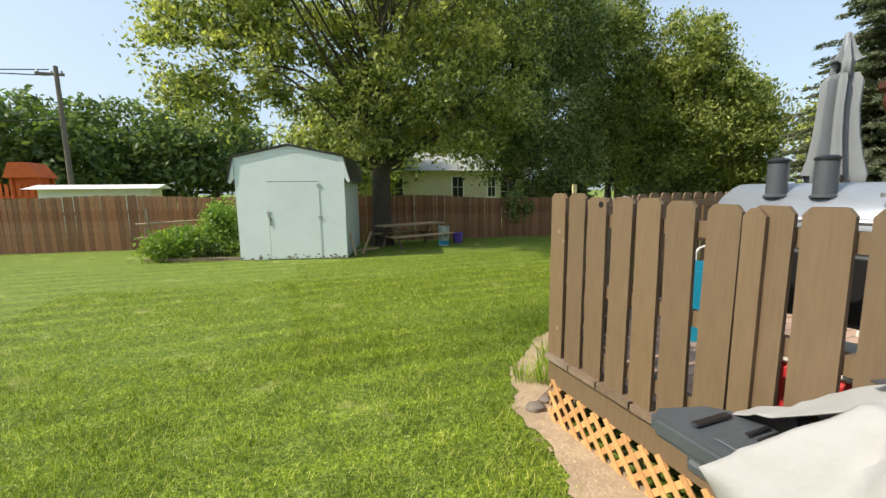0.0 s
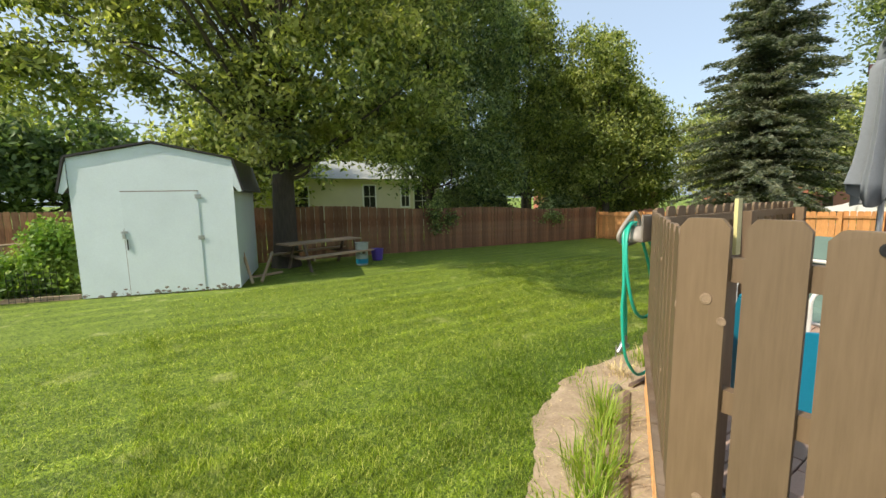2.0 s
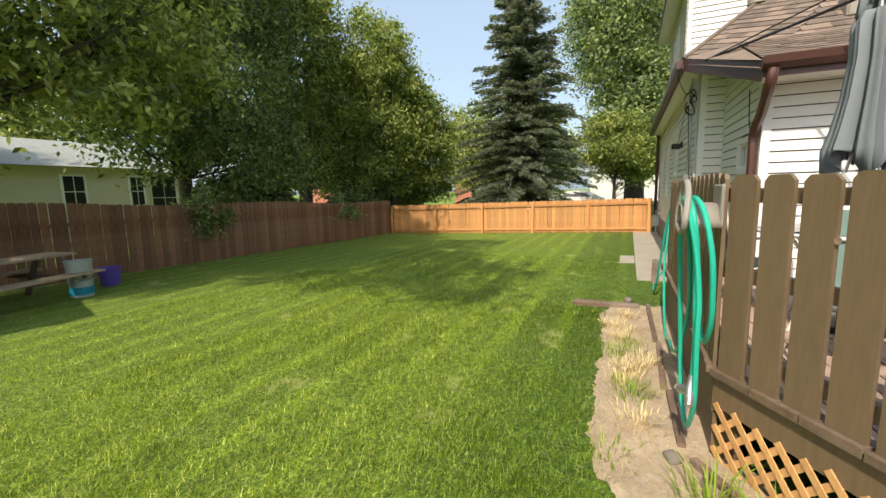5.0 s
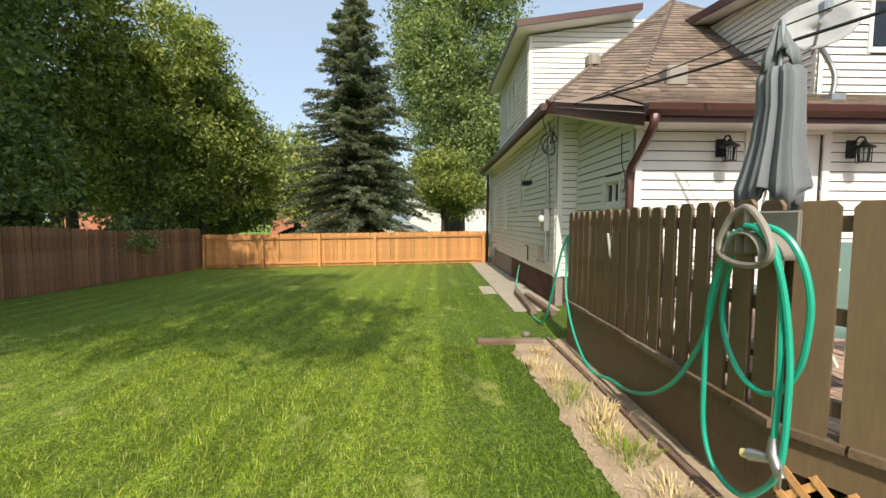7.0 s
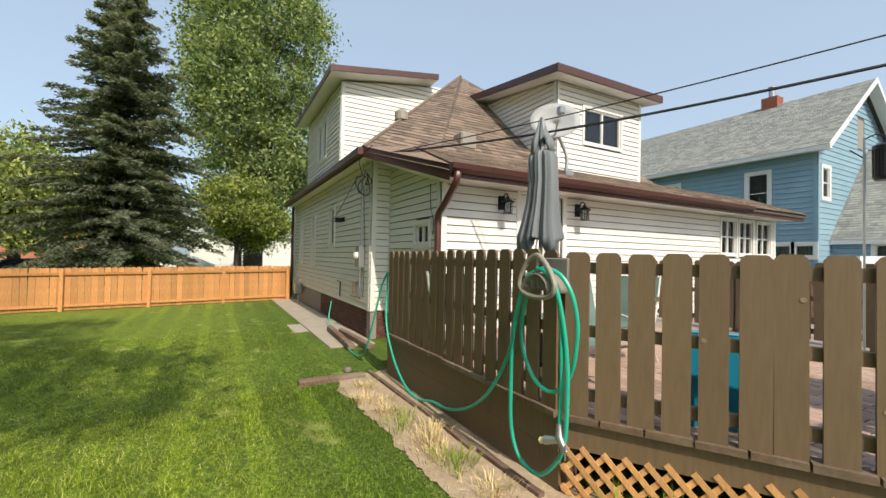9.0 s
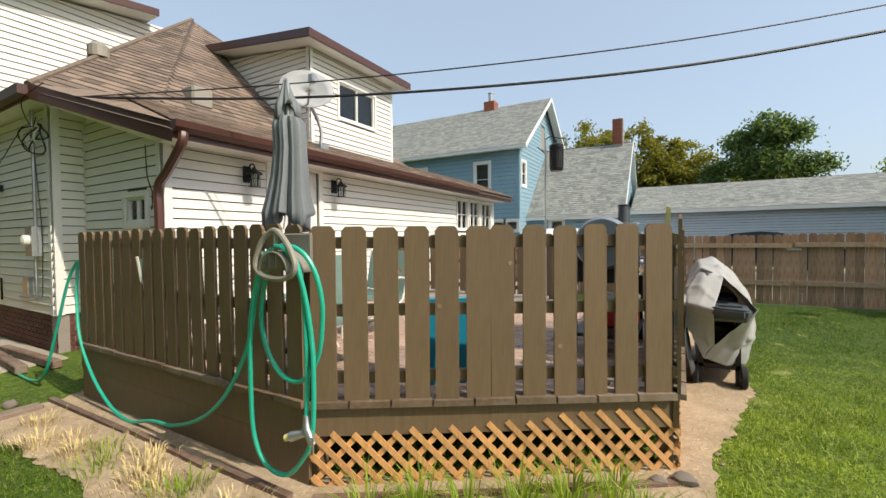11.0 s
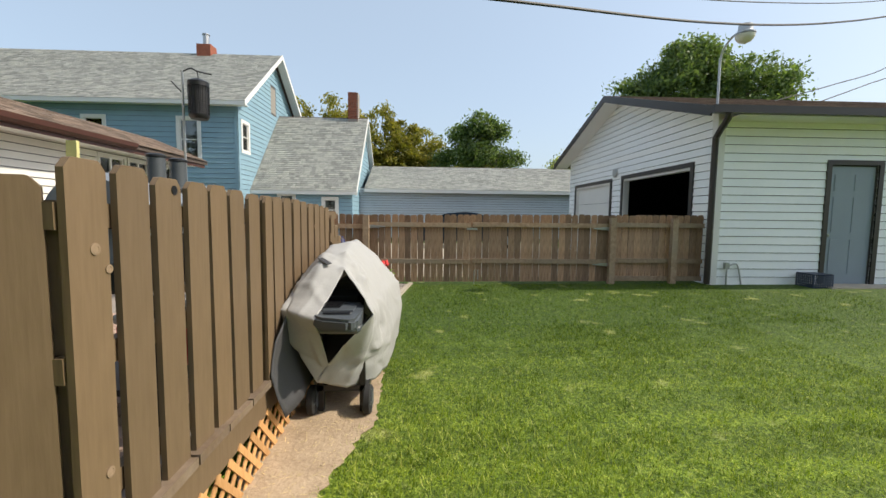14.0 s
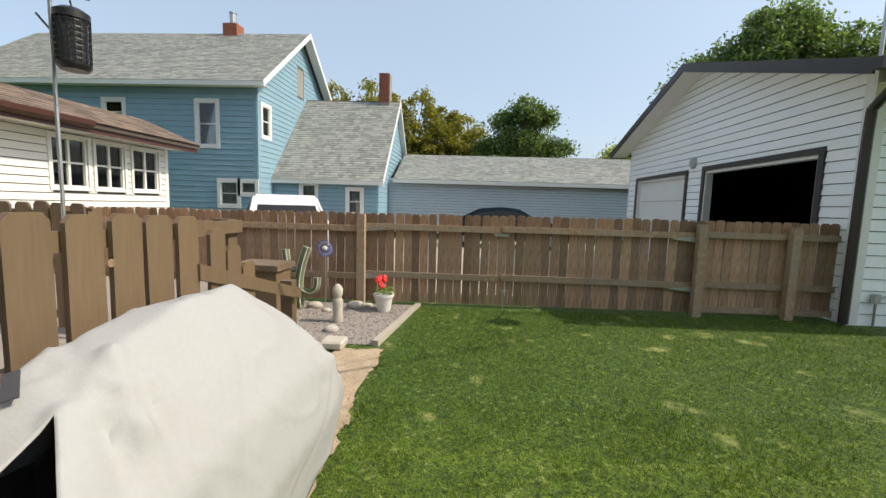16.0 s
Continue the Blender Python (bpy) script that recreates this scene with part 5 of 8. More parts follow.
    bm = bm_()
    for a, b, c, d in quads_:
        a, b, c, d = Vector(a), Vector(b), Vector(c), Vector(d)
        n = 14
        g4 = [[bm.verts.new(a.lerp(b, u / n).lerp(d.lerp(c, u / n), v / n)) for u in range(n + 1)] for v in range(n + 1)]
        for v in range(n):
            for u in range(n):
                bm.faces.new((g4[v][u], g4[v][u + 1], g4[v + 1][u + 1], g4[v + 1][u]))
    bmesh.ops.remove_doubles(bm, verts=bm.verts, dist=0.0012)
    inner = [v for v in bm.verts if not v.is_boundary]
    for _ in range(10):
        bmesh.ops.smooth_vert(bm, verts=inner, factor=0.5, use_axis_x=True, use_axis_y=True, use_axis_z=True)
    for v in bm.verts:
        p = v.co
        out = Vector((p.x - 1.33, (p.y - 0.3) * 0.4 if p.y > 0.3 else (p.y + 0.3) * 0.4 if p.y < -0.3 else 0, p.z - 0.55)).normalized()
        d = 0.006 * noise.noise(p * 3.5)
        k1 = noise.noise(Vector((p.y * 1.9 + p.z * 1.2, p.x * 2.0 - p.z * 2.0, 9.3)))
        d -= 0.010 * max(0.0, 1 - abs(k1) * 16)
        k2 = noise.noise(Vector((p.y * 3.1 - p.z * 1.9, p.x * 2.0 + p.z * 2.6, 3.3)))
        d += 0.008 * max(0.0, 1 - abs(k2) * 14) + 0.0012 * noise.noise(p * 22)
        for a, b, h, w in folds:
            a, b = Vector(a), Vector(b)
            t = min(max((p - a).dot(b - a) / (b - a).length_squared, 0), 1)
            q = (p - a.lerp(b, t)).length
            if q < w * 3:
                d += h * max(0.0, 1 - q / (w * 1.6)) ** 1.3
        v.co = p + out * d
    cover = part("cover", bm, M_COVER, g, "pale grey cloth cover with folds", smooth=True)
    so = cover.modifiers.new("thick", "SOLIDIFY")
    so.thickness = 0.004
    # lower panel of the grey cover by the fence, its shade painted as charcoal
    bm = bm_()
    grid_ = [[(1.655, 0.98, 0.60), (1.655, 0.80, 0.72), (1.64, 0.55, 0.72), (1.63, -0.3, 0.6)], [(1.66, 1.06, 0.42), (1.655, 0.82, 0.45), (1.64, 0.55, 0.45), (1.63, -0.3, 0.4)], [(1.60, 0.98, 0.14), (1.58, 0.78, 0.15), (1.60, 0.55, 0.15), (1.60, -0.3, 0.15)]]
    for r0, r1 in zip(grid_, grid_[1:]):
        for k in range(3):
            bm.faces.new([bm.verts.new(Vector(p) + Vector((-0.05, 0, 0))) for p in (r0[k], r0[k + 1], r1[k + 1], r1[k])])
    bmesh.ops.remove_doubles(bm, verts=bm.verts, dist=0.001)
    bmesh.ops.subdivide_edges(bm, edges=bm.edges, cuts=4, use_grid_fill=True, smooth=0.6)
    for v in bm.verts:
        v.co += Vector((0.012 * noise.noise(v.co * 6), 0.03 * noise.noise(v.co * 4), 0))
    part("cover_shade_panel", bm, M_COVERD, g, "side panel of the grey cover, painted dark as its shade", smooth=True).modifiers.new("thick", "SOLIDIFY").thickness = 0.003
    ev = cover.data
    at = Vector((1.43, 0.50, 0.99))
    near = min(ev.vertices, key=lambda v: (world_of(cover) @ v.co - at).length)
    at = world_of(cover) @ near.co
    nn = near.normal if near.normal.z > 0 else -near.normal
    along = Vector((0.65, -0.65, 0.05))
    along = (along - nn * along.dot(nn)).normalized()
    side_ = nn.cross(along)
    tag = bm_()
    for u in range(8):
        q = []
        for k, s_ in ((u, -1), (u + 1, -1), (u + 1, 1), (u, 1)):
            q.append(tag.verts.new(at + along * ((k / 8 - 0.5) * 0.115) + side_ * s_ * 0.017 + nn * 0.014))
        tag.faces.new(q)
    bmesh.ops.remove_doubles(tag, verts=tag.verts, dist=0.0005)
    part("label_patch", tag, M_COVERD, g, "dark sewn tag").modifiers.new("thick", "SOLIDIFY").thickness = 0.004
    # side shelf
    sh = bm_()
    prism(sh, [(1.17, 0.50, 0.655), (1.14, 0.72, 0.655), (1.135, 0.98, 0.655), (1.18, 1.02, 0.655), (1.36, 0.965, 0.655), (1.42, 0.90, 0.655), (1.48, 0.50, 0.655)], (0, 0, 0.075))
    bmesh.ops.bevel(sh, geom=list(sh.edges), offset=0.018, segments=2, affect="EDGES")
    shelf = part("side_shelf", sh, M_PLASTIC, g, "dark grey plastic side shelf", smooth=True)
    part("shelf_tray", box(bm_(), (1.19, 0.56, 0.730), (1.40, 0.80, 0.737), bevel=0.004), M_PLASTIC, shelf)
    for k in range(6):
        part("tray_slot", box(bm_(), (1.28, 0.585 + k * 0.034, 0.746), (1.385, 0.597 + k * 0.034, 0.750)), M_DARKMETAL, shelf)
    part("shelf_grip", box(bm_(), (1.19, 0.855, 0.734), (1.36, 0.885, 0.744), bevel=0.005), M_DARKMETAL, shelf)
    part("shelf_skirt", box(bm_(), (1.14, 0.52, 0.60), (1.42, 0.86, 0.66), bevel=0.02), M_PLASTIC, shelf)
    # body inside, frame, wheels
    part("firebox", box(bm_(), (1.18, -0.30, 0.50), (1.48, 0.46, 0.80), bevel=0.04), M_DARKMETAL, g, "black grill body")
    part("cabinet", box(bm_(), (1.16, -0.40, 0.18), (1.46, 0.46, 0.50), bevel=0.01), M_DARKMETAL, g, "black cabinet")
    part("bottom_shelf", box(bm_(), (1.14, -0.45, 0.10), (1.5, 0.52, 0.14)), M_DARKMETAL, g)
    for x, y in ((1.18, 0.50), (1.47, 0.50), (1.18, -0.40), (1.44, -0.40)):
        part("leg", box(bm_(), (x - 0.02, y - 0.02, ground_z(x, y) + 0.0), (x + 0.02, y + 0.02, 0.6)), M_DARKMETAL, g)
    for x in (1.14, 1.52):
        r = Matrix.Rotation(radians(90), 3, "Y")
        w = part("wheel", lathe(bm_(), ((0.02, -0.028), (0.085, -0.028), (0.10, -0.018), (0.10, 0.018), (0.085, 0.028), (0.02, 0.028)), (x, 0.53, ground_z(x, 0.53) + 0.104), 24, r), M_TYRE, g, "dark grey plastic wheel", smooth=True)
        part("hub", lathe(bm_(), ((0.05, -0.033), (0.055, 0), (0.05, 0.033)), (x, 0.53, ground_z(x, 0.53) + 0.104), 12, r), M_PLASTIC, w)
        for a in range(5):
            rot = Matrix.Rotation(radians(72 * a), 4, "X")
            part("spoke", box(bm_(), (-0.031, 0.03, -0.008), (0.031, 0.085, 0.008), Matrix.Translation((x, 0.53, ground_z(x, 0.53) + 0.104)) @ rot), M_PLASTIC, w)


build_grill()


def build_smoker():
    s = thing("barrel_smoker", (2.3, 0.95, 0.28), "blue-grey barrel smoker with two chimneys on black legs", "smoker")
    cx, cz, r = 2.22, 1.285, 0.225
    pr = [(0.02, -0.5), (r * 0.9, -0.5), (r, -0.47), (r, 0.47), (r * 0.9, 0.5), (0.02, 0.5)]
    rot = Matrix.Rotation(radians(90), 3, "X")
    b = part("barrel", lathe(bm_(), pr, (cx, 0.97, cz), 32, rot), M_SMOKER, s, "blue-grey painted steel lid", smooth=True)
    part("barrel_rim", box(bm_(), (cx - r - 0.02, 0.45, cz - 0.03), (cx + r + 0.02, 1.49, cz + 0.0), bevel=0.006), M_DARKMETAL, s)
    for y in (1.215, 1.035):
        st = part("chimney", lathe(bm_(), ((0.048, 0), (0.048, 0.008), (0.040, 0.012), (0.040, 0.15), (0.03, 0.15)), (cx - 0.14, y, 1.45), 18), M_PLASTIC, s, "dark chimney with cap", smooth=True)
        part("chimney_cap", lathe(bm_(), ((0.045, 0), (0.045, 0.010), (0.03, 0.018), (0.01, 0.020)), (cx - 0.14, y, 1.602), 18), M_DARKMETAL, st)
    part("firebox", box(bm_(), (cx - 0.22, 0.52, 0.95), (cx + 0.22, 1.42, 1.24), bevel=0.02), M_DARKMETAL, s)
    part("shelf", box(bm_(), (cx - 0.26, 0.5, 0.48), (cx + 0.26, 1.44, 0.51)), M_DARKMETAL, s)
    for x, y in ((cx - 0.23, 0.53), (cx + 0.23, 0.53), (cx - 0.23, 1.41), (cx + 0.23, 1.41)):
        part("leg", box(bm_(), (x - 0.02, y - 0.02, 0.29), (x + 0.02, y + 0.02, 0.95)), M_DARKMETAL, s)
    part("handle", tube(bm_(), [(cx - r - 0.05, 0.7, cz + 0.08), (cx - r - 0.05, 1.24, cz + 0.08)], 0.012, 8), M_METAL, s)
    part("thermometer", lathe(bm_(), ((0.035, 0), (0.035, 0.015), (0.005, 0.02)), (cx - 0.2, 0.8, cz + 0.17), 14), M_METAL, s)


build_smoker()


def build_umbrella():
    u = thing("patio_umbrella", (4.90, 2.40, 0.28), "closed grey cloth patio umbrella standing in the glass table", "umbrella")
    part("pole", tube(bm_(), [(4.90, 2.40, 0.30), (4.90, 2.40, 2.86)], 0.02, 10), M_METAL, u, "grey umbrella pole")
    part("base", lathe(bm_(), ((0.24, 0), (0.24, 0.05), (0.05, 0.09), (0.035, 0.3)), (4.90, 2.40, 0.30), 24), M_DARKMETAL, u, smooth=True)

    def drape(name, prof, z_hem, folds, amp, seed, label):
        bm = bm_()
        n = 72
        rings = []
        for r, z in prof:
            ring = []
            for k in range(n):
                a = 2 * math.pi * k / n
                f = math.sin(a * folds + seed) + 0.45 * math.sin(a * (folds * 2 + 1) + 2 * seed)
                rr = r * (1 + amp * f)
                zz = z + (0.09 * math.sin(a * folds / 2 + seed) if z == z_hem else 0)
                ring.append(bm.verts.new((4.90 + rr * math.cos(a) + 0.02 * math.sin(z * 5), 2.40 + rr * math.sin(a), zz)))
            rings.append(ring)
        for a, b in zip(rings, rings[1:]):
            for k in range(n):
                bm.faces.new((a[k], a[(k + 1) % n], b[(k + 1) % n], b[k]))
        o = part(name, bm, M_FABRIC, u, label, smooth=True)
        o.modifiers.new("thick", "SOLIDIFY").thickness = 0.004
    drape("canopy", [(0.02, 2.52), (0.09, 2.50), (0.115, 2.44), (0.115, 2.2), (0.13, 1.95), (0.155, 1.75), (0.185, 1.60), (0.18, 1.50)], 1.50, 7, 0.30, 0.4, "folded grey cloth with hanging hem")
    drape("vent_cap", [(0.012, 2.88), (0.03, 2.80), (0.055, 2.70), (0.085, 2.62), (0.095, 2.56)], 2.56, 5, 0.32, 1.1, "upper cap of grey cloth")
    for k in range(4):
        a = k * 1.57 + 0.4
        part("rib", tube(bm_(), [(4.90, 2.40, 1.9), (4.90 + 0.12 * math.cos(a), 2.40 + 0.12 * math.sin(a), 1.44)], 0.008, 6), M_METAL, u)
    t = thing("patio_table", (4.90, 2.40, 0.28), "round glass patio table with pale metal frame under the umbrella", "table")
    part("tabletop", lathe(bm_(), ((0.02, 0), (0.55, 0), (0.56, 0.006), (0.55, 0.012), (0.02, 0.012)), (4.90, 2.40, 1.02), 36), M_GLASS, t, "clear glass top")
    ring = [(4.90 + 0.56 * math.cos(a / 16 * math.pi), 2.40 + 0.56 * math.sin(a / 16 * math.pi), 1.015) for a in range(33)]
    part("table_rim", tube(bm_(), ring, 0.014, 8, False), M_POT, t)
    for k in range(4):
        a = k * math.pi / 2 + 0.5
        c, s = math.cos(a), math.sin(a)
        part("leg", tube(bm_(), spline([(4.90 + 0.5 * c, 2.40 + 0.5 * s, 1.01), (4.90 + 0.30 * c, 2.40 + 0.30 * s, 0.7), (4.90 + 0.45 * c, 2.40 + 0.45 * s, 0.30)], 5), 0.012, 8), M_POT, t)


build_umbrella()


def build_chair(x, y, rz, cloth, label):
    ch = thing("patio_chair", (0, 0, 0), label, "chair", "patio chairs on the deck")
    for sx in (-0.26, 0.26):
        part("side_frame", tube(bm_(), spline([(sx, 0.30, 0.0), (sx, 0.26, 0.38), (sx, 0.24, 0.58), (sx, 0.0, 0.62), (sx, -0.20, 0.60)], 5), 0.012, 8), M_POT, ch, "pale metal side frame", smooth=True)
        part("back_frame", tube(bm_(), spline([(sx * 0.9, 0.26, 0.40), (sx * 0.9, -0.2, 0.36), (sx * 0.9, -0.42, 0.92)], 6), 0.012, 8), M_POT, ch, smooth=True)
        part("leg", tube(bm_(), [(sx, -0.28, 0.0), (sx, 0.05, 0.37)], 0.012, 8), M_POT, ch)
    bm = bm_()
    pts = spline([(0, 0.25, 0.40), (0, -0.18, 0.36), (0, -0.30, 0.6), (0, -0.41, 0.90)], 5)
    for a, b in zip(pts, pts[1:]):
        bm.faces.new([bm.verts.new(p) for p in ((-0.23, a.y, a.z), (0.23, a.y, a.z), (0.23, b.y, b.z), (-0.23, b.y, b.z))])
    bmesh.ops.remove_doubles(bm, verts=bm.verts, dist=0.0005)
    part("sling", bm, cloth, ch, "woven sling seat and back").modifiers.new("thick", "SOLIDIFY").thickness = 0.005
    m = pose(x, y, 0.295, 0, 0, rz)
    ch.matrix_basis = m


M_SLING = paint("green_sling", (0.13, 0.20, 0.17), 0.8, 0.12, 6, 0.2)
for x, y, r in ((4.05, 2.62, 70), (4.55, 1.55, 15), (5.65, 1.75, -40), (5.5, 3.0, -140)):
    build_chair(x, y, r, M_SLING, "green sling patio chair with pale metal frame by the table")


def deck_details():
    # blue tub
    t = thing("blue_tub", (2.95, 2.45, 0.28), "deep blue plastic tub standing on its side on the deck", "tub")
    m = pose(3.02, 2.50, 0.30, 0, 0, 40)
    bm = bm_()
    prism(bm, [(-0.27, 0, 0.0), (0.27, 0, 0.0), (0.30, 0, 0.54), (0.26, 0, 0.60), (-0.26, 0, 0.60), (-0.30, 0, 0.54)], (0, 0.02, 0))
    for x in (-0.285, 0.265):
        box(bm, (x, -0.30, 0.0), (x + 0.02, 0.0, 0.56))
    box(bm, (-0.27, -0.30, 0.0), (0.27, 0.0, 0.02))
    bmesh.ops.transform(bm, matrix=m, verts=bm.verts)
    part("shell", bm, M_BIN, t)
    bm = bm_()
    prism(bm, [(-0.15, 0.021, 0.02), (-0.02, 0.021, 0.02), (0.02, 0.021, 0.20), (-0.03, 0.021, 0.32)], (0, 0.004, 0), )
    bmesh.ops.transform(bm, matrix=m, verts=bm.verts)
    part("rim", tube(bm_(), [m @ Vector(p) for p in ((-0.30, 0.0, 0.0), (-0.31, 0.0, 0.54), (-0.27, 0.0, 0.61), (0.27, 0.0, 0.61), (0.31, 0.0, 0.54), (0.30, 0.0, 0.0))], 0.014, 6), M_BIN, t)
    c = thing("cooler", (2.05, 0.85, 0.28), "red cooler with white lid under the smoker", "cooler")
    part("body", box(bm_(), (1.98, 0.75, 0.515), (2.38, 1.15, 0.74), bevel=0.02), M_RED, c)
    part("lid", box(bm_(), (1.97, 0.74, 0.742), (2.39, 1.16, 0.79), bevel=0.015), M_POT, c, "white lid")
    # yellow tab on the corner post
    y = bm_()
    prism(y, [(1.705, 2.145, 1.36), (1.735, 2.145, 1.36), (1.728, 2.145, 1.525), (1.700, 2.145, 1.525)], (0, 0.010, 0))
    solo("plastic_stake", y, M_YELLOW, "pale yellow plastic stake stuck behind the corner post", "stake")
    # fence along the deck's far side and stair rails
    f = thing("deck_rail", (5.2, -1.85, 0.28), "brown paling rail across the deck's far side", "rail")
    s = Side((6.75, -1.85), (3.5, -1.85))
    pickets(f, s, 0, s.length, 0.34, 1.06, 0.125, 0.162, 0.02, M_DECK, seed=31)
    for v in (0.45, 0.9, 1.3):
        rail(f, s, 0, s.length, v - 0.035, v + 0.035, -0.045, -0.004, M_DECK)
    for u in (0.05, 1.6, 3.2):
        part("post", s.box(bm_(), u - 0.045, u + 0.045, 0.28, 1.36, -0.14, -0.047), M_DECK, f)
    # stair
    st = thing("deck_stair", (1.9, -1.45, 0), "brown deck stair with short stepped side palings", "stair")
    for k in range(2):
        part("step", box(bm_(), (1.75, -1.25 - k * 0.30, -0.05), (3.55, -0.96 - k * 0.30, 0.20 - k * 0.13)), M_DECK, st)
    sw = Side((1.68, -1.0), (1.68, -1.75))
    bm = bm_()
    prism(bm, [sw.at(-0.50, 1.08, 0.03), sw.at(-0.50, 1.16, 0.03), sw.at(0.70, 0.80, 0.03), sw.at(0.70, 0.72, 0.03)], sw.w * 0.025)
    part("handrail", bm, M_DECK, st)
    part("post", box(bm_(), (1.68, -1.74, -0.1), (1.77, -1.65, 0.86)), M_DECK, st)
    # barrel planter with board beyond the stair
    p = thing("planter_box", (2.95, -3.6, 0), "dark brown wooden box by the fence corner", "planter")
    part("body", box(bm_(), (2.62, -3.75, -0.02), (3.12, -3.35, 0.62)), M_DECK, p)
    part("lid", box(bm_(), (2.58, -3.80, 0.63), (3.18, -3.30, 0.70)), M_LEDGE, p)
    # bug zapper on its pole
    z = thing("bug_zapper", (3.60, -1.90, 0.28), "black caged bug zapper hanging from a thin metal pole", "bug zapper")
    part("pole", tube(bm_(), [(3.60, -1.74, 0.29), (3.60, -1.74, 2.98)], 0.014, 8), M_METAL, z)
    part("arm", tube(bm_(), spline([(3.60, -1.74, 2.96), (3.50, -1.73, 3.0), (3.40, -1.72, 2.96), (3.25, -1.71, 2.93)], 4), 0.008, 6), M_DARKMETAL, z)
    part("hook", tube(bm_(), [(3.60, -1.74, 2.72), (3.74, -1.76, 2.86)], 0.008, 6), M_DARKMETAL, z)
    part("hanger", tube(bm_(), [(3.42, -1.72, 2.96), (3.40, -1.72, 2.86)], 0.006, 6), M_DARKMETAL, z)
    part("cap", lathe(bm_(), ((0.115, 0), (0.115, 0.05), (0.07, 0.08), (0.02, 0.085)), (3.41, -1.72, 2.79), 20), M_DARKMETAL, z, smooth=True)
    part("foot", lathe(bm_(), ((0.09, 0), (0.11, 0.03), (0.11, 0.05)), (3.41, -1.72, 2.42), 20), M_DARKMETAL, z, smooth=True)
    part("tube_lamp", lathe(bm_(), ((0.03, 0), (0.03, 0.3)), (3.41, -1.72, 2.47), 10), M_PLASTIC, z)
    part("core", lathe(bm_(), ((0.09, 0), (0.092, 0.36)), (3.41, -1.72, 2.46), 16), M_COVERD, z)
    for k in range(18):
        a = 2 * math.pi * k / 18
        part("cage_bar", tube(bm_(), [(3.41 + 0.105 * math.cos(a), -1.72 + 0.105 * math.sin(a), 2.46), (3.41 + 0.11 * math.cos(a), -1.72 + 0.11 * math.sin(a), 2.80)], 0.005, 4), M_DARKMETAL, z)
    for k in range(7):
        zz = 2.50 + k * 0.045
        part("cage_ring", tube(bm_(), [(3.41 + 0.11 * math.cos(a / 10 * math.pi), -1.72 + 0.11 * math.sin(a / 10 * math.pi), zz) for a in range(21)], 0.004, 4, False), M_DARKMETAL, z)


deck_details()


def build_hose():
    h = thing("garden_hose", (3.7, 3.5, ground_z(3.7, 3.5)), "green garden hose coiled on its hanger on the deck palings", "hose")
    y0 = 3.46
    cx = 3.55
    big = [(3.60, 3.61, 1.29), (3.66, 3.62, 1.24), (3.74, 3.61, 1.10), (3.83, 3.59, 0.83), (3.88, 3.56, 0.36), (3.86, 3.55, 0.13), (3.77, 3.54, 0.00), (3.61, 3.54, -0.01), (3.48, 3.54, 0.10), (3.39, 3.54, 0.27), (3.36, 3.55, 0.60), (3.37, 3.55, 0.80), (3.39, 3.57, 1.03), (3.42, 3.60, 1.20), (3.48, 3.62, 1.29), (3.56, 3.62, 1.31)]
    med = [(3.64, 3.58, 1.27), (3.72, 3.55, 1.17), (3.82, 3.52, 0.95), (3.83, 3.51, 0.79), (3.79, 3.50, 0.66), (3.70, 3.49, 0.55), (3.57, 3.49, 0.52), (3.46, 3.49, 0.58), (3.38, 3.49, 0.71), (3.34, 3.50, 0.88), (3.33, 3.51, 1.01), (3.35, 3.53, 1.15), (3.40, 3.55, 1.25), (3.47, 3.57, 1.30), (3.56, 3.58, 1.31)]
    part("coil", tube(bm_(), spline(big, 8), 0.0135, 8), M_HOSE, h, smooth=True)
    part("coil", tube(bm_(), spline(med, 8), 0.0135, 8), M_HOSE, h, smooth=True)
    run = [(3.52, 3.60, 1.30), (3.45, 3.59, 1.25), (3.415, 3.575, 1.13), (3.41, 3.56, 0.97), (3.40, 3.56, 0.78), (3.41, 3.55, 0.58), (3.42, 3.55, 0.37)]
    part("run", tube(bm_(), spline(run, 8), 0.0135, 8), M_HOSE, h, smooth=True)
    tail = [(3.66, 3.59, 1.27), (3.72, 3.58, 1.19), (3.83, 3.55, 1.01), (3.94, 3.52, 0.74), (4.07, 3.51, 0.52), (4.26, 3.51, 0.29), (4.52, 3.51, 0.11), (4.86, 3.51, -0.01), (5.19, 3.50, -0.05), (5.56, 3.50, -0.13), (5.92, 3.49, -0.07), (6.28, 3.48, 0.14), (6.54, 3.47, 0.46), (6.66, 3.44, 0.80), (6.69, 3.42, 1.05), (6.70, y0 - 0.05, 1.15),
            (6.85, y0 - 0.02, 0.95), (7.05, y0 + 0.02, 0.45), (7.3, y0 + 0.05, -0.02), (7.7, y0 + 0.05, -0.14), (8.4, y0 + 0.0, -0.145), (9.4, y0 - 0.20, -0.14), (10.6, y0 - 0.22, -0.10), (10.8, y0 - 0.30, 0.35)]
    part("tail", tube(bm_(), spline(tail, 8), 0.0135, 8), M_HOSE, h, smooth=True)
    cx = 3.44
    n = thing("spray_nozzle", (cx - 0.02, y0 + 0.1, 0.1), "metal hose valve and sprayer with yellow tip on the hose end", "nozzle")
    part("valve_body", tube(bm_(), [(cx - 0.02, y0 + 0.09, 0.38), (cx - 0.03, y0 + 0.10, 0.31), (cx - 0.09, y0 + 0.11, 0.24)], [0.018, 0.024, 0.02], 10), M_METAL, n, smooth=True)
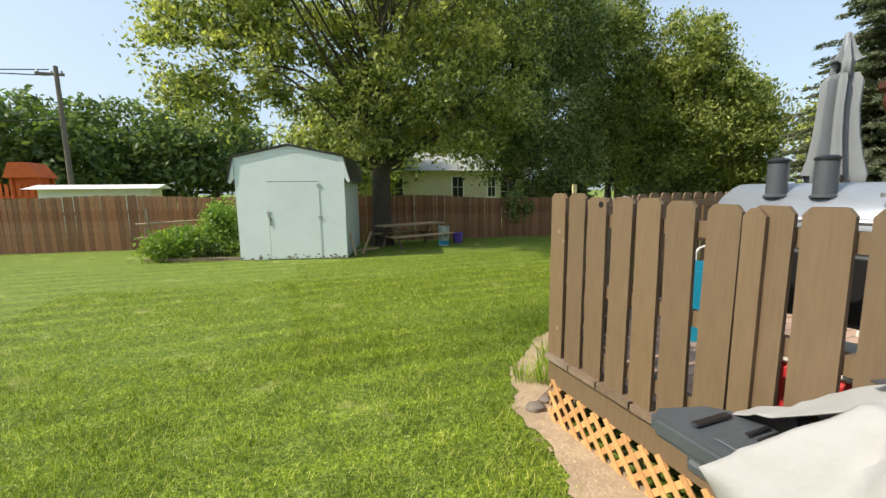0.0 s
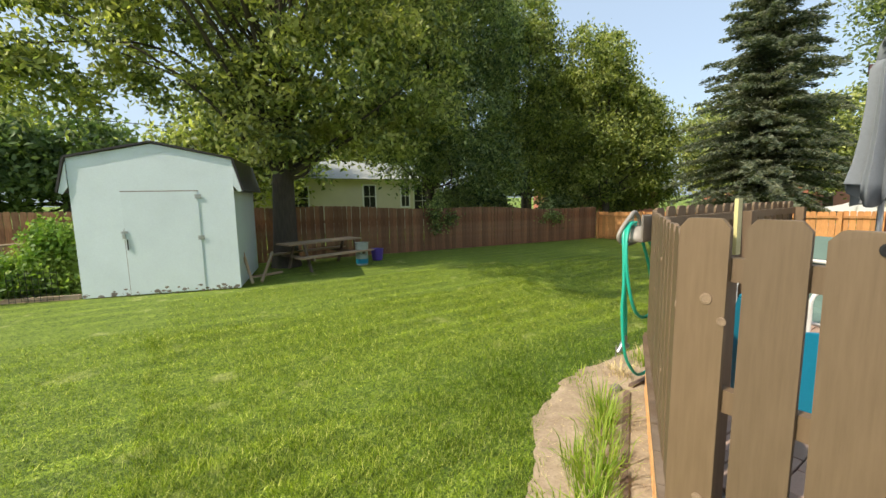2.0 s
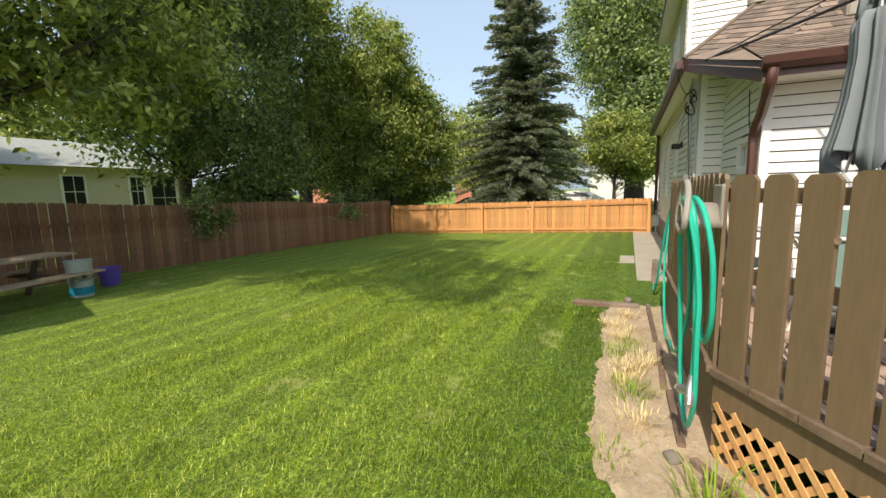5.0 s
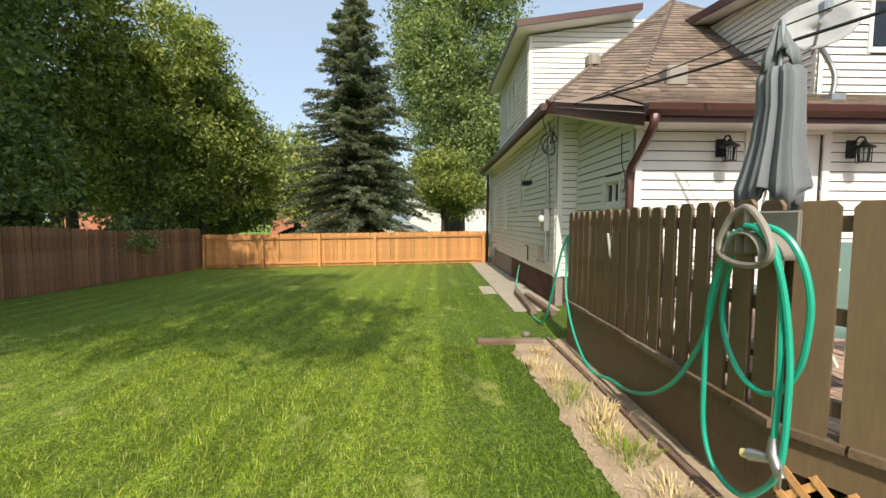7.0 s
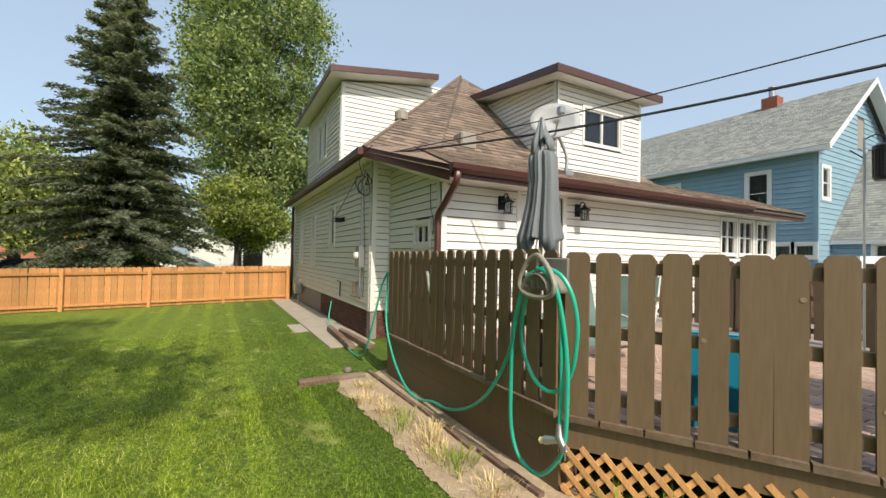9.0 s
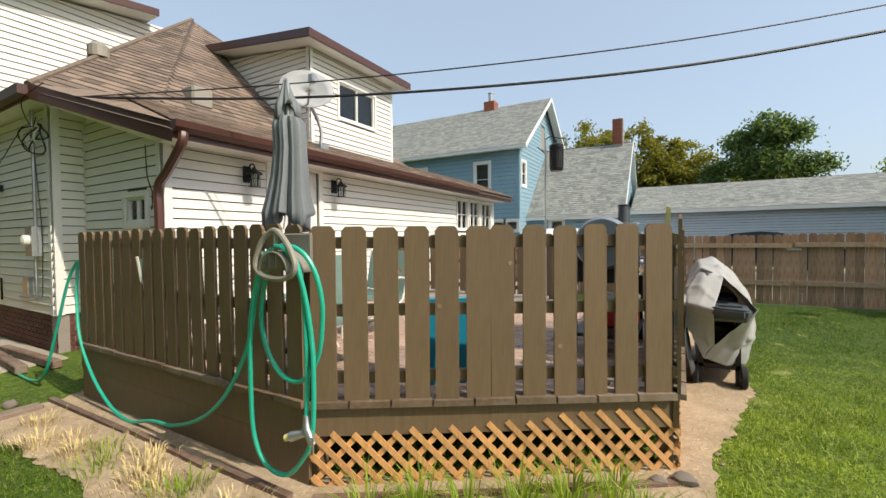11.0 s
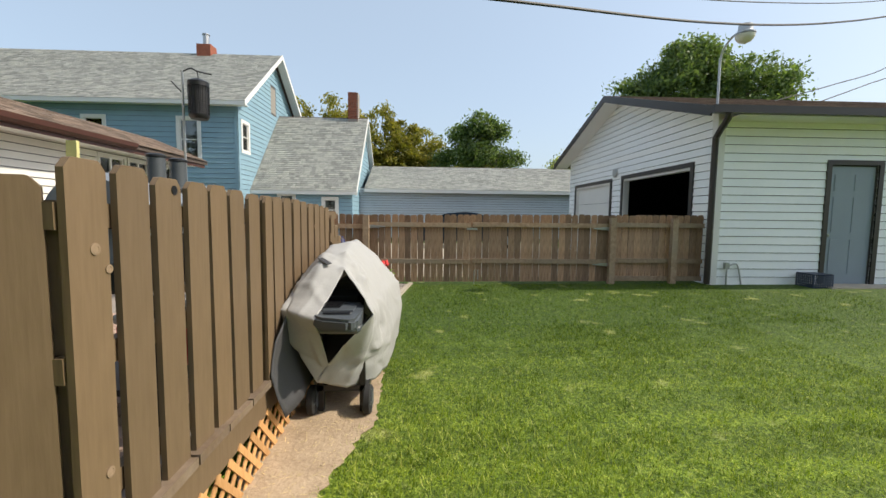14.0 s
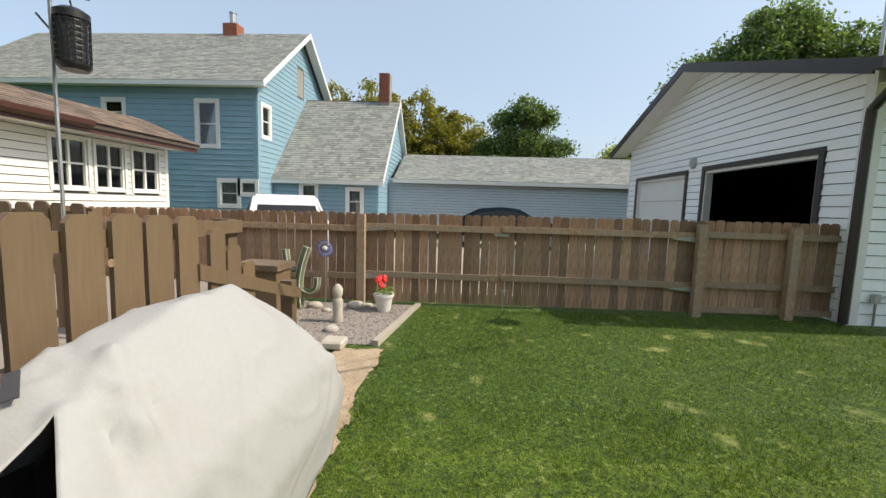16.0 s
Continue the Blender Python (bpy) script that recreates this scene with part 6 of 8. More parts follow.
    part("barrel", tube(bm_(), [(cx - 0.03, y0 + 0.10, 0.29), (cx + 0.06, y0 + 0.13, 0.26)], [0.02, 0.028], 12), M_METAL, n, smooth=True)
    part("tip", tube(bm_(), [(cx + 0.06, y0 + 0.13, 0.26), (cx + 0.09, y0 + 0.14, 0.25)], 0.02, 12), M_YELLOW, n, "yellow nozzle tip")
    part("lever", box(bm_(), (cx - 0.105, y0 + 0.115, 0.20), (cx - 0.093, y0 + 0.125, 0.30), bevel=0.003), M_METAL, n)
    cx = 3.555
    g = thing("hose_hanger", (cx + 0.05, y0, 1.2), "worn taupe plastic hose hanger screwed to the palings", "hose hanger")
    ring = spline([(3.60, 3.61, 1.39), (3.665, 3.62, 1.34), (3.715, 3.63, 1.22), (3.68, 3.63, 1.155), (3.56, 3.63, 1.13), (3.44, 3.63, 1.145), (3.395, 3.63, 1.20), (3.43, 3.62, 1.27), (3.50, 3.61, 1.345), (3.56, 3.61, 1.39), (3.60, 3.61, 1.39)], 6)
    part("face_ring", tube(bm_(), ring, 0.016, 8, False), M_HANGER, g, smooth=True)
    bm = bm_()
    arc = [(cx + 0.01 + 0.12 * math.cos(a), 1.16 + 0.12 * math.sin(a)) for a in [math.pi * k / 12 for k in range(13)]]
    for (x0, z0), (x1, z1) in zip(arc, arc[1:]):
        bm.faces.new([bm.verts.new(p) for p in ((x0, y0 + 0.0, z0), (x1, y0 + 0.0, z1), (x1, y0 + 0.18, z1), (x0, y0 + 0.18, z0))])
    bmesh.ops.remove_doubles(bm, verts=bm.verts, dist=0.0005)
    o = part("saddle", bm, M_HANGER, g, smooth=True)
    o.modifiers.new("thick", "SOLIDIFY").thickness = 0.008
    part("back_plate", box(bm_(), (cx - 0.11, y0 - 0.004, 1.16), (cx + 0.13, y0 + 0.012, 1.38), bevel=0.01), M_HANGER, g)
    for dx in (-0.06, 0.0, 0.06):
        part("web", box(bm_(), (cx + 0.05 + dx - 0.004, y0, 1.185), (cx + 0.05 + dx + 0.004, y0 + 0.17, 1.20 + 0.08)), M_HANGER, g)
    part("brace", box(bm_(), (cx + 0.003, y0 + 0.145, 1.27), (cx + 0.013, y0 + 0.165, 1.385)), M_HANGER, g)


build_hose()


# ---- by the house ----
def lantern(x, y, z):
    l = thing("wall_lantern", (x, y, z), "dark bronze wall lantern with clear glass by the door", "wall lamp", "lanterns by the house door")
    part("back_plate", box(bm_(), (x - 0.03, y - 0.06, z - 0.10), (x - 0.0, y + 0.06, z + 0.12), bevel=0.006), M_DARKMETAL, l)
    part("arm", tube(bm_(), spline([(x - 0.03, y, z + 0.06), (x - 0.10, y, z + 0.14), (x - 0.17, y, z + 0.12), (x - 0.17, y, z + 0.06)], 4), 0.010, 8), M_DARKMETAL, l)
    part("hood", lathe(bm_(), ((0.11, 0), (0.10, 0.02), (0.04, 0.05), (0.02, 0.09)), (x - 0.17, y, z), 18), M_DARKMETAL, l, smooth=True)
    g = part("glass", lathe(bm_(), ((0.055, 0), (0.062, 0.15)), (x - 0.17, y, z - 0.155), 16), M_GLASS, l, smooth=True)
    for k in range(4):
        a = k * math.pi / 2 + 0.78
        part("cage_bar", tube(bm_(), [(x - 0.17 + 0.07 * math.cos(a), y + 0.07 * math.sin(a), z - 0.16), (x - 0.17 + 0.07 * math.cos(a), y + 0.07 * math.sin(a), z)], 0.005, 6), M_DARKMETAL, l)
    part("foot", lathe(bm_(), ((0.075, 0), (0.08, 0.012), (0.03, 0.02)), (x - 0.17, y, z - 0.175), 16), M_DARKMETAL, l)


lantern(6.832, 1.50, 2.23)
lantern(6.832, -0.15, 2.23)


def house_details():
    patch("concrete_path", [(8.45, 3.72), (17.0, 3.72), (17.0, 2.95), (8.45, 2.95)], M_CONC, 0.02, "pale concrete walk along the house", "path", thick=0.08)
    patch("concrete_pad", [(10.2, 4.02), (11.2, 4.02), (11.2, 3.735), (10.2, 3.735)], M_CONC, 0.014, "small concrete pad beside the walk", "path", thick=0.06)
    for k, (x0, x1, y, r) in enumerate(((8.1, 10.0, 3.42, 0.055), (8.0, 9.6, 3.22, 0.05))):
        z = ground_z(9, 3.3) + 0.02
        bm = box(bm_(), (x0, y - r, z), (x1, y + r, z + 0.10), bevel=0.012)
        bmesh.ops.rotate(bm, verts=bm.verts, cent=((x0 + x1) / 2, y, z), matrix=Matrix.Rotation(radians(-3 + 5 * k), 3, "Z"))
        solo("old_beam", bm, M_TIMBER, "weathered wooden beam lying on the walk", "beam", "beams by the house")
    z = ground_z(6.4, 4.3)
    bm = box(bm_(), (6.58, 3.72, z - 0.02), (6.70, 4.52, z + 0.06), bevel=0.012)
    solo("edging_beam", bm, M_TIMBER, "reddish weathered edging timber at the end of the soil strip", "beam")
    for a, b in (((6.75, 3.62), (5.35, 3.60)), ((5.3, 3.58), (4.3, 3.60)), ((4.25, 3.57), (3.55, 3.56)), ((3.42, 3.52), (2.5, 2.95)), ((2.45, 2.92), (1.66, 2.42))):
        s = Side(a, b, ground_z(*a))
        bm = s.box(bm_(), 0, s.length, -0.05, 0.045, -0.02, 0.025)
        solo("edging_board", bm, M_TIMBER, "grey weathered edging board at the foot of the deck", "edging", "edging boards of the deck")
    for x, y, r in ((6.95, 3.85, 0.06), (1.62, 2.38, 0.06), (1.75, 2.45, 0.045), (3.42, 3.62, 0.05)):
        rock(x, y, r, "rounded grey-brown stone at the deck's edge", M_STONED)
    s = Side((HX1, HY), (HX0, HY))
    e = thing("electric_meter", s.at(HX1 - 9.3, 1.2), "grey electric meter box with conduit on the white wall", "meter")
    u = HX1 - 9.31
    part("meter_box", s.box(bm_(), u - 0.12, u + 0.12, 1.15, 1.55, 0.02, 0.13), M_METAL, e)
    part("meter_glass", lathe(bm_(), ((0.075, 0), (0.075, 0.06), (0.05, 0.08)), s.at(u, 1.36, 0.13), 18, Matrix.Rotation(radians(-90), 3, "X")), M_POT, e, smooth=True)
    part("conduit", tube(bm_(), [s.at(u + 0.06, 1.55, 0.07), s.at(u + 0.06, 3.12, 0.07)], 0.022, 8), M_METAL, e)
    part("conduit", tube(bm_(), spline([s.at(u + 0.02, 1.15, 0.07), s.at(u + 0.02, 0.62, 0.07), s.at(u - 0.1, 0.55, 0.07), s.at(u - 0.6, 0.55, 0.07)], 4), 0.02, 8), M_METAL, e)
    part("junction_box", s.box(bm_(), u - 0.42, u - 0.24, 0.60, 0.85, 0.02, 0.09), M_METAL, e)
    part("vent_pipe", tube(bm_(), [s.at(u - 1.5, 0.45, 0.05), s.at(u - 1.5, 0.78, 0.05), s.at(u - 1.5, 0.80, 0.12)], 0.015, 6), M_DARKMETAL, e)
    f = thing("flood_light", s.at(HX1 - 10.73, 2.2), "small black flood light on the white wall", "wall lamp")
    part("base", s.box(bm_(), HX1 - 10.79, HX1 - 10.67, 2.12, 2.22, 0.02, 0.06), M_DARKMETAL, f)
    part("head", box(bm_(), (10.66, HY + 0.06, 2.10), (10.80, HY + 0.22, 2.20), bevel=0.015), M_DARKMETAL, f)
    gm = thing("gas_meter", (15.7, 3.1, ground_z(15.7, 3.1)), "grey gas meter on pipes by the foundation", "meter")
    part("meter_body", box(bm_(), (15.55, 2.97, 0.10), (15.85, 3.19, 0.46), bevel=0.03), M_METAL, gm)
    part("riser", tube(bm_(), [(15.6, 3.08, -0.25), (15.6, 3.08, 0.11)], 0.02, 8), M_METAL, gm)
    part("riser", tube(bm_(), [(15.8, 3.08, 0.46), (15.8, 3.08, 0.60), (15.8, 2.94, 0.60)], 0.02, 8), M_METAL, gm)
    # cable coil and drop wires at the corner
    c = thing("cable_loop", (9.1, 3.05, 2.7), "loose loops of black and white cable at the house corner", "cable")
    for k, (r, m, dz) in enumerate(((0.22, M_CABLE, 0), (0.17, M_POT, 0.03), (0.25, M_CABLE, -0.03), (0.13, M_CABLE, 0.05))):
        pts = [(9.22 - 0.12 * k + r * 1.3 * math.cos(a), 3.03 + 0.05 * math.sin(a * 2 + k), 2.72 + dz + r * 0.75 * math.sin(a)) for a in [2 * math.pi * q / 24 for q in range(25)]]
        part("loop", tube(bm_(), pts, 0.009 if k != 1 else 0.013, 6, False), m, c)
    for pts in ([(9.0, 3.02, 2.98), (8.8, 3.12, 2.80), (8.6, 3.26, 3.05), (8.1, 3.20, 3.20)], [(9.05, 3.02, 2.85), (8.95, 3.06, 2.5), (9.0, 3.0, 1.5), (9.05, 3.0, 0.6)], [(7.0, 2.66, 2.45), (7.02, 2.64, 2.1), (6.96, 2.62, 1.9), (6.98, 2.62, 1.7)], [(9.6, 2.99, 2.95), (11.2, 2.97, 2.35), (11.8, 2.97, 2.2)]):
        part("wire", tube(bm_(), spline(pts, 6), 0.006, 6), M_CABLE, c)
    d = thing("satellite_dish", (7.3, 0.2, 3.0), "weathered grey satellite dish on a bent arm at the roof's edge", "satellite dish")
    ctr = Vector((6.95, 0.30, 3.74))
    q = Vector((-0.75, 0.62, 0.35)).to_track_quat("Z", "Y").to_matrix()
    bm = bm_()
    rings = []
    for r, h in ((0.02, 0.0), (0.15, 0.012), (0.28, 0.05), (0.38, 0.09)):
        rings.append([bm.verts.new(ctr + q @ Vector((r * 1.12 * math.cos(a), r * 0.95 * math.sin(a), h))) for a in [2 * math.pi * k / 28 for k in range(28)]])
    for a, b in zip(rings, rings[1:]):
        for k in range(28):
            bm.faces.new((a[k], a[(k + 1) % 28], b[(k + 1) % 28], b[k]))
    o = part("reflector", bm, M_DISH, d, smooth=True)
    o.modifiers.new("thick", "SOLIDIFY").thickness = 0.01
    part("mast", tube(bm_(), spline([(6.95, 0.02, 2.9), (6.95, 0.0, 3.2), (7.0, 0.12, 3.5), (7.02, 0.25, 3.68)], 5), 0.03, 8), M_METAL, d, smooth=True)
    part("feed_arm", tube(bm_(), [ctr + Vector((0, 0, -0.3)), ctr + Vector((-0.40, 0.30, -0.10)), ctr + Vector((-0.42, 0.28, 0.05))], 0.018, 8), M_METAL, d)
    part("feed", box(bm_(), (6.46, 0.52, 3.72), (6.58, 0.62, 3.86), bevel=0.02), M_METAL, d)
    part("bracket", box(bm_(), (6.86, -0.08, 2.86), (7.04, 0.10, 2.94)), M_METAL, d)


def rock(x, y, r, label, material, flat=0.7, z=None):
    bm = bm_()
    bmesh.ops.create_icosphere(bm, subdivisions=2, radius=r)
    for v in bm.verts:
        n = noise.noise(v.co * (2.5 / r) * 0.4 + Vector((x, y, 0)))
        v.co *= 1 + 0.35 * n
        v.co.z *= flat
        v.co.x *= 1.2
    z = ground_z(x, y) if z is None else z
    bmesh.ops.translate(bm, verts=bm.verts, vec=(x, y, z + r * flat * 0.55))
    return solo("stone", bm, material, label, "stone", smooth=True)


house_details()


def garden_bed():
    patch("gravel_bed", [(1.28, -2.75), (1.06, -4.36), (2.6, -4.36), (3.4, -4.36), (3.4, -2.2), (1.75, -2.2), (1.75, -2.7)], M_MORTAR, 0.008, "grey gravel bed in the fence corner", "gravel")
    s = Side((1.27, -2.70), (1.03, -4.40), ground_z(1.2, -3.5))
    solo("wooden_edging", s.box(bm_(), 0, s.length, -0.04, 0.05, -0.03, 0.04), M_CONC, "pale edging timber of the gravel bed", "edging")
    rnd = random.Random(8)
    vs, fs = [], []
    for _ in range(5200):
        x, y = rnd.uniform(1.15, 3.3), rnd.uniform(-4.36, -2.3)
        if x < 1.30 - (y + 2.7) * -0.14 + 0.02 or (x < 1.78 and y > -2.72):
            continue
        r = rnd.uniform(0.007, 0.017)
        c = Vector((x, y, ground_z(x, y) + 0.010))
        k = len(vs)
        a = rnd.uniform(0, 6)
        for j in range(4):
            vs.append(c + Vector((r * math.cos(a + j * 1.57) * rnd.uniform(0.8, 1.4), r * math.sin(a + j * 1.57), 0)))
        vs.append(c + Vector((0, 0, r * rnd.uniform(0.6, 1.1))))
        fs += [(k, k + 1, k + 4), (k + 1, k + 2, k + 4), (k + 2, k + 3, k + 4), (k + 3, k, k + 4)]
    me = bpy.data.meshes.new("gravel")
    me.from_pydata([tuple(v) for v in vs], [], fs)
    me.materials.append(M_GRAVEL)
    tagged(new("gravel", me), "loose grey and brown gravel stones", "gravel", kind="stuff")
    g = lambda x, y: ground_z(x, y) + 0.01
    p = thing("flower_pot", (1.45, -4.02, g(1.45, -4.02)), "white plastic pot with a red geranium before the fence", "plant pot")
    part("pot", lathe(bm_(), ((0.085, 0), (0.125, 0.20), (0.14, 0.20), (0.14, 0.235), (0.12, 0.235), (0.11, 0.2)), (1.45, -4.02, g(1.45, -4.02)), 24), M_POT, p, smooth=True)
    flower = bm_()
    for k in range(7):
        bmesh.ops.create_icosphere(flower, subdivisions=2, radius=0.035, matrix=Matrix.Translation((1.47 + rnd.uniform(-0.07, 0.08), -4.0 + rnd.uniform(-0.05, 0.06), 0.40 + rnd.uniform(-0.03, 0.09))))
    for v in flower.verts:
        v.co += Vector((rnd.uniform(-1, 1), rnd.uniform(-1, 1), rnd.uniform(-1, 1))) * 0.010
    part("blossom", flower, M_FLOWER, p, "red blossoms")
    bl = bm_()
    for k in range(90):
        c = Vector((1.45 + rnd.gauss(0, 0.065), -4.02 + rnd.gauss(0, 0.06), 0.29 + rnd.uniform(-0.02, 0.07)))
        a = rnd.uniform(0, 6.28)
        u, w = Vector((math.cos(a), math.sin(a), rnd.uniform(-0.4, 0.4))) * 0.022, Vector((-math.sin(a), math.cos(a), rnd.uniform(-0.4, 0.4))) * 0.022
        bl.faces.new([bl.verts.new(c + q) for q in (-u, -w, u, w)])
    part("foliage", bl, M_VEG, p)
    c = thing("cactus_figure", (2.62, -4.0, g(2.6, -4)), "green and white striped cactus figure with curved arms", "garden figure")
    def ribbed(name, pts, r):
        part(name, tube(bm_(), spline(pts, 5), r, 10), M_CACTUS, c, smooth=True)
        for k in range(4):
            a = k * 1.57 + 0.5
            part("stripe", tube(bm_(), [Vector(q) + Vector((r * 0.98 * math.cos(a), r * 0.98 * math.sin(a), 0)) for q in spline(pts, 5)], 0.007, 5), M_POT, c)
    ribbed("stem", [(2.60, -4.0, 0.03), (2.62, -4.0, 0.35), (2.58, -4.0, 0.60), (2.52, -4.0, 0.80), (2.50, -4.0, 0.86)], 0.055)
    ribbed("arm", [(2.62, -4.0, 0.30), (2.48, -4.0, 0.24), (2.38, -4.0, 0.30), (2.36, -4.0, 0.45)], 0.045)
    ribbed("arm", [(2.64, -4.0, 0.55), (2.76, -4.0, 0.60), (2.80, -4.0, 0.82)], 0.045)
    w = thing("pinwheel", (2.33, -4.2, 0.0), "blue and white metal pinwheel on a thin pole", "garden ornament")
    part("pole", tube(bm_(), [(2.33, -4.24, 0.0), (2.33, -4.24, 0.82)], 0.008, 6), M_METAL, w)
    for ringr, n, ln, m in ((0.03, 12, 0.055, M_PINWHEEL), (0.075, 20, 0.055, M_PINWHEEL), (0.07, 20, 0.035, M_POT)):
        for k in range(n):
            a = 2 * math.pi * (k + (0.5 if m is M_POT else 0)) / n
            ca, sa = math.cos(a), math.sin(a)
            bm = bm_()
            prism(bm, [(2.33 + ca * ringr - sa * 0.004, -4.21, 0.83 + sa * ringr + ca * 0.004), (2.33 + ca * (ringr + ln * 0.6) - sa * 0.011, -4.21, 0.83 + sa * (ringr + ln * 0.6) + ca * 0.011), (2.33 + ca * (ringr + ln), -4.21, 0.83 + sa * (ringr + ln)), (2.33 + ca * (ringr + ln * 0.6) + sa * 0.011, -4.22, 0.83 + sa * (ringr + ln * 0.6) - ca * 0.011)], (0, 0.003, 0))
            part("vane", bm, m, w)
    part("hub", lathe(bm_(), ((0.035, 0), (0.03, 0.02), (0.01, 0.03)), (2.33, -4.205, 0.83), 16, Matrix.Rotation(radians(-90), 3, "X")), M_POT, w)
    lathe_z = ((0.055, 0), (0.065, 0.05), (0.05, 0.12), (0.06, 0.20), (0.065, 0.26), (0.045, 0.30), (0.06, 0.35), (0.062, 0.41), (0.03, 0.46), (0.01, 0.47))
    solo("garden_statue", lathe(bm_(), lathe_z, (1.90, -3.45, g(1.9, -3.5)), 16), M_STONE, "small grey stone garden statue on the gravel", "statue", smooth=True)
    for x, y, r in ((1.86, -3.10, 0.075), (1.86, -4.12, 0.10), (2.42, -4.05, 0.09), (1.72, -4.2, 0.06), (2.2, -3.9, 0.05), (2.75, -3.5, 0.07)):
        rock(x, y, r, "pale stone lying on the gravel bed", M_STONE)
    bm = box(bm_(), (1.55, -2.72, g(1.6, -2.6)), (1.78, -2.50, g(1.6, -2.6) + 0.09), bevel=0.02)
    solo("drain_block", bm, M_STONE, "low pale stone block by the path", "drain")
    # garage side: pipe, crate, disc vent, lamp
    s = Side((-4.65, -4.25), (-13.5, -4.25))
    pp = thing("wall_pipe", s.at(0.4, 0.1), "bent grey conduit by the garage corner", "pipe")
    part("pipe", tube(bm_(), spline([s.at(0.30, 0.05, 0.05), s.at(0.30, 0.40, 0.05), s.at(0.36, 0.45, 0.05), s.at(0.50, 0.45, 0.05), s.at(0.60, 0.05, 0.05)], 4), 0.014, 8), M_METAL, pp, smooth=True)
    part("pipe_box", s.box(bm_(), 0.24, 0.32, 0.38, 0.50, 0.03, 0.09), M_METAL, pp)
    cr = thing("milk_crate", (-6.45, -4.0, 0.03), "dark blue plastic milk crate upside down by the garage door", "crate")
    x0, y0, x1, y1, z0, z1 = -6.70, -4.20, -6.32, -3.84, 0.04, 0.33
    part("crate_top", box(bm_(), (x0, y0, z1 - 0.02), (x1, y1, z1)), M_CRATE, cr)
    for k in range(7):
        z = z0 + k * (z1 - z0 - 0.02) / 6
        for a, b in (((x0, y1 - 0.01), (x1, y1)), ((x1 - 0.01, y0), (x1, y1 - 0.011)), ((x0, y0), (x0 + 0.01, y1 - 0.011))):
            part("crate_slat", box(bm_(), (a[0], a[1], z), (b[0], b[1], z + 0.016)), M_CRATE, cr)
    for k in range(9):
        x = x0 + k * (x1 - x0 - 0.02) / 8
        part("crate_slat", box(bm_(), (x, y1 - 0.008, z0), (x + 0.02, y1 + 0.003, z1 - 0.02)), M_CRATE, cr)
        y = y0 + k * (y1 - y0 - 0.03) / 8
        part("crate_slat", box(bm_(), (x1 - 0.008, y, z0), (x1 + 0.003, y + 0.02, z1 - 0.02)), M_CRATE, cr)
    e = Side((-4.65, -12.1), (-4.65, -4.25))
    solo("disc_vent", lathe(bm_(), ((0.13, 0), (0.13, 0.03), (0.11, 0.05), (0.02, 0.055)), e.at(3.76, 2.58, 0.018), 22, Matrix.Rotation(radians(90), 3, "Y")), M_METAL, "round grey disc on the garage gable", "vent", smooth=True)
    y = thing("yard_light", (-4.40, -4.0, 3.2), "yard light on a bent arm above the garage eave", "street lamp")
    part("mast", tube(bm_(), [(-4.42, -4.0, 3.22), (-4.42, -4.0, 4.15)], 0.02, 8), M_METAL, y)
    part("arm", tube(bm_(), spline([(-4.42, -4.0, 4.05), (-4.42, -3.95, 4.25), (-4.46, -3.80, 4.42), (-4.50, -3.62, 4.46)], 4), 0.018, 8), M_METAL, y, smooth=True)
    part("head", lathe(bm_(), ((0.06, 0.12), (0.10, 0.10), (0.11, 0.0), (0.15, -0.03), (0.15, -0.05)), (-4.50, -3.55, 4.42), 20), M_METAL, y, smooth=True)
    part("lens", lathe(bm_(), ((0.02, -0.14), (0.10, -0.10), (0.14, -0.04), (0.14, 0.0)), (-4.50, -3.55, 4.36), 20), M_POT, y, "white refractor bowl", smooth=True)


garden_bed()


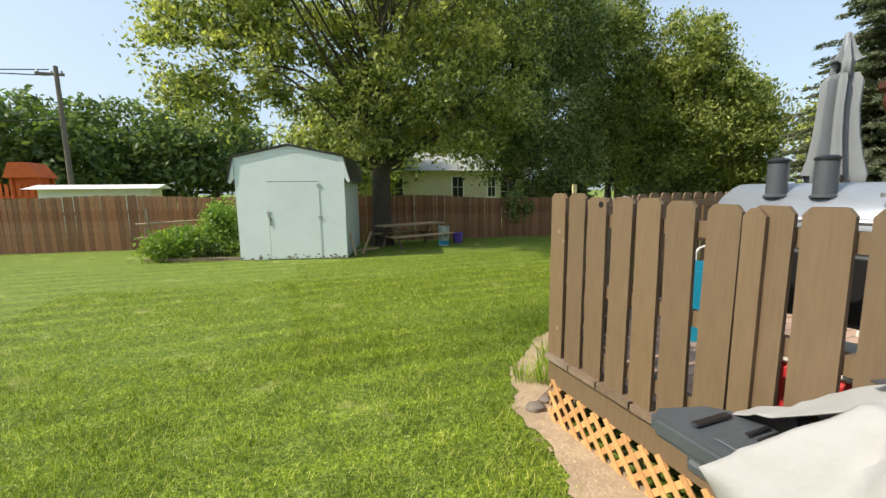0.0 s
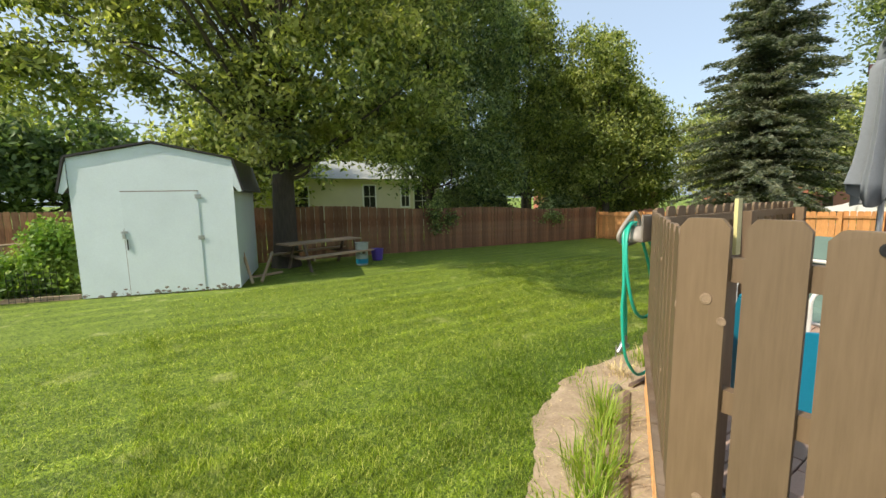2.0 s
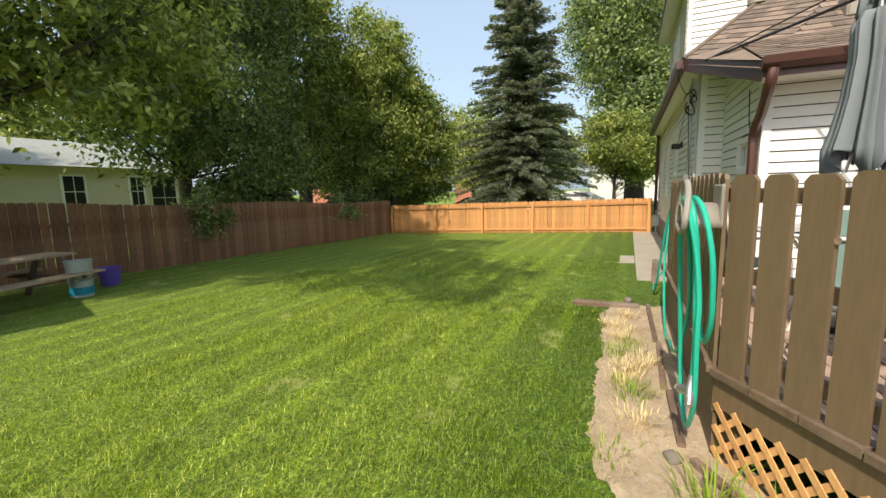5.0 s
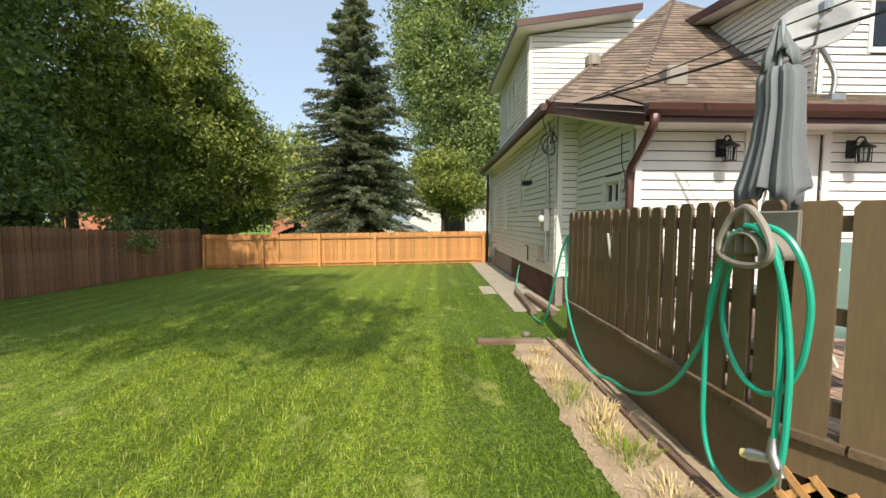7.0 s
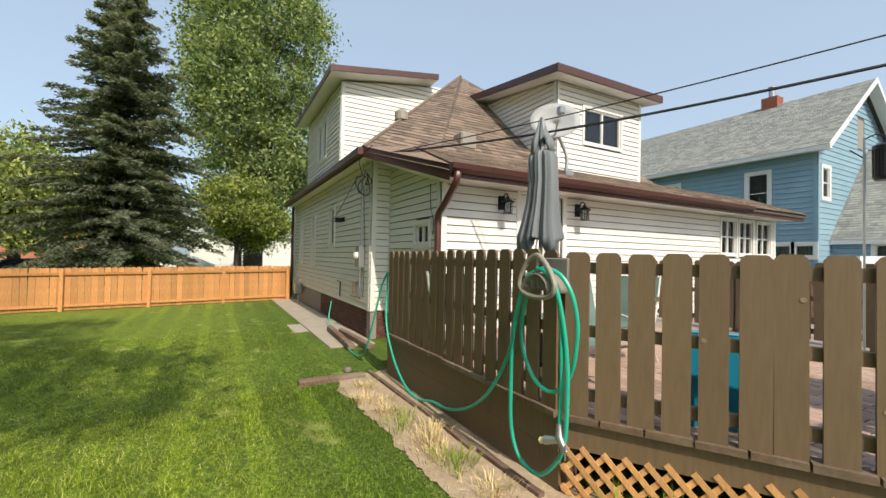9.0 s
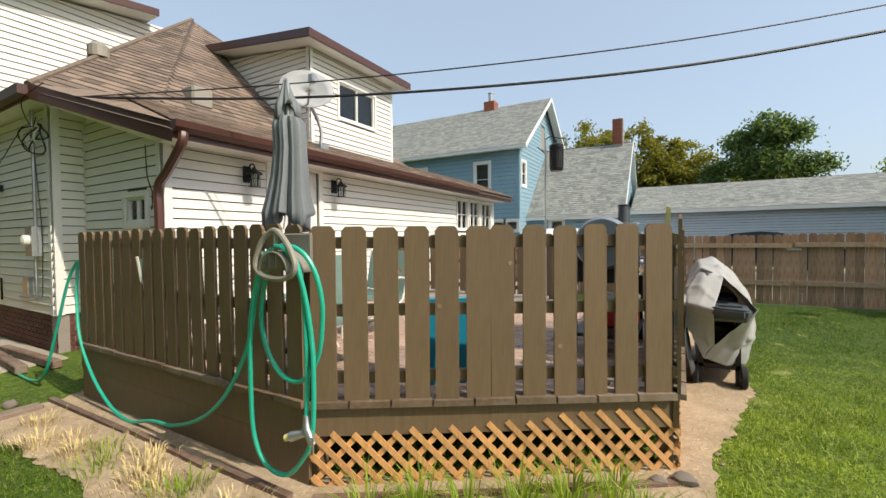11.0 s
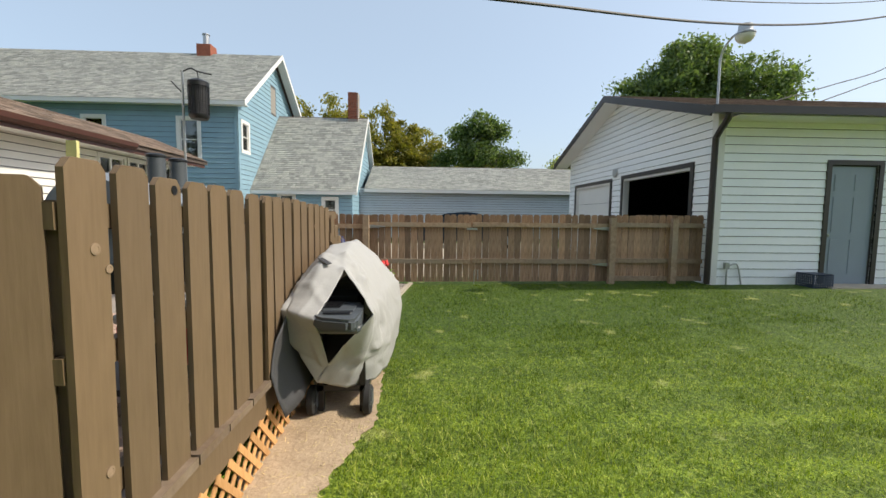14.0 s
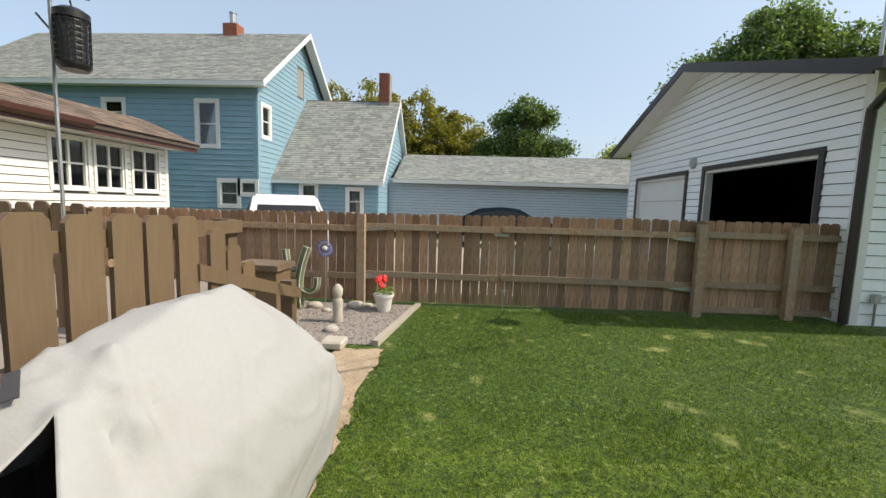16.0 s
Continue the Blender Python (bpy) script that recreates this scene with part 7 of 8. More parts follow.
# ---- by the shed ----
def shed_yard():
    g = ground_z
    t = thing("picnic_table", (3.9, 12.5, g(3.9, 12.5)), "weathered picnic table with benches under the tree", "picnic table")
    a, b = Vector((2.75, 12.55)), Vector((4.95, 13.15))
    s = Side(a, b, g(3.9, 12.7))
    L = s.length
    for k in range(4):
        part("top_board", s.box(bm_(), 0, L, 0.70, 0.735, -0.40 + k * 0.165, -0.25 + k * 0.165), M_RAIL, t)
    for w0 in (-0.85, 0.50):
        for k in range(2):
            part("bench_board", s.box(bm_(), 0.0, L, 0.40, 0.435, w0 + k * 0.155, w0 + 0.145 + k * 0.155), M_RAIL, t)
    for u in (0.35, L - 0.35):
        part("cross_beam", s.box(bm_(), u, u + 0.04, 0.33, 0.40, -0.85, 0.80), M_TIMBER, t)
        for sg in (-1, 1):
            bm = bm_()
            prism(bm, [s.at(u + 0.05, 0.0, sg * 0.62), s.at(u + 0.05, 0.0, sg * 0.52), s.at(u + 0.05, 0.70, sg * 0.20), s.at(u + 0.05, 0.70, sg * 0.30)], s.u * 0.04)
            part("leg", bm, M_TIMBER, t)
    for x, y, r0, r1, h, m, lab in ((4.85, 12.55, 0.16, 0.19, 0.62, M_PAIL, "pale grey-green plastic pail on a blue pail"), (5.62, 13.2, 0.15, 0.19, 0.34, M_PURPLE, "purple-blue plastic tub beside the fence")):
        p = thing("pail", (x, y, g(x, y)), lab, "bucket")
        part("body", lathe(bm_(), ((r0, 0), (r1, h), (r1 + 0.01, h), (r1 + 0.01, h + 0.015), (r1 - 0.01, h + 0.015), (r0 - 0.01, 0.02)), (x, y, g(x, y)), 22), m, p, smooth=True)
        if m is M_PAIL:
            part("band", lathe(bm_(), ((r0 + 0.012, 0.05), (r0 + 0.016, 0.18)), (x, y, g(x, y)), 22), M_BIN, p, "blue band")
            part("handle", tube(bm_(), [(x + 0.17 * math.cos(k), y - 0.02 - 0.16 * math.sin(k), g(x, y) + 0.42 - 0.12 * math.sin(k)) for k in [q * math.pi / 8 for q in range(9)]], 0.005, 5), M_DARKMETAL, p)
    # veg bed edging, cage, ladder, boards beside the shed
    s = Side((-3.45, 12.65), (-1.15, 11.85), g(-2.3, 12.2))
    bm = s.box(bm_(), 0, s.length, -0.03, 0.08, -0.05, 0.05)
    solo("bed_timber", bm, M_RAIL, "pale weathered round timber edging the vegetable bed", "edging")
    l = thing("wooden_ladder", (-3.0, 14.6, g(-3, 14.6)), "old pale wooden ladder leaning along the back fence", "ladder")
    zb = g(-3, 14)
    part("ladder_rail", tube(bm_(), [(-4.0, 14.3, zb + 0.90), (-1.2, 14.1, zb + 1.02)], 0.03, 6), M_RAIL, l)
    part("ladder_rail", tube(bm_(), [(-4.0, 14.3, zb + 0.50), (-1.2, 14.1, zb + 0.62)], 0.03, 6), M_RAIL, l)
    for k in range(7):
        x = -3.8 + k * 0.38
        part("rung", tube(bm_(), [(x, 14.29 - k * 0.03, zb + 0.48 + k * 0.015), (x, 14.29 - k * 0.03, zb + 0.92 + k * 0.015)], 0.015, 6), M_RAIL, l)
    for x in (-3.7, -1.6):
        part("stake", box(bm_(), (x - 0.03, 14.24, zb - 0.1), (x + 0.03, 14.30, zb + 1.35)), M_RAIL, l)
    c = thing("tomato_cage", (-1.75, 12.2, g(-1.7, 12.2)), "low wire cage in the vegetable bed", "plant cage")
    for k in range(9):
        x = -2.15 + k * 0.09
        part("wire", tube(bm_(), [(x, 12.02 - k * 0.03, zb + 0.05), (x, 12.02 - k * 0.03, zb + 0.62)], 0.005, 4), M_DARKMETAL, c)
    for k in range(6):
        part("wire", tube(bm_(), [(-2.15, 12.02, zb + 0.08 + k * 0.1), (-1.43, 11.78, zb + 0.08 + k * 0.1)], 0.005, 4), M_DARKMETAL, c)
    for k, (p0, p1) in enumerate((((1.75, 11.1, -0.2), (1.62, 11.8, 0.75)), ((1.95, 11.2, -0.2), (2.4, 12.2, 0.3)), ((1.8, 11.6, -0.15), (2.5, 11.7, -0.12)))):
        bm = tube(bm_(), [p0, p1], 0.035, 4)
        solo("loose_board", bm, M_RAIL, "loose grey board leaning by the shed", "board", "boards beside the shed")


shed_yard()


# ---- cables and far things ----
def sag(a, b, zs, r, label, parent=None):
    """A cable from a to b; zs: heights at even steps."""
    n = len(zs) - 1
    pts = [(a[0] + (b[0] - a[0]) * k / n, a[1] + (b[1] - a[1]) * k / n, z) for k, z in enumerate(zs)]
    return solo("overhead_cable", tube(bm_(), spline(pts, 8), r, 6), M_CABLE, label, "cable")


sag((7.75, 3.02), (-13.0, -7.0), [3.02, 2.93, 2.97, 3.13, 3.46, 3.82, 4.28, 4.85, 5.5, 6.2, 6.95], 0.016, "thick black overhead service cable to the house")
sag((7.80, 3.02), (-13.0, -7.0), [3.03, 3.08, 3.20, 3.40, 3.72, 4.10, 4.60, 5.16, 5.8, 6.5, 7.25], 0.008, "thin black overhead line to the house")
sag((-5.8, -4.4), (-13.0, -7.0), [3.55, 4.10, 4.7, 5.7, 7.0], 0.010, "thin black cable running to the garage roof")
sag((-6.9, -4.6), (-13.0, -7.0), [3.62, 4.15, 4.7, 5.6, 6.8], 0.010, "thin black cable running to the garage roof")


def utility_pole(x, y, h, arms=True, r=0.15):
    p = thing("utility_pole", (x, y, ground_z(x, y)), "grey weathered wooden utility pole with crossarm", "utility pole")
    part("shaft", tube(bm_(), [(x, y, ground_z(x, y)), (x, y, h)], [r, r * 0.7], 10), M_POLEW, p, smooth=True)
    if arms:
        part("crossarm", box(bm_(), (x - 0.9, y - 0.05, h - 0.5), (x + 0.35, y + 0.05, h - 0.36)), M_POLEW, p)
        for dx in (-0.8, -0.2, 0.25):
            part("insulator", lathe(bm_(), ((0.05, 0), (0.06, 0.06), (0.03, 0.14)), (x + dx, y, h - 0.36), 8), M_METAL, p)


utility_pole(-13.0, -7.0, 7.5)
utility_pole(-11.0, 29.4, 8.4)
utility_pole(-15.5, -33.0, 11.2, r=0.16)
for z0, z1, y1 in ((8.2, 10.5, 70), (7.9, 9.0, 60)):
    sag((-11.3, 29.4), (-60, y1 - 30), [z0, z0 - 0.3, z0 + 0.3, z1 + 1], 0.03, "black power line between distant poles")
sag((-11.0, 29.4), (24.0, 27.0), [6.4, 5.7, 5.5, 5.8, 6.4], 0.02, "power line crossing behind the trees")
sag((-11.0, 29.4), (-40.0, 22.0), [5.6, 4.6, 4.4, 4.9], 0.02, "sagging power line behind the yard")


def car(x, y, rz, length, width, height, material, label, box_body=False):
    c = thing("car", (x, y, ground_z(x, y)), label, "car")
    z = ground_z(x, y)
    m = pose(x, y, z, 0, 0, rz)
    L, W, H = length / 2, width / 2, height
    if box_body:
        side = [(-L, 0.35), (-L, H * 0.62), (-L + 0.05, H * 0.95), (-L + 0.2, H), (L * 0.35, H), (L * 0.55, H * 0.66), (L, H * 0.56), (L, 0.35)]
        glassp = [(-L + 0.3, H * 0.66), (-L + 0.34, H * 0.90), (L * 0.30, H * 0.90), (L * 0.46, H * 0.66)]
    else:
        side = [(-L, 0.30), (-L, H * 0.60), (-L * 0.78, H * 0.68), (-L * 0.45, H * 0.96), (-L * 0.1, H), (L * 0.15, H * 0.97), (L * 0.48, H * 0.68), (L * 0.92, H * 0.58), (L, H * 0.45), (L, 0.30)]
        glassp = [(-L * 0.66, H * 0.69), (-L * 0.42, H * 0.91), (-L * 0.1, H * 0.94), (L * 0.13, H * 0.91), (L * 0.38, H * 0.69)]
    bm = bm_()
    prism(bm, [(u, -W, v) for u, v in side], (0, 2 * W, 0))
    for v in bm.verts:
        if v.co.z > H * 0.75:
            v.co.y *= 0.84
    bmesh.ops.bevel(bm, geom=list(bm.edges), offset=0.05, segments=2, affect="EDGES")
    bmesh.ops.transform(bm, matrix=m, verts=bm.verts)
    part("body", bm, material, c, smooth=True)
    for sg in (-1, 1):
        bm = bm_()
        prism(bm, [(u, sg * (W * (0.99 if v < H * 0.75 else 0.86) + 0.004), v) for u, v in glassp], (0, sg * 0.006, 0))
        bmesh.ops.transform(bm, matrix=m, verts=bm.verts)
        part("side_window", bm, M_DARKMETAL, c, "dark side window")
    fx0, fx1 = (L * 0.36, L * 0.54) if box_body else (L * 0.18, L * 0.47)
    bm = bm_()
    prism(bm, [(fx1 + 0.01, -W * 0.80, H * 0.69), (fx1 + 0.01, W * 0.80, H * 0.69), (fx0 + 0.012, W * 0.72, H * 0.94), (fx0 + 0.012, -W * 0.72, H * 0.94)], (0.01, 0, 0.006))
    bmesh.ops.transform(bm, matrix=m, verts=bm.verts)
    part("windscreen", bm, M_DARKMETAL, c)
    for u in (-L * 0.62, L * 0.62):
        for sg in (-1, 1):
            r = m.to_3x3() @ Matrix.Rotation(radians(90), 3, "X")
            w = part("wheel", lathe(bm_(), ((0.05, -0.1), (0.30, -0.1), (0.33, -0.06), (0.33, 0.06), (0.30, 0.1), (0.05, 0.1)), m @ Vector((u, sg * (W - 0.10), 0.33)), 20, r), M_TYRE, c, smooth=True)
            part("rim", lathe(bm_(), ((0.02, -0.108), (0.19, -0.108), (0.19, 0.108), (0.02, 0.108)), m @ Vector((u, sg * (W - 0.10), 0.33)), 14, r), M_METAL, w)
    return c


car(5.4, -9.6, 120, 4.4, 1.8, 1.62, M_CARW, "white sport utility car parked behind the fence", True)
car(-1.0, -13.4, 178, 4.3, 1.75, 1.42, M_CARB, "dark blue car parked before the grey building")
car(27.0, 13.2, 90, 4.4, 1.8, 1.40, M_CARB, "dark car parked beyond the orange fence")
car(31.0, 12.0, 85, 4.6, 1.8, 1.45, M_CARW, "white car parked at the far street")
car(36.0, 8.0, 85, 4.6, 1.8, 1.5, M_CARW, "white car parked at the far street")


def far_house(name, x0, x1, y0, y1, ze, zp, wallm, roofm, label, windows=(), axis="x"):
    """A plain house: gable roof, windows on the side towards the yard."""
    h = thing(name, ((x0 + x1) / 2, (y0 + y1) / 2, 0), label, "house")
    z0 = ground_z(x0, y0) - 0.2
    part("wall", box(bm_(), (x0, y0, z0), (x1, y1, ze)), wallm, h)
    bm = bm_()
    if axis == "x":
        ym = (y0 + y1) / 2
        prism(bm, [(x0 - 0.4, y0 - 0.4, ze), (x0 - 0.4, y1 + 0.4, ze), (x0 - 0.4, ym, zp)], (x1 - x0 + 0.8, 0, 0))
    else:
        xm = (x0 + x1) / 2
        prism(bm, [(x0 - 0.4, y0 - 0.4, ze), (x1 + 0.4, y0 - 0.4, ze), (xm, y0 - 0.4, zp)], (0, y1 - y0 + 0.8, 0))
    part("roof", bm, roofm, h)
    for u0, u1, v0, v1 in windows:
        w = part("window_frame", box(bm_(), (u0 - 0.08, y0 - 0.06, v0 - 0.08), (u1 + 0.08, y0 - 0.002, v1 + 0.08)), M_TRIMW, h)
        for k in range(2):
            for j in range(2):
                du, dv = (u1 - u0) / 2, (v1 - v0) / 2
                part("pane", box(bm_(), (u0 + k * du + 0.02, y0 - 0.068, v0 + j * dv + 0.02), (u0 + (k + 1) * du - 0.02, y0 - 0.062, v0 + (j + 1) * dv - 0.02)), M_DARKMETAL, w)
    return h


far_house("cream_house", 3.5, 14.5, 26.5, 34.0, 2.80, 4.3, M_CREAM, M_ROOFG, "cream coloured low house with grey roof behind the fence", [(6.2, 7.4, 1.0, 2.3), (10.9, 11.7, 1.0, 2.4), (13.6, 14.2, 1.0, 2.4)])
far_house("cream_annex", 14.6, 17.2, 27.2, 33.0, 2.7, 3.9, M_CREAM, M_ROOFG, "cream side room with a dark doorway", [(15.0, 16.3, 0.2, 2.5)])
far_house("brick_house", 34.0, 42.0, 24.5, 34.0, 3.4, 5.5, M_REDWALL, M_ROOFG, "salmon coloured brick house beyond the trees", [(36, 37, 1, 2.2), (39, 40, 1, 2.2)])
far_house("white_house_far", -2.0, 2.6, 30.0, 36.0, 2.6, 4.2, M_TRIMW, M_ROOFG, "white house glimpsed through the trees", [(0.5, 1.4, 1.0, 2.0)])
far_house("street_house", 52.0, 62.0, -2.0, 8.0, 3.2, 5.2, M_TRIMW, M_ROOFG, "white house across the street", [], "y")
far_house("street_house", 50.0, 60.0, 14.0, 24.0, 3.0, 5.0, M_REDWALL, M_ROOFG, "brick house across the street", [], "y")
far_house("low_trailer", -9.6, -5.6, 22.5, 24.5, 1.75, 1.95, M_TRIMW, M_TRIMW, "low white trailer top behind the fence")


def playset():
    p = thing("playset", (-13.6, 30, ground_z(-13, 30)), "orange wooden play house with orange roof", "playset")
    z = ground_z(-13.6, 30)
    x0, x1, y0, y1 = -14.6, -12.2, 29.0, 30.4
    for x in (x0, x1, (x0 + x1) / 2):
        for y in (y0, y1):
            part("post", box(bm_(), (x - 0.06, y - 0.06, z), (x + 0.06, y + 0.06, 2.5)), M_ORANGE, p)
    part("platform", box(bm_(), (x0, y0, 1.35), (x1, y1, 1.45)), M_ORANGE, p)
    for k in range(9):
        x = x0 + 0.1 + k * (x1 - x0 - 0.3) / 8
        part("rail_board", box(bm_(), (x, y0 - 0.03, 1.46), (x + 0.16, y0, 2.1)), M_ORANGE, p)
    bm = bm_()
    prism(bm, [(x0 + 1.0, y0 - 0.3, 2.45), (x1 + 0.2, y0 - 0.3, 2.45), (x1 - 0.3, y0 - 0.3, 3.25), (x0 + 1.3, y0 - 0.3, 3.25)], (0, 1.9, 0))
    part("roof", bm, M_ORANGE, p)
    part("wall", box(bm_(), (x0 + 1.2, y0 + 0.07, 1.46), (x1 - 0.1, y1 - 0.1, 2.45)), M_ORANGE, p)


playset()
patch("street", [(24, -60), (33, -60), (33, 80), (24, 80)], M_CONC, 0.012, "grey street beyond the orange fence", "road")
patch("driveway", [(-4.5, -5.2), (-4.5, -15.5), (7.8, -15.5), (7.8, -7.6), (4.2, -7.6), (4.2, -5.2)], M_CONC, 0.012, "pale concrete driveway behind the board fence", "driveway")


# ---- plants ----
def quads(name, centres, us, ws, material, parent=None, label="", kind="stuff", category=""):
    """Many small leaves: a folded pointed leaf for each centre, with half-axes us and ws."""
    n = len(centres)
    nrm = np.cross(us, ws)
    nrm /= np.linalg.norm(nrm, axis=1)[:, None] + 1e-9
    drop = nrm * (np.linalg.norm(ws, axis=1) * 0.35)[:, None]
    vs = np.stack([centres - us, centres - ws - drop, centres + us, centres + ws - drop], axis=1).reshape(-1, 3)
    me = bpy.data.meshes.new(name)
    me.vertices.add(4 * n)
    me.vertices.foreach_set("co", vs.astype(np.float32).ravel())
    me.loops.add(6 * n)
    base = np.arange(n)[:, None] * 4
    me.loops.foreach_set("vertex_index", (base + np.array([0, 1, 2, 0, 2, 3])).astype(np.int32).ravel())
    me.polygons.add(2 * n)
    me.polygons.foreach_set("loop_start", (np.arange(2 * n) * 3).astype(np.int32))
    me.update(calc_edges=True)
    me.validate()
    me.materials.append(material)
    ob = new(name, me)
    adopt(ob, parent)
    return tagged(ob, label, category, kind=kind)


def rand_dirs(rng, n, droop=0.0):
    v = rng.normal(size=(n, 3))
    v[:, 2] -= droop
    return v / np.linalg.norm(v, axis=1)[:, None]


def tree(x, y, top, r, blobs, leaves_n, size, material, label, seed, lean=(0, 0), clump=0.55, per=60, fork=0.3, droop=0.15, narrow=0.46):
    """A tapered trunk that forks, limbs to every bough, and a crown of leaves in clumps. blobs: (x, y, z, rx, ry, rz) of the crown."""
    rng = np.random.default_rng(seed)
    z0 = ground_z(x, y)
    t = thing("tree", (x, y, z0), label, "tree")
    trunk_top = z0 + (top - z0) * 0.72
    line = spline([(x, y, z0 - 0.1), (x + lean[0] * 0.2, y + lean[1] * 0.2, z0 + (trunk_top - z0) * 0.35), (x + lean[0] * 0.6, y + lean[1] * 0.6, z0 + (trunk_top - z0) * 0.7), (x + lean[0], y + lean[1], trunk_top)], 5)
    m = len(line)
    rad = [r * (1.25 if k == 0 else 1.0) * (1 - 0.82 * k / (m - 1)) for k in range(m)]
    part("trunk", tube(bm_(), line, rad, 12), M_BARK, t, "grey-brown furrowed bark", smooth=True)
    vol = np.array([b[3] * b[4] * b[5] for b in blobs]) ** 0.67
    share = vol / vol.sum()
    clumps = []
    total = max(int(leaves_n / per), 8)
    for b, s in zip(blobs, share):
        k = max(int(total * s), 3)
        d = rand_dirs(rng, k)
        rr = rng.uniform(0.35, 1.0, k) ** 0.5
        c = np.array(b[:3]) + d * rr[:, None] * np.array(b[3:])
        clumps.append(c)
    clumps = np.concatenate(clumps)
    # limbs
    bm = bm_()
    pick = rng.choice(len(clumps), min(len(clumps), 60), replace=False)
    for i in pick:
        c = Vector(clumps[i])
        h = min(max(0.22 + 0.75 * (c.z - z0) / (top - z0) - rng.uniform(0.1, 0.3), fork), 0.95)
        k = min(int(h * (m - 1)), m - 2)
        a = line[k]
        mid = a.lerp(c, 0.5) + Vector((0, 0, (c - a).length * 0.10))
        w = Vector(rng.normal(size=3)) * 0.45
        r0 = max(rad[k] * 0.24, 0.015)
        pts = spline([a, mid + w, c], 4)
        tube(bm, pts, [r0 * (1 - 0.85 * q / (len(pts) - 1)) for q in range(len(pts))], 6)
    part("limb", bm, M_BARK, t, kind="stuff", smooth=True)
    n = len(clumps) * per
    base = np.repeat(clumps, per, axis=0)
    spread = np.repeat(rng.uniform(0.55, 1.35, len(clumps)) * clump, per)[:, None]
    off = rng.normal(size=(n, 3)) * spread * np.array([1, 1, 0.62])
    cen = base + off
    cen[:, 2] -= 0.12 * (off[:, 0] ** 2 + off[:, 1] ** 2) / (spread[:, 0] + 0.1)
    cen = cen[cen[:, 2] > z0 + 1.2]
    n = len(cen)
    u = rand_dirs(rng, n, droop)
    w = np.cross(u, rand_dirs(rng, n))
    w /= np.linalg.norm(w, axis=1)[:, None] + 1e-9
    sz = (size * rng.uniform(0.6, 1.35, n))[:, None]
    quads("crown", cen, u * sz, w * sz * narrow, material, t, kind="stuff")
    return t


# crown blobs at y 7.0 and 9.2 are unseen, added to shade the lawn
tree(3.05, 13.7, 12.0, 0.36, [(2.6, 13.2, 8.2, 5.2, 4.4, 3.0), (-1.2, 15.0, 5.7, 2.2, 1.8, 2.1), (-1.5, 15.2, 8.0, 2.2, 2.0, 2.4), (6.6, 13.4, 5.8, 2.8, 2.0, 2.4), (4.2, 11.6, 4.8, 2.0, 1.3, 1.1), (5.0, 12.8, 3.4, 1.3, 0.7, 0.7), (6.6, 12.4, 4.1, 1.5, 0.9, 1.0), (1.2, 15.5, 9.5, 5, 3.5, 2.4), (6.5, 14, 9.2, 4, 3, 2.8), (2.2, 12.9, 3.0, 0.9, 0.5, 0.7), (3.6, 12.3, 3.5, 1.2, 0.6, 0.7), (5.6, 12.0, 3.2, 0.9, 0.5, 0.6), (-2.3, 15.0, 4.3, 1.2, 1.1, 1.0), (0.8, 13.6, 5.0, 2.2, 1.4, 1.3), (1.5, 9.2, 7.4, 2.6, 1.8, 0.9), (4.6, 9.2, 7.2, 2.4, 1.8, 0.9), (0.2, 7.0, 7.8, 2.0, 1.6, 0.8), (3.0, 12.8, 4.0, 1.4, 0.8, 1.4), (4.7, 12.6, 3.6, 1.4, 0.8, 1.1), (6.3, 12.9, 3.7, 1.3, 0.8, 1.2), (4.2, 11.6, 5.6, 2.0, 1.2, 0.6)],
     112000, 0.085, M_LEAF, "large leafy ash tree with dark trunk and low hanging boughs", 1, lean=(0.5, 0.5), clump=0.28, per=110, fork=0.32, droop=0.15)
tree(9.9, 16.9, 11.5, 0.25, [(9.4, 16.2, 5.8, 2.6, 1.8, 3.2), (10.6, 16.8, 9.2, 3.4, 2.4, 3.0), (8.6, 15.8, 3.6, 1.7, 1.0, 1.6), (12.0, 16.6, 5.0, 2.0, 1.4, 3.0), (10.8, 16.0, 2.8, 1.6, 1.0, 1.6), (13.0, 16.0, 2.7, 1.2, 0.9, 1.5), (12.2, 16.5, 8.4, 2.4, 1.8, 2.4)],
     76000, 0.085, M_LEAFD, "dark green tree crowding over the board fence", 2, clump=0.36, per=80)
tree(15.8, 17.2, 11.2, 0.2, [(15.6, 17.0, 7.0, 2.0, 1.8, 3.2), (17.2, 16.2, 5.4, 1.9, 1.6, 2.8), (14.4, 16.8, 4.0, 1.4, 1.2, 2.0), (15.8, 17.0, 9.8, 1.4, 1.3, 1.5), (16.9, 16.3, 2.6, 1.4, 0.9, 1.3)],
     56000, 0.085, M_LEAFL, "bright yellow-green young tree behind the fence corner", 3, lean=(0.4, 0), clump=0.32, per=100)
tree(19.0, 14.6, 10.0, 0.2, [(18.8, 14.6, 5.2, 2.3, 1.8, 3.0), (20.6, 13.9, 4.0, 1.9, 1.8, 2.6), (18.2, 14.8, 7.8, 1.7, 1.4, 2.0), (18.4, 15.0, 2.3, 1.9, 1.1, 1.6), (21.8, 14.2, 2.1, 1.6, 1.4, 1.5)],
     50000, 0.085, M_LEAFL, "green bushy tree beyond the corner of the fences", 4, clump=0.32, per=100)
tree(23.5, 17.5, 8.0, 0.22, [(23.5, 17.0, 4.8, 3.0, 2.4, 3.2), (21.0, 18.0, 5.5, 2.5, 2.2, 2.6)],
     22000, 0.12, M_LEAFL, "green tree beyond the fence corner by the street", 14, clump=0.45, per=70)
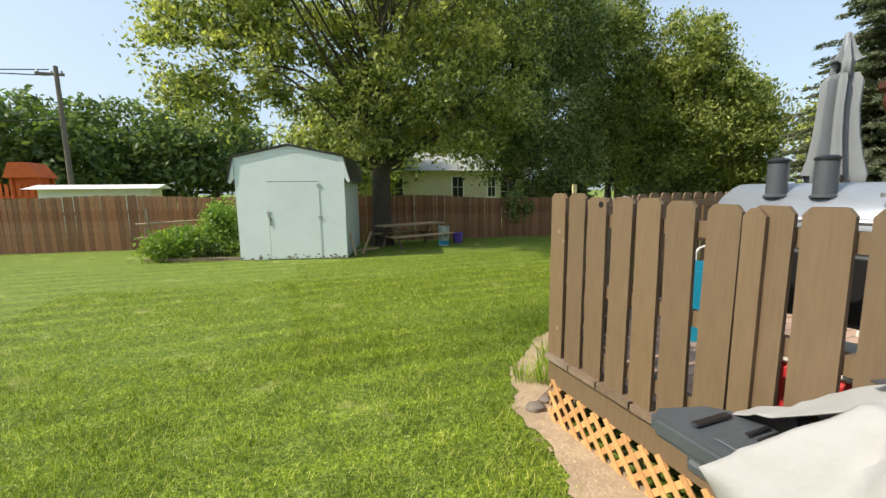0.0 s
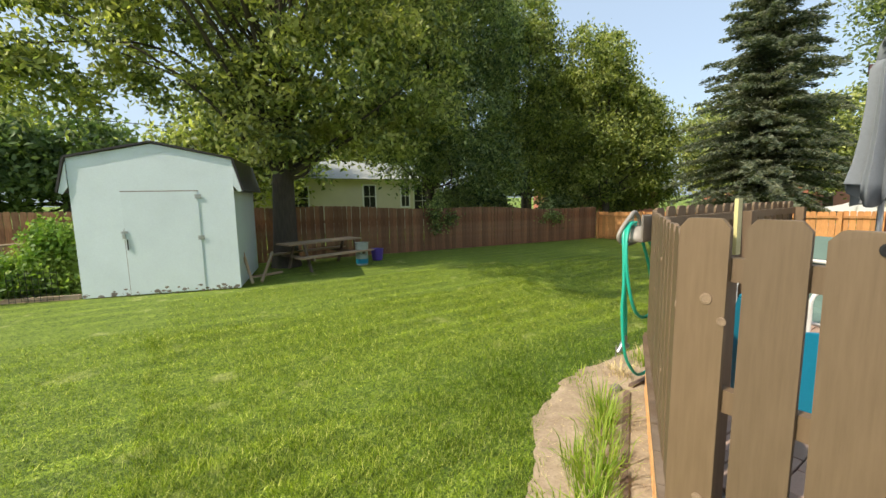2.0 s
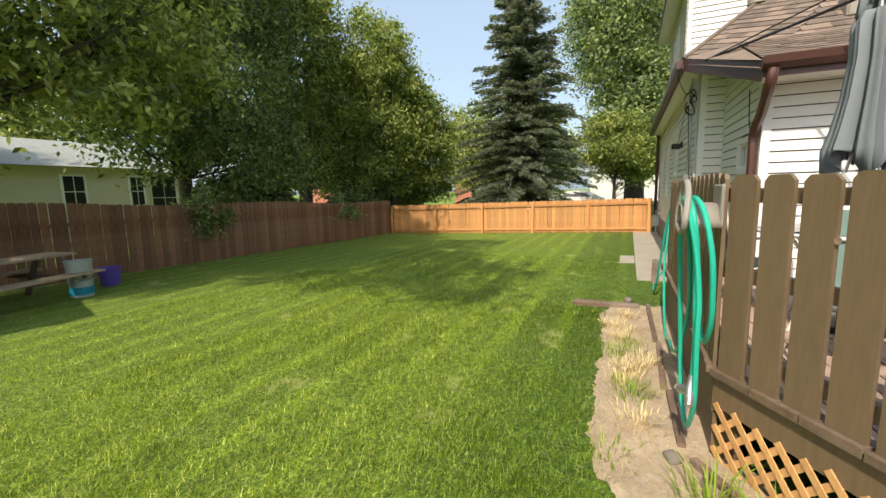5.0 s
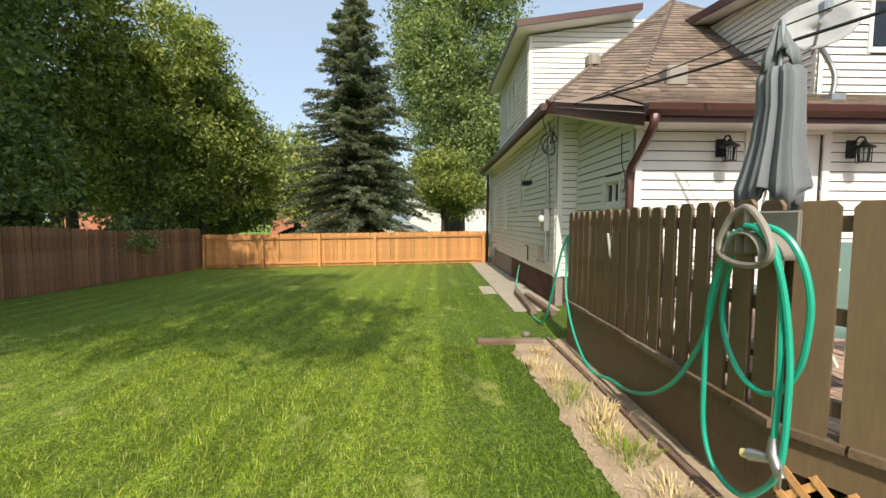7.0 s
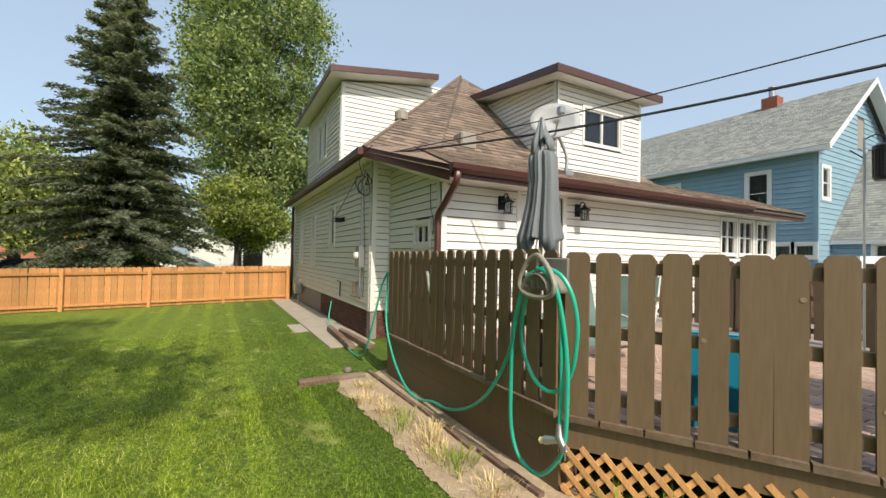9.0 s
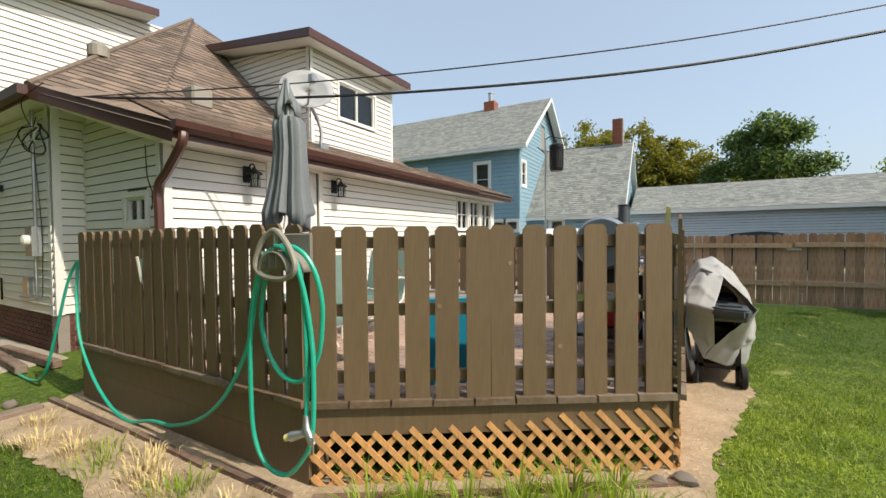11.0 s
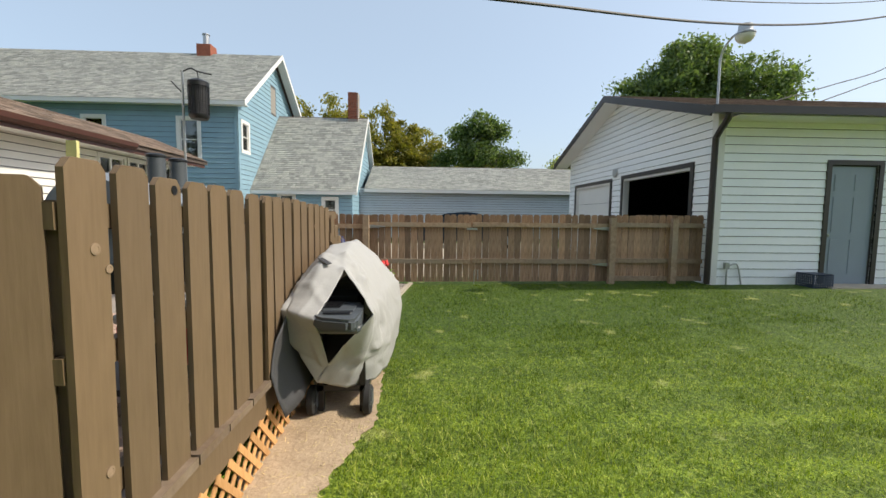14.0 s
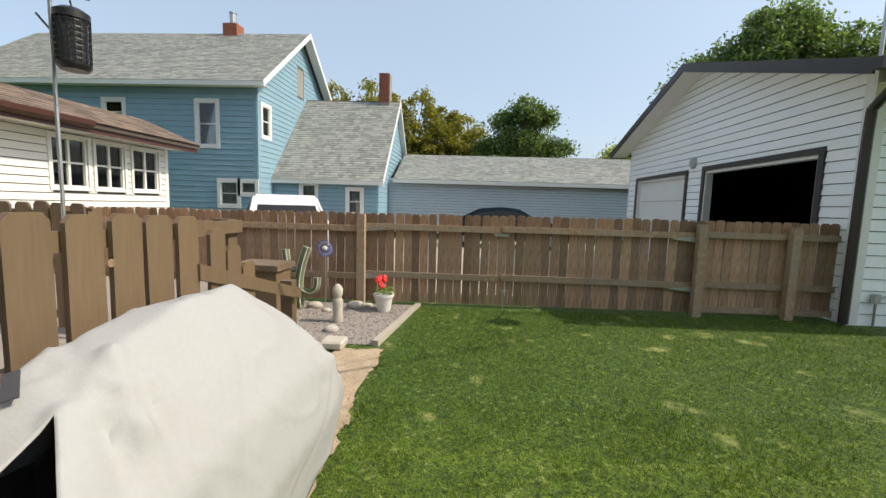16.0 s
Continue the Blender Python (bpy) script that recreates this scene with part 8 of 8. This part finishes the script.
tree(28.5, 3.6, 19.5, 0.6, [(28.5, 3.6, 14.0, 4.4, 4.0, 5.5), (26.0, 5.0, 10.0, 2.4, 2.2, 3.6), (29.5, 1.0, 8.0, 4.2, 3.4, 3.4), (28, 6.0, 11.0, 1.8, 1.8, 4.0), (30, 3, 17, 3.5, 3, 2.5), (26.5, 3.0, 6.2, 2.4, 2.0, 2.4)],
     80000, 0.115, M_LEAFD, "tall old shade tree with many limbs behind the spruce", 5, clump=0.48, lean=(1, 0), per=80)
tree(24.5, 4.6, 5.4, 0.12, [(24.3, 4.8, 3.7, 1.8, 1.6, 1.5), (25, 3.4, 2.9, 1.5, 1.3, 1.2)],
     16000, 0.09, M_LEAFL, "small yellowing tree beside the spruce", 6, clump=0.32)
for k, (x, y, h, w) in enumerate(((-17, 36, 9.0, 6), (-11, 40, 9.6, 6), (-5.5, 42, 9.0, 5.5), (-24, 34, 9.0, 6), (-33, 38, 10, 7))):
    tree(x, y, h, 0.4, [(x, y, h * 0.60, w * 0.75, w * 0.6, h * 0.36), (x + 2.5, y, h * 0.42, w * 0.55, w * 0.5, h * 0.36), (x - 3, y, h * 0.42, w * 0.55, w * 0.5, h * 0.36)],
         13000, 0.24, M_LEAFS, "dark green broad tree behind the utility pole", 20 + k, clump=0.7, per=70)
for k, (x, y, h, w) in enumerate(((4, 27, 9, 4), (24, 25, 9.5, 4), (14.5, 38, 12, 6), (30, 25, 10, 5), (35, 16, 9, 4), (40, 4, 11, 5), (44, 12, 10, 5))):
    tree(x, y, h, 0.35, [(x, y, h * 0.6, w * 0.7, w * 0.7, h * 0.36), (x + 1.6, y - 1, h * 0.42, w * 0.55, w * 0.5, h * 0.28), (x - 1.8, y, h * 0.45, w * 0.5, w * 0.5, h * 0.3)],
         13000, 0.18, M_LEAFD if k % 2 else M_LEAF, "green leafy tree in the neighbouring yards", 30 + k, clump=0.6, per=70)
for k, (x, y, h, w) in enumerate(((13.3, -34.3, 12.0, 4.2), (9.4, -35.3, 12.3, 4.2), (5.6, -36.0, 11.8, 4.2), (2.4, -36.6, 10.2, 3.6), (-5.0, -42, 8.0, 3.5))):
    tree(x, y, h, 0.4, [(x, y, h * 0.64, w * 0.92, w * 0.7, h * 0.34), (x + 2, y, h * 0.48, w * 0.6, w * 0.6, h * 0.32), (x - 2, y, h * 0.48, w * 0.6, w * 0.6, h * 0.3)],
         20000, 0.16, M_LEAFY, "rounded yellow-green tree behind the grey roofs", 40 + k, clump=0.34, per=90)
tree(-3.8, -33, 10.4, 0.25, [(-4.0, -33, 8.9, 1.3, 1.2, 1.2), (-2.2, -33.5, 8.2, 1.0, 0.9, 0.9), (-5.3, -33, 8.5, 0.9, 0.8, 0.6), (-3.6, -33, 6.6, 2.0, 1.5, 1.2), (-6.4, -34, 6.4, 1.4, 1, 0.8), (-0.8, -34, 6.2, 1.0, 1, 0.9)],
     15000, 0.14, M_LEAFS, "dark open crowned tree behind the grey roof", 50, clump=0.36)
tree(-15.5, -22.4, 12.6, 0.35, [(-15.3, -22.4, 9.2, 3.2, 2.6, 2.4), (-12.6, -23.0, 8.2, 2.2, 2.0, 1.9), (-18.2, -21.0, 8.6, 2.6, 2.2, 2.2), (-15.2, -22.0, 11.0, 1.6, 1.4, 1.2)],
     52000, 0.12, M_LEAFS, "broad green tree rising above the garage roof", 51, clump=0.34, per=90)
tree(-14.5, -38, 8.0, 0.25, [(-14.0, -38, 5.8, 2.2, 2.0, 1.8)], 9000, 0.16, M_LEAF, "green tree beside the garage gable", 52, clump=0.5)
tree(24.5, -14, 11.5, 0.35, [(24.5, -14, 9.0, 2.6, 2.2, 2.0), (26, -15, 6.5, 3, 3, 2)], 18000, 0.15, M_LEAF, "green tree rising above the blue house's roof", 53, clump=0.5)


def spruce(x, y, top, spread, n_branch, seed, label):
    """A spruce: straight trunk, tiers of drooping boughs, sprays of needles on each."""
    rng = np.random.default_rng(seed)
    z0 = ground_z(x, y)
    t = thing("spruce_tree", (x, y, z0), label, "tree")
    part("trunk", tube(bm_(), [(x, y, z0 - 0.1), (x, y, z0 + (top - z0) * 0.5), (x, y, top)], [0.26, 0.15, 0.02], 10), M_BARK, t, smooth=True)
    bm = bm_()
    cs, us, ws = [], [], []
    for k in range(n_branch):
        f = (k + rng.uniform(0, 1)) / n_branch
        h = 0.09 + 0.90 * f ** 1.08
        z = z0 + (top - z0) * h
        reach = spread * (1 - h) ** 0.80 * rng.uniform(0.50, 1.22) + 0.15
        if h < 0.2:
            reach *= 0.9
        a = rng.uniform(0, 2 * math.pi)
        d = np.array([math.cos(a), math.sin(a), 0.0])
        lift = 0.10 + 0.5 * h
        m = max(int(reach / 0.13), 3)
        pts = []
        for q in range(m + 1):
            s = q / m
            pts.append(np.array([x, y, z]) + d * reach * s + np.array([0, 0, reach * (lift * s - 0.42 * s * s + (0.10 * s ** 3))]))
        tube(bm, [Vector(p) for p in pts[::max(m // 4, 1)]], [0.022 * (1 - 0.8 * q / max(len(pts[::max(m // 4, 1)]) - 1, 1)) for q in range(len(pts[::max(m // 4, 1)]))], 5)
        side = np.array([-d[1], d[0], 0])
        for q in range(1, m + 1):
            s = q / m
            width = (0.14 + 0.36 * math.sin(min(s * 1.5, 1) * math.pi) * reach / 2.2) * rng.uniform(0.8, 1.2)
            for sg in (-1, 1):
                for r in range(4):
                    f2 = (r + rng.uniform(0, 1)) / 4
                    c = pts[q] + side * sg * width * f2 + d * 0.10 * f2 + np.array([0, 0, -0.10 * f2 - rng.uniform(0, 0.06)])
                    for e in range(3):
                        dd = side * sg * rng.uniform(0.4, 1.0) + d * rng.uniform(0.2, 1.0) + np.array([0, 0, rng.uniform(-0.7, 0.35)])
                        dd /= np.linalg.norm(dd)
                        pp = np.cross(dd, rng.normal(size=3))
                        pp /= np.linalg.norm(pp) + 1e-9
                        cs.append(c + rng.normal(size=3) * 0.035)
                        us.append(dd * rng.uniform(0.06, 0.12))
                        ws.append(pp * rng.uniform(0.018, 0.034))
    part("bough", bm, M_BARK, t, kind="stuff")
    quads("needles", np.array(cs), np.array(us), np.array(ws), M_SPRUCE, t)


spruce(20.7, 8.55, 11.5, 3.6, 400, 61, "tall blue-green spruce with drooping boughs behind the orange fence")


def bush(name, x0, x1, y0, y1, h, n, size, material, label, category, seed, base=0.0, tiers=1.0):
    rng = np.random.default_rng(seed)
    k = max(int(n / 45), 4)
    cx, cy = rng.uniform(x0, x1, k), rng.uniform(y0, y1, k)
    hx = 1 - ((cx - (x0 + x1) / 2) / ((x1 - x0) / 2 + 1e-6)) ** 2 * 0.4
    cz = np.array([ground_z(a, b) for a, b in zip(cx, cy)]) + base + rng.uniform(0.15, 1, k) ** 0.8 * h * hx
    c = np.repeat(np.stack([cx, cy, cz], 1), 45, axis=0)
    c += rng.normal(size=c.shape) * np.array([0.13, 0.13, 0.11])
    c = c[[p[2] > ground_z(p[0], p[1]) + 0.01 for p in c]]
    u = rand_dirs(rng, len(c), 0.3)
    w = np.cross(u, rand_dirs(rng, len(c)))
    w /= np.linalg.norm(w, axis=1)[:, None] + 1e-9
    sz = (size * rng.uniform(0.6, 1.3, len(c)))[:, None]
    return quads(name, c, u * sz, w * sz * 0.6, material, None, label, "", category)


bush("vegetable_foliage", -3.3, -1.2, 12.2, 13.6, 0.75, 11000, 0.05, M_VEG, "lush green tomato and squash plants in the timber edged bed", "vegetables", 71)
bush("vegetable_foliage", -1.95, -1.25, 12.4, 13.6, 1.45, 7000, 0.05, M_VEG, "tall leafy vegetable plants against the shed wall", "vegetables", 72)
bush("creeper", 8.2, 9.1, 14.0, 14.3, 1.3, 1500, 0.05, M_LEAFD, "dark leaves hanging over the board fence", "bush", 73, base=0.5)
bush("creeper", 13.2, 14.2, 13.4, 13.9, 0.5, 1500, 0.05, M_LEAFD, "green shoots hanging over the board fence", "bush", 74, base=0.8)
bush("undergrowth", 9.4, 13.8, 15.6, 16.6, 2.6, 9000, 0.08, M_LEAFD, "dark undergrowth below the trees behind the board fence", "bush", 75)
bush("undergrowth", 15.2, 22.5, 14.8, 16.0, 2.4, 12000, 0.08, M_LEAFD, "dark undergrowth beyond the corner of the fences", "bush", 76)


# ---- grass ----
def inside_soil(px, py):
    """Which points lie in the bare strip."""
    ins = np.zeros(len(px), bool)
    n = len(SOIL_EDGE)
    for k in range(n):
        (xa, ya), (xb, yb) = SOIL_EDGE[k], SOIL_EDGE[(k + 1) % n]
        cond = (ya > py) != (yb > py)
        t = (py - ya) / (yb - ya + 1e-12)
        ins ^= cond & (px < xa + t * (xb - xa))
    return ins


def gz(px, py):
    return -0.04 - 0.018 * np.clip(py, -4.4, 22) - 0.008 * np.clip(px, -12, 22)


def grass():
    rng = np.random.default_rng(81)
    cs = []
    # bands of the yard along the line walked, denser near it
    for (x0, x1, y0, y1), dens in (((-3.2, 3.0, -1.6, 4.6), 4200), ((0.0, 6.5, 3.6, 8.0), 3600), ((-3.5, 0.2, 4.6, 8.5), 1700), ((0.2, 8.0, 8.0, 10.5), 1100), ((6.5, 11.0, 3.9, 9.5), 1100), ((-6.5, -3.2, -3.6, 6.0), 1100), ((-4.6, 1.2, -4.3, -1.6), 2200)):
        n = int((x1 - x0) * (y1 - y0) * dens)
        px, py = rng.uniform(x0, x1, n), rng.uniform(y0, y1, n)
        cs.append(np.stack([px, py], 1))
    p = np.concatenate(cs)
    jit = rng.normal(size=p.shape) * 0.045
    keep = ~inside_soil(p[:, 0] + jit[:, 0], p[:, 1] + jit[:, 1])
    keep &= ~((p[:, 0] > 1.62) & (p[:, 1] < 2.4)) & ~((p[:, 0] > 3.4) & (p[:, 1] < 3.6)) & ~((p[:, 0] > 1.05) & (p[:, 1] < -2.55)) & ~((p[:, 0] > 8.4) & (p[:, 1] < 4.05))
    p = p[keep]
    n = len(p)
    ang = rng.uniform(0, 2 * np.pi, n)
    h = rng.uniform(0.020, 0.054, n) * np.where(p[:, 1] < 0.8, 0.72, 1.0) * (1 + 0.30 * np.sin(p[:, 0] * 2.1 + 1) * np.sin(p[:, 1] * 1.7) + 0.35 * np.sin(p[:, 0] * 9.3 + 2 * np.sin(p[:, 1] * 4.1)) * np.sin(p[:, 1] * 8.1 + p[:, 0] * 3.3))
    lean = rng.uniform(0.2, 1.5, n) * h
    wd = rng.uniform(0.0016, 0.0034, n)
    z = gz(p[:, 0], p[:, 1]) - 0.003
    c, s = np.cos(ang), np.sin(ang)
    a = np.stack([p[:, 0] - s * wd, p[:, 1] + c * wd, z], 1)
    b = np.stack([p[:, 0] + s * wd, p[:, 1] - c * wd, z], 1)
    t = np.stack([p[:, 0] + c * lean, p[:, 1] + s * lean, z + h], 1)
    vs = np.stack([a, b, t], 1).reshape(-1, 3)
    me = bpy.data.meshes.new("grass")
    me.vertices.add(3 * n)
    me.vertices.foreach_set("co", vs.astype(np.float32).ravel())
    me.loops.add(3 * n)
    me.loops.foreach_set("vertex_index", np.arange(3 * n, dtype=np.int32))
    me.polygons.add(n)
    me.polygons.foreach_set("loop_start", (np.arange(n) * 3).astype(np.int32))
    me.update(calc_edges=True)
    me.materials.append(M_BLADE)
    tagged(new("grass", me), "short mown green grass blades of the lawn", "grass", kind="stuff")


grass()


def tuft(x, y, n, h, spread, material, label, seed, name="grass_tuft"):
    rng = np.random.default_rng(seed)
    px, py = x + rng.normal(size=n) * spread * 0.4, y + rng.normal(size=n) * spread * 0.4
    vs, fs = [], []
    for a, b in zip(px, py):
        d = Vector((a - x + rng.normal() * 0.02, b - y + rng.normal() * 0.02, 0))
        if d.length < 1e-4:
            d = Vector((0.01, 0, 0))
        d.normalize()
        s = Vector((-d.y, d.x, 0)) * rng.uniform(0.002, 0.0045)
        hh = h * rng.uniform(0.5, 1.15)
        b0 = Vector((a, b, ground_z(a, b)))
        m1 = b0 + d * hh * 0.18 + Vector((0, 0, hh * 0.62))
        t1 = b0 + d * hh * rng.uniform(0.35, 0.8) + Vector((0, 0, hh * rng.uniform(0.7, 1.0)))
        k = len(vs)
        vs += [b0 - s, b0 + s, m1 + s, m1 - s, t1]
        fs += [(k, k + 1, k + 2, k + 3), (k + 3, k + 2, k + 4)]
    me = bpy.data.meshes.new(name)
    o = Vector((x, y, ground_z(x, y)))
    me.from_pydata([tuple(v - o) for v in vs], [], fs)
    me.materials.append(material)
    ob = new(name, me)
    ob.location = o
    return tagged(ob, label, "grass tuft", "grass tufts by the deck", "stuff")


rt = random.Random(12)
for k, (x, y, h, n) in enumerate(((1.95, 2.75, 0.24, 90), (2.15, 2.92, 0.26, 110), (2.40, 3.02, 0.24, 90), (2.62, 3.20, 0.22, 80), (2.85, 3.32, 0.25, 100), (1.80, 2.85, 0.20, 70), (2.30, 3.15, 0.2, 80), (3.05, 3.50, 0.24, 80))):
    tuft(x, y, n, h, 0.14, M_TUFT, "bright lime green grass tuft growing before the lattice", 90 + k)
for k, (x, y, h, n, m) in enumerate(((4.15, 3.82, 0.12, 130, M_TUFT), (4.35, 3.86, 0.10, 90, M_STRAW), (4.95, 3.95, 0.12, 70, M_TUFT), (5.15, 3.78, 0.10, 60, M_TUFT), (5.75, 4.0, 0.09, 120, M_STRAW), (5.6, 3.85, 0.08, 70, M_STRAW), (3.35, 3.95, 0.10, 50, M_TUFT), (4.55, 3.85, 0.11, 150, M_STRAW), (4.75, 3.72, 0.10, 110, M_STRAW), (5.35, 3.92, 0.10, 120, M_STRAW), (3.75, 3.80, 0.10, 110, M_STRAW), (6.2, 3.85, 0.09, 110, M_STRAW), (2.75, -4.0, 0.22, 60, M_TUFT))):
    tuft(x, y, n, h, 0.20, m, "low drying grass tuft in the bare soil by the deck", 110 + k)


def straw():
    rng = np.random.default_rng(15)
    n = 15000
    px, py = rng.uniform(1.0, 6.8, n), rng.uniform(-2.6, 4.3, n)
    k = inside_soil(px, py)
    px, py = px[k], py[k]
    # thicker near the foot of the boards
    n = len(px)
    a = rng.uniform(0, np.pi, n)
    ln, w = rng.uniform(0.008, 0.045, n), rng.uniform(0.0008, 0.002, n)
    u = np.stack([np.cos(a) * ln, np.sin(a) * ln, rng.uniform(-0.15, 0.15, n) * ln], 1)
    v = np.stack([-np.sin(a) * w, np.cos(a) * w, np.zeros(n)], 1)
    c = np.stack([px, py, gz(px, py) + 0.018 + rng.uniform(0, 0.006, n)], 1)
    quads("straw", c, u, v, M_STRAW, None, "dry straw strewn over the bare soil", "stuff", "straw")
    vs, fs = [], []
    r2 = random.Random(4)
    m = 1500
    px, py = rng.uniform(1.0, 6.8, m), rng.uniform(-2.6, 4.3, m)
    k = inside_soil(px, py)
    for x, y in zip(px[k], py[k]):
        r = r2.uniform(0.004, 0.016)
        cc = Vector((x, y, ground_z(x, y) + 0.008))
        i = len(vs)
        for j in range(4):
            vs.append(cc + Vector((r * math.cos(j * 1.57 + r * 300) * r2.uniform(0.8, 1.5), r * math.sin(j * 1.57 + r * 300), 0)))
        vs.append(cc + Vector((0, 0, r * r2.uniform(0.5, 1.0))))
        fs += [(i, i + 1, i + 4), (i + 1, i + 2, i + 4), (i + 2, i + 3, i + 4), (i + 3, i, i + 4)]
    me = bpy.data.meshes.new("clods")
    me.from_pydata([tuple(v) for v in vs], [], fs)
    me.materials.append(M_SOIL)
    tagged(new("clods", me), "small clods and pebbles on the bare soil", "soil", kind="stuff")


straw()


# ---- pavers of the deck and foundation bricks, last ----
def paving():
    rnd = random.Random(5)
    w, l = 0.10, 0.20
    me = mesh_of(box(bm_(), (-l / 2 + 0.003, -w / 2 + 0.003, 0), (l / 2 - 0.003, w / 2 - 0.003, 0.022), bevel=0.003), "paver", M_PAVER)
    far_v, far_f, count = [], [], 0
    rows = []
    y = -0.92
    r = 0
    while y < 3.3:
        x = 1.78 + (0.1 if r % 2 else 0)
        while x < 6.75:
            lim = 2.20 + (x - 1.76) * 0.628 if x < 3.56 else 3.34
            if y < lim - 0.08 and x + 0.1 < 6.8:
                rows.append((x + 0.1, y + 0.05))
            x += l
        y += w
        r += 1
    rows.sort(key=lambda q: math.hypot(q[0] - 1.7, q[1] - 2.0))
    for k, (x, y) in enumerate(rows):
        if k < 300:
            dup("paver", me, pose(x, y, 0.281 + rnd.uniform(0, 0.003), rnd.uniform(-0.4, 0.4), rnd.uniform(-0.4, 0.4), rnd.uniform(-0.5, 0.5)), deck)
        else:
            i = len(far_v)
            h = 0.30 + rnd.uniform(0, 0.003)
            a, b = l / 2 - 0.004, w / 2 - 0.004
            far_v += [(x - a, y - b, 0.281), (x + a, y - b, 0.281), (x + a, y + b, 0.281), (x - a, y + b, 0.281), (x - a, y - b, h), (x + a, y - b, h), (x + a, y + b, h), (x - a, y + b, h)]
            far_f += [(i + 4, i + 5, i + 6, i + 7), (i, i + 1, i + 5, i + 4), (i + 1, i + 2, i + 6, i + 5), (i + 2, i + 3, i + 7, i + 6), (i + 3, i, i + 4, i + 7)]
    m2 = bpy.data.meshes.new("pavers")
    m2.from_pydata(far_v, [], far_f)
    m2.materials.append(M_PAVER)
    o = new("pavers", m2)
    adopt(o, deck)
    tagged(o, kind="stuff")


paving()


def foundation_bricks():
    for side, u0, u1 in ((Side((HX1, HY), (HX0, HY)), 4.6, HX1 - HX0 - 0.002), (Side((HX0, HY), (HX0, 2.56)), 0.0, 0.36)):
        v = -0.16
        r = 0
        while v < 0.29:
            u = u0 - (0.1 if r % 2 else 0)
            while u < u1:
                a, b = max(u, u0), min(u + 0.195, u1)
                if b - a > 0.02:
                    part("brick", side.box(bm_(), a, b, v, v + 0.062, -0.014, -0.002), M_FOUNDB, house)
                u += 0.205
            v += 0.072
            r += 1


M_FOUNDB = paint("painted_brick", (0.12, 0.045, 0.032), 0.8, 0.3, 5, 0.4, 0.25)
foundation_bricks()
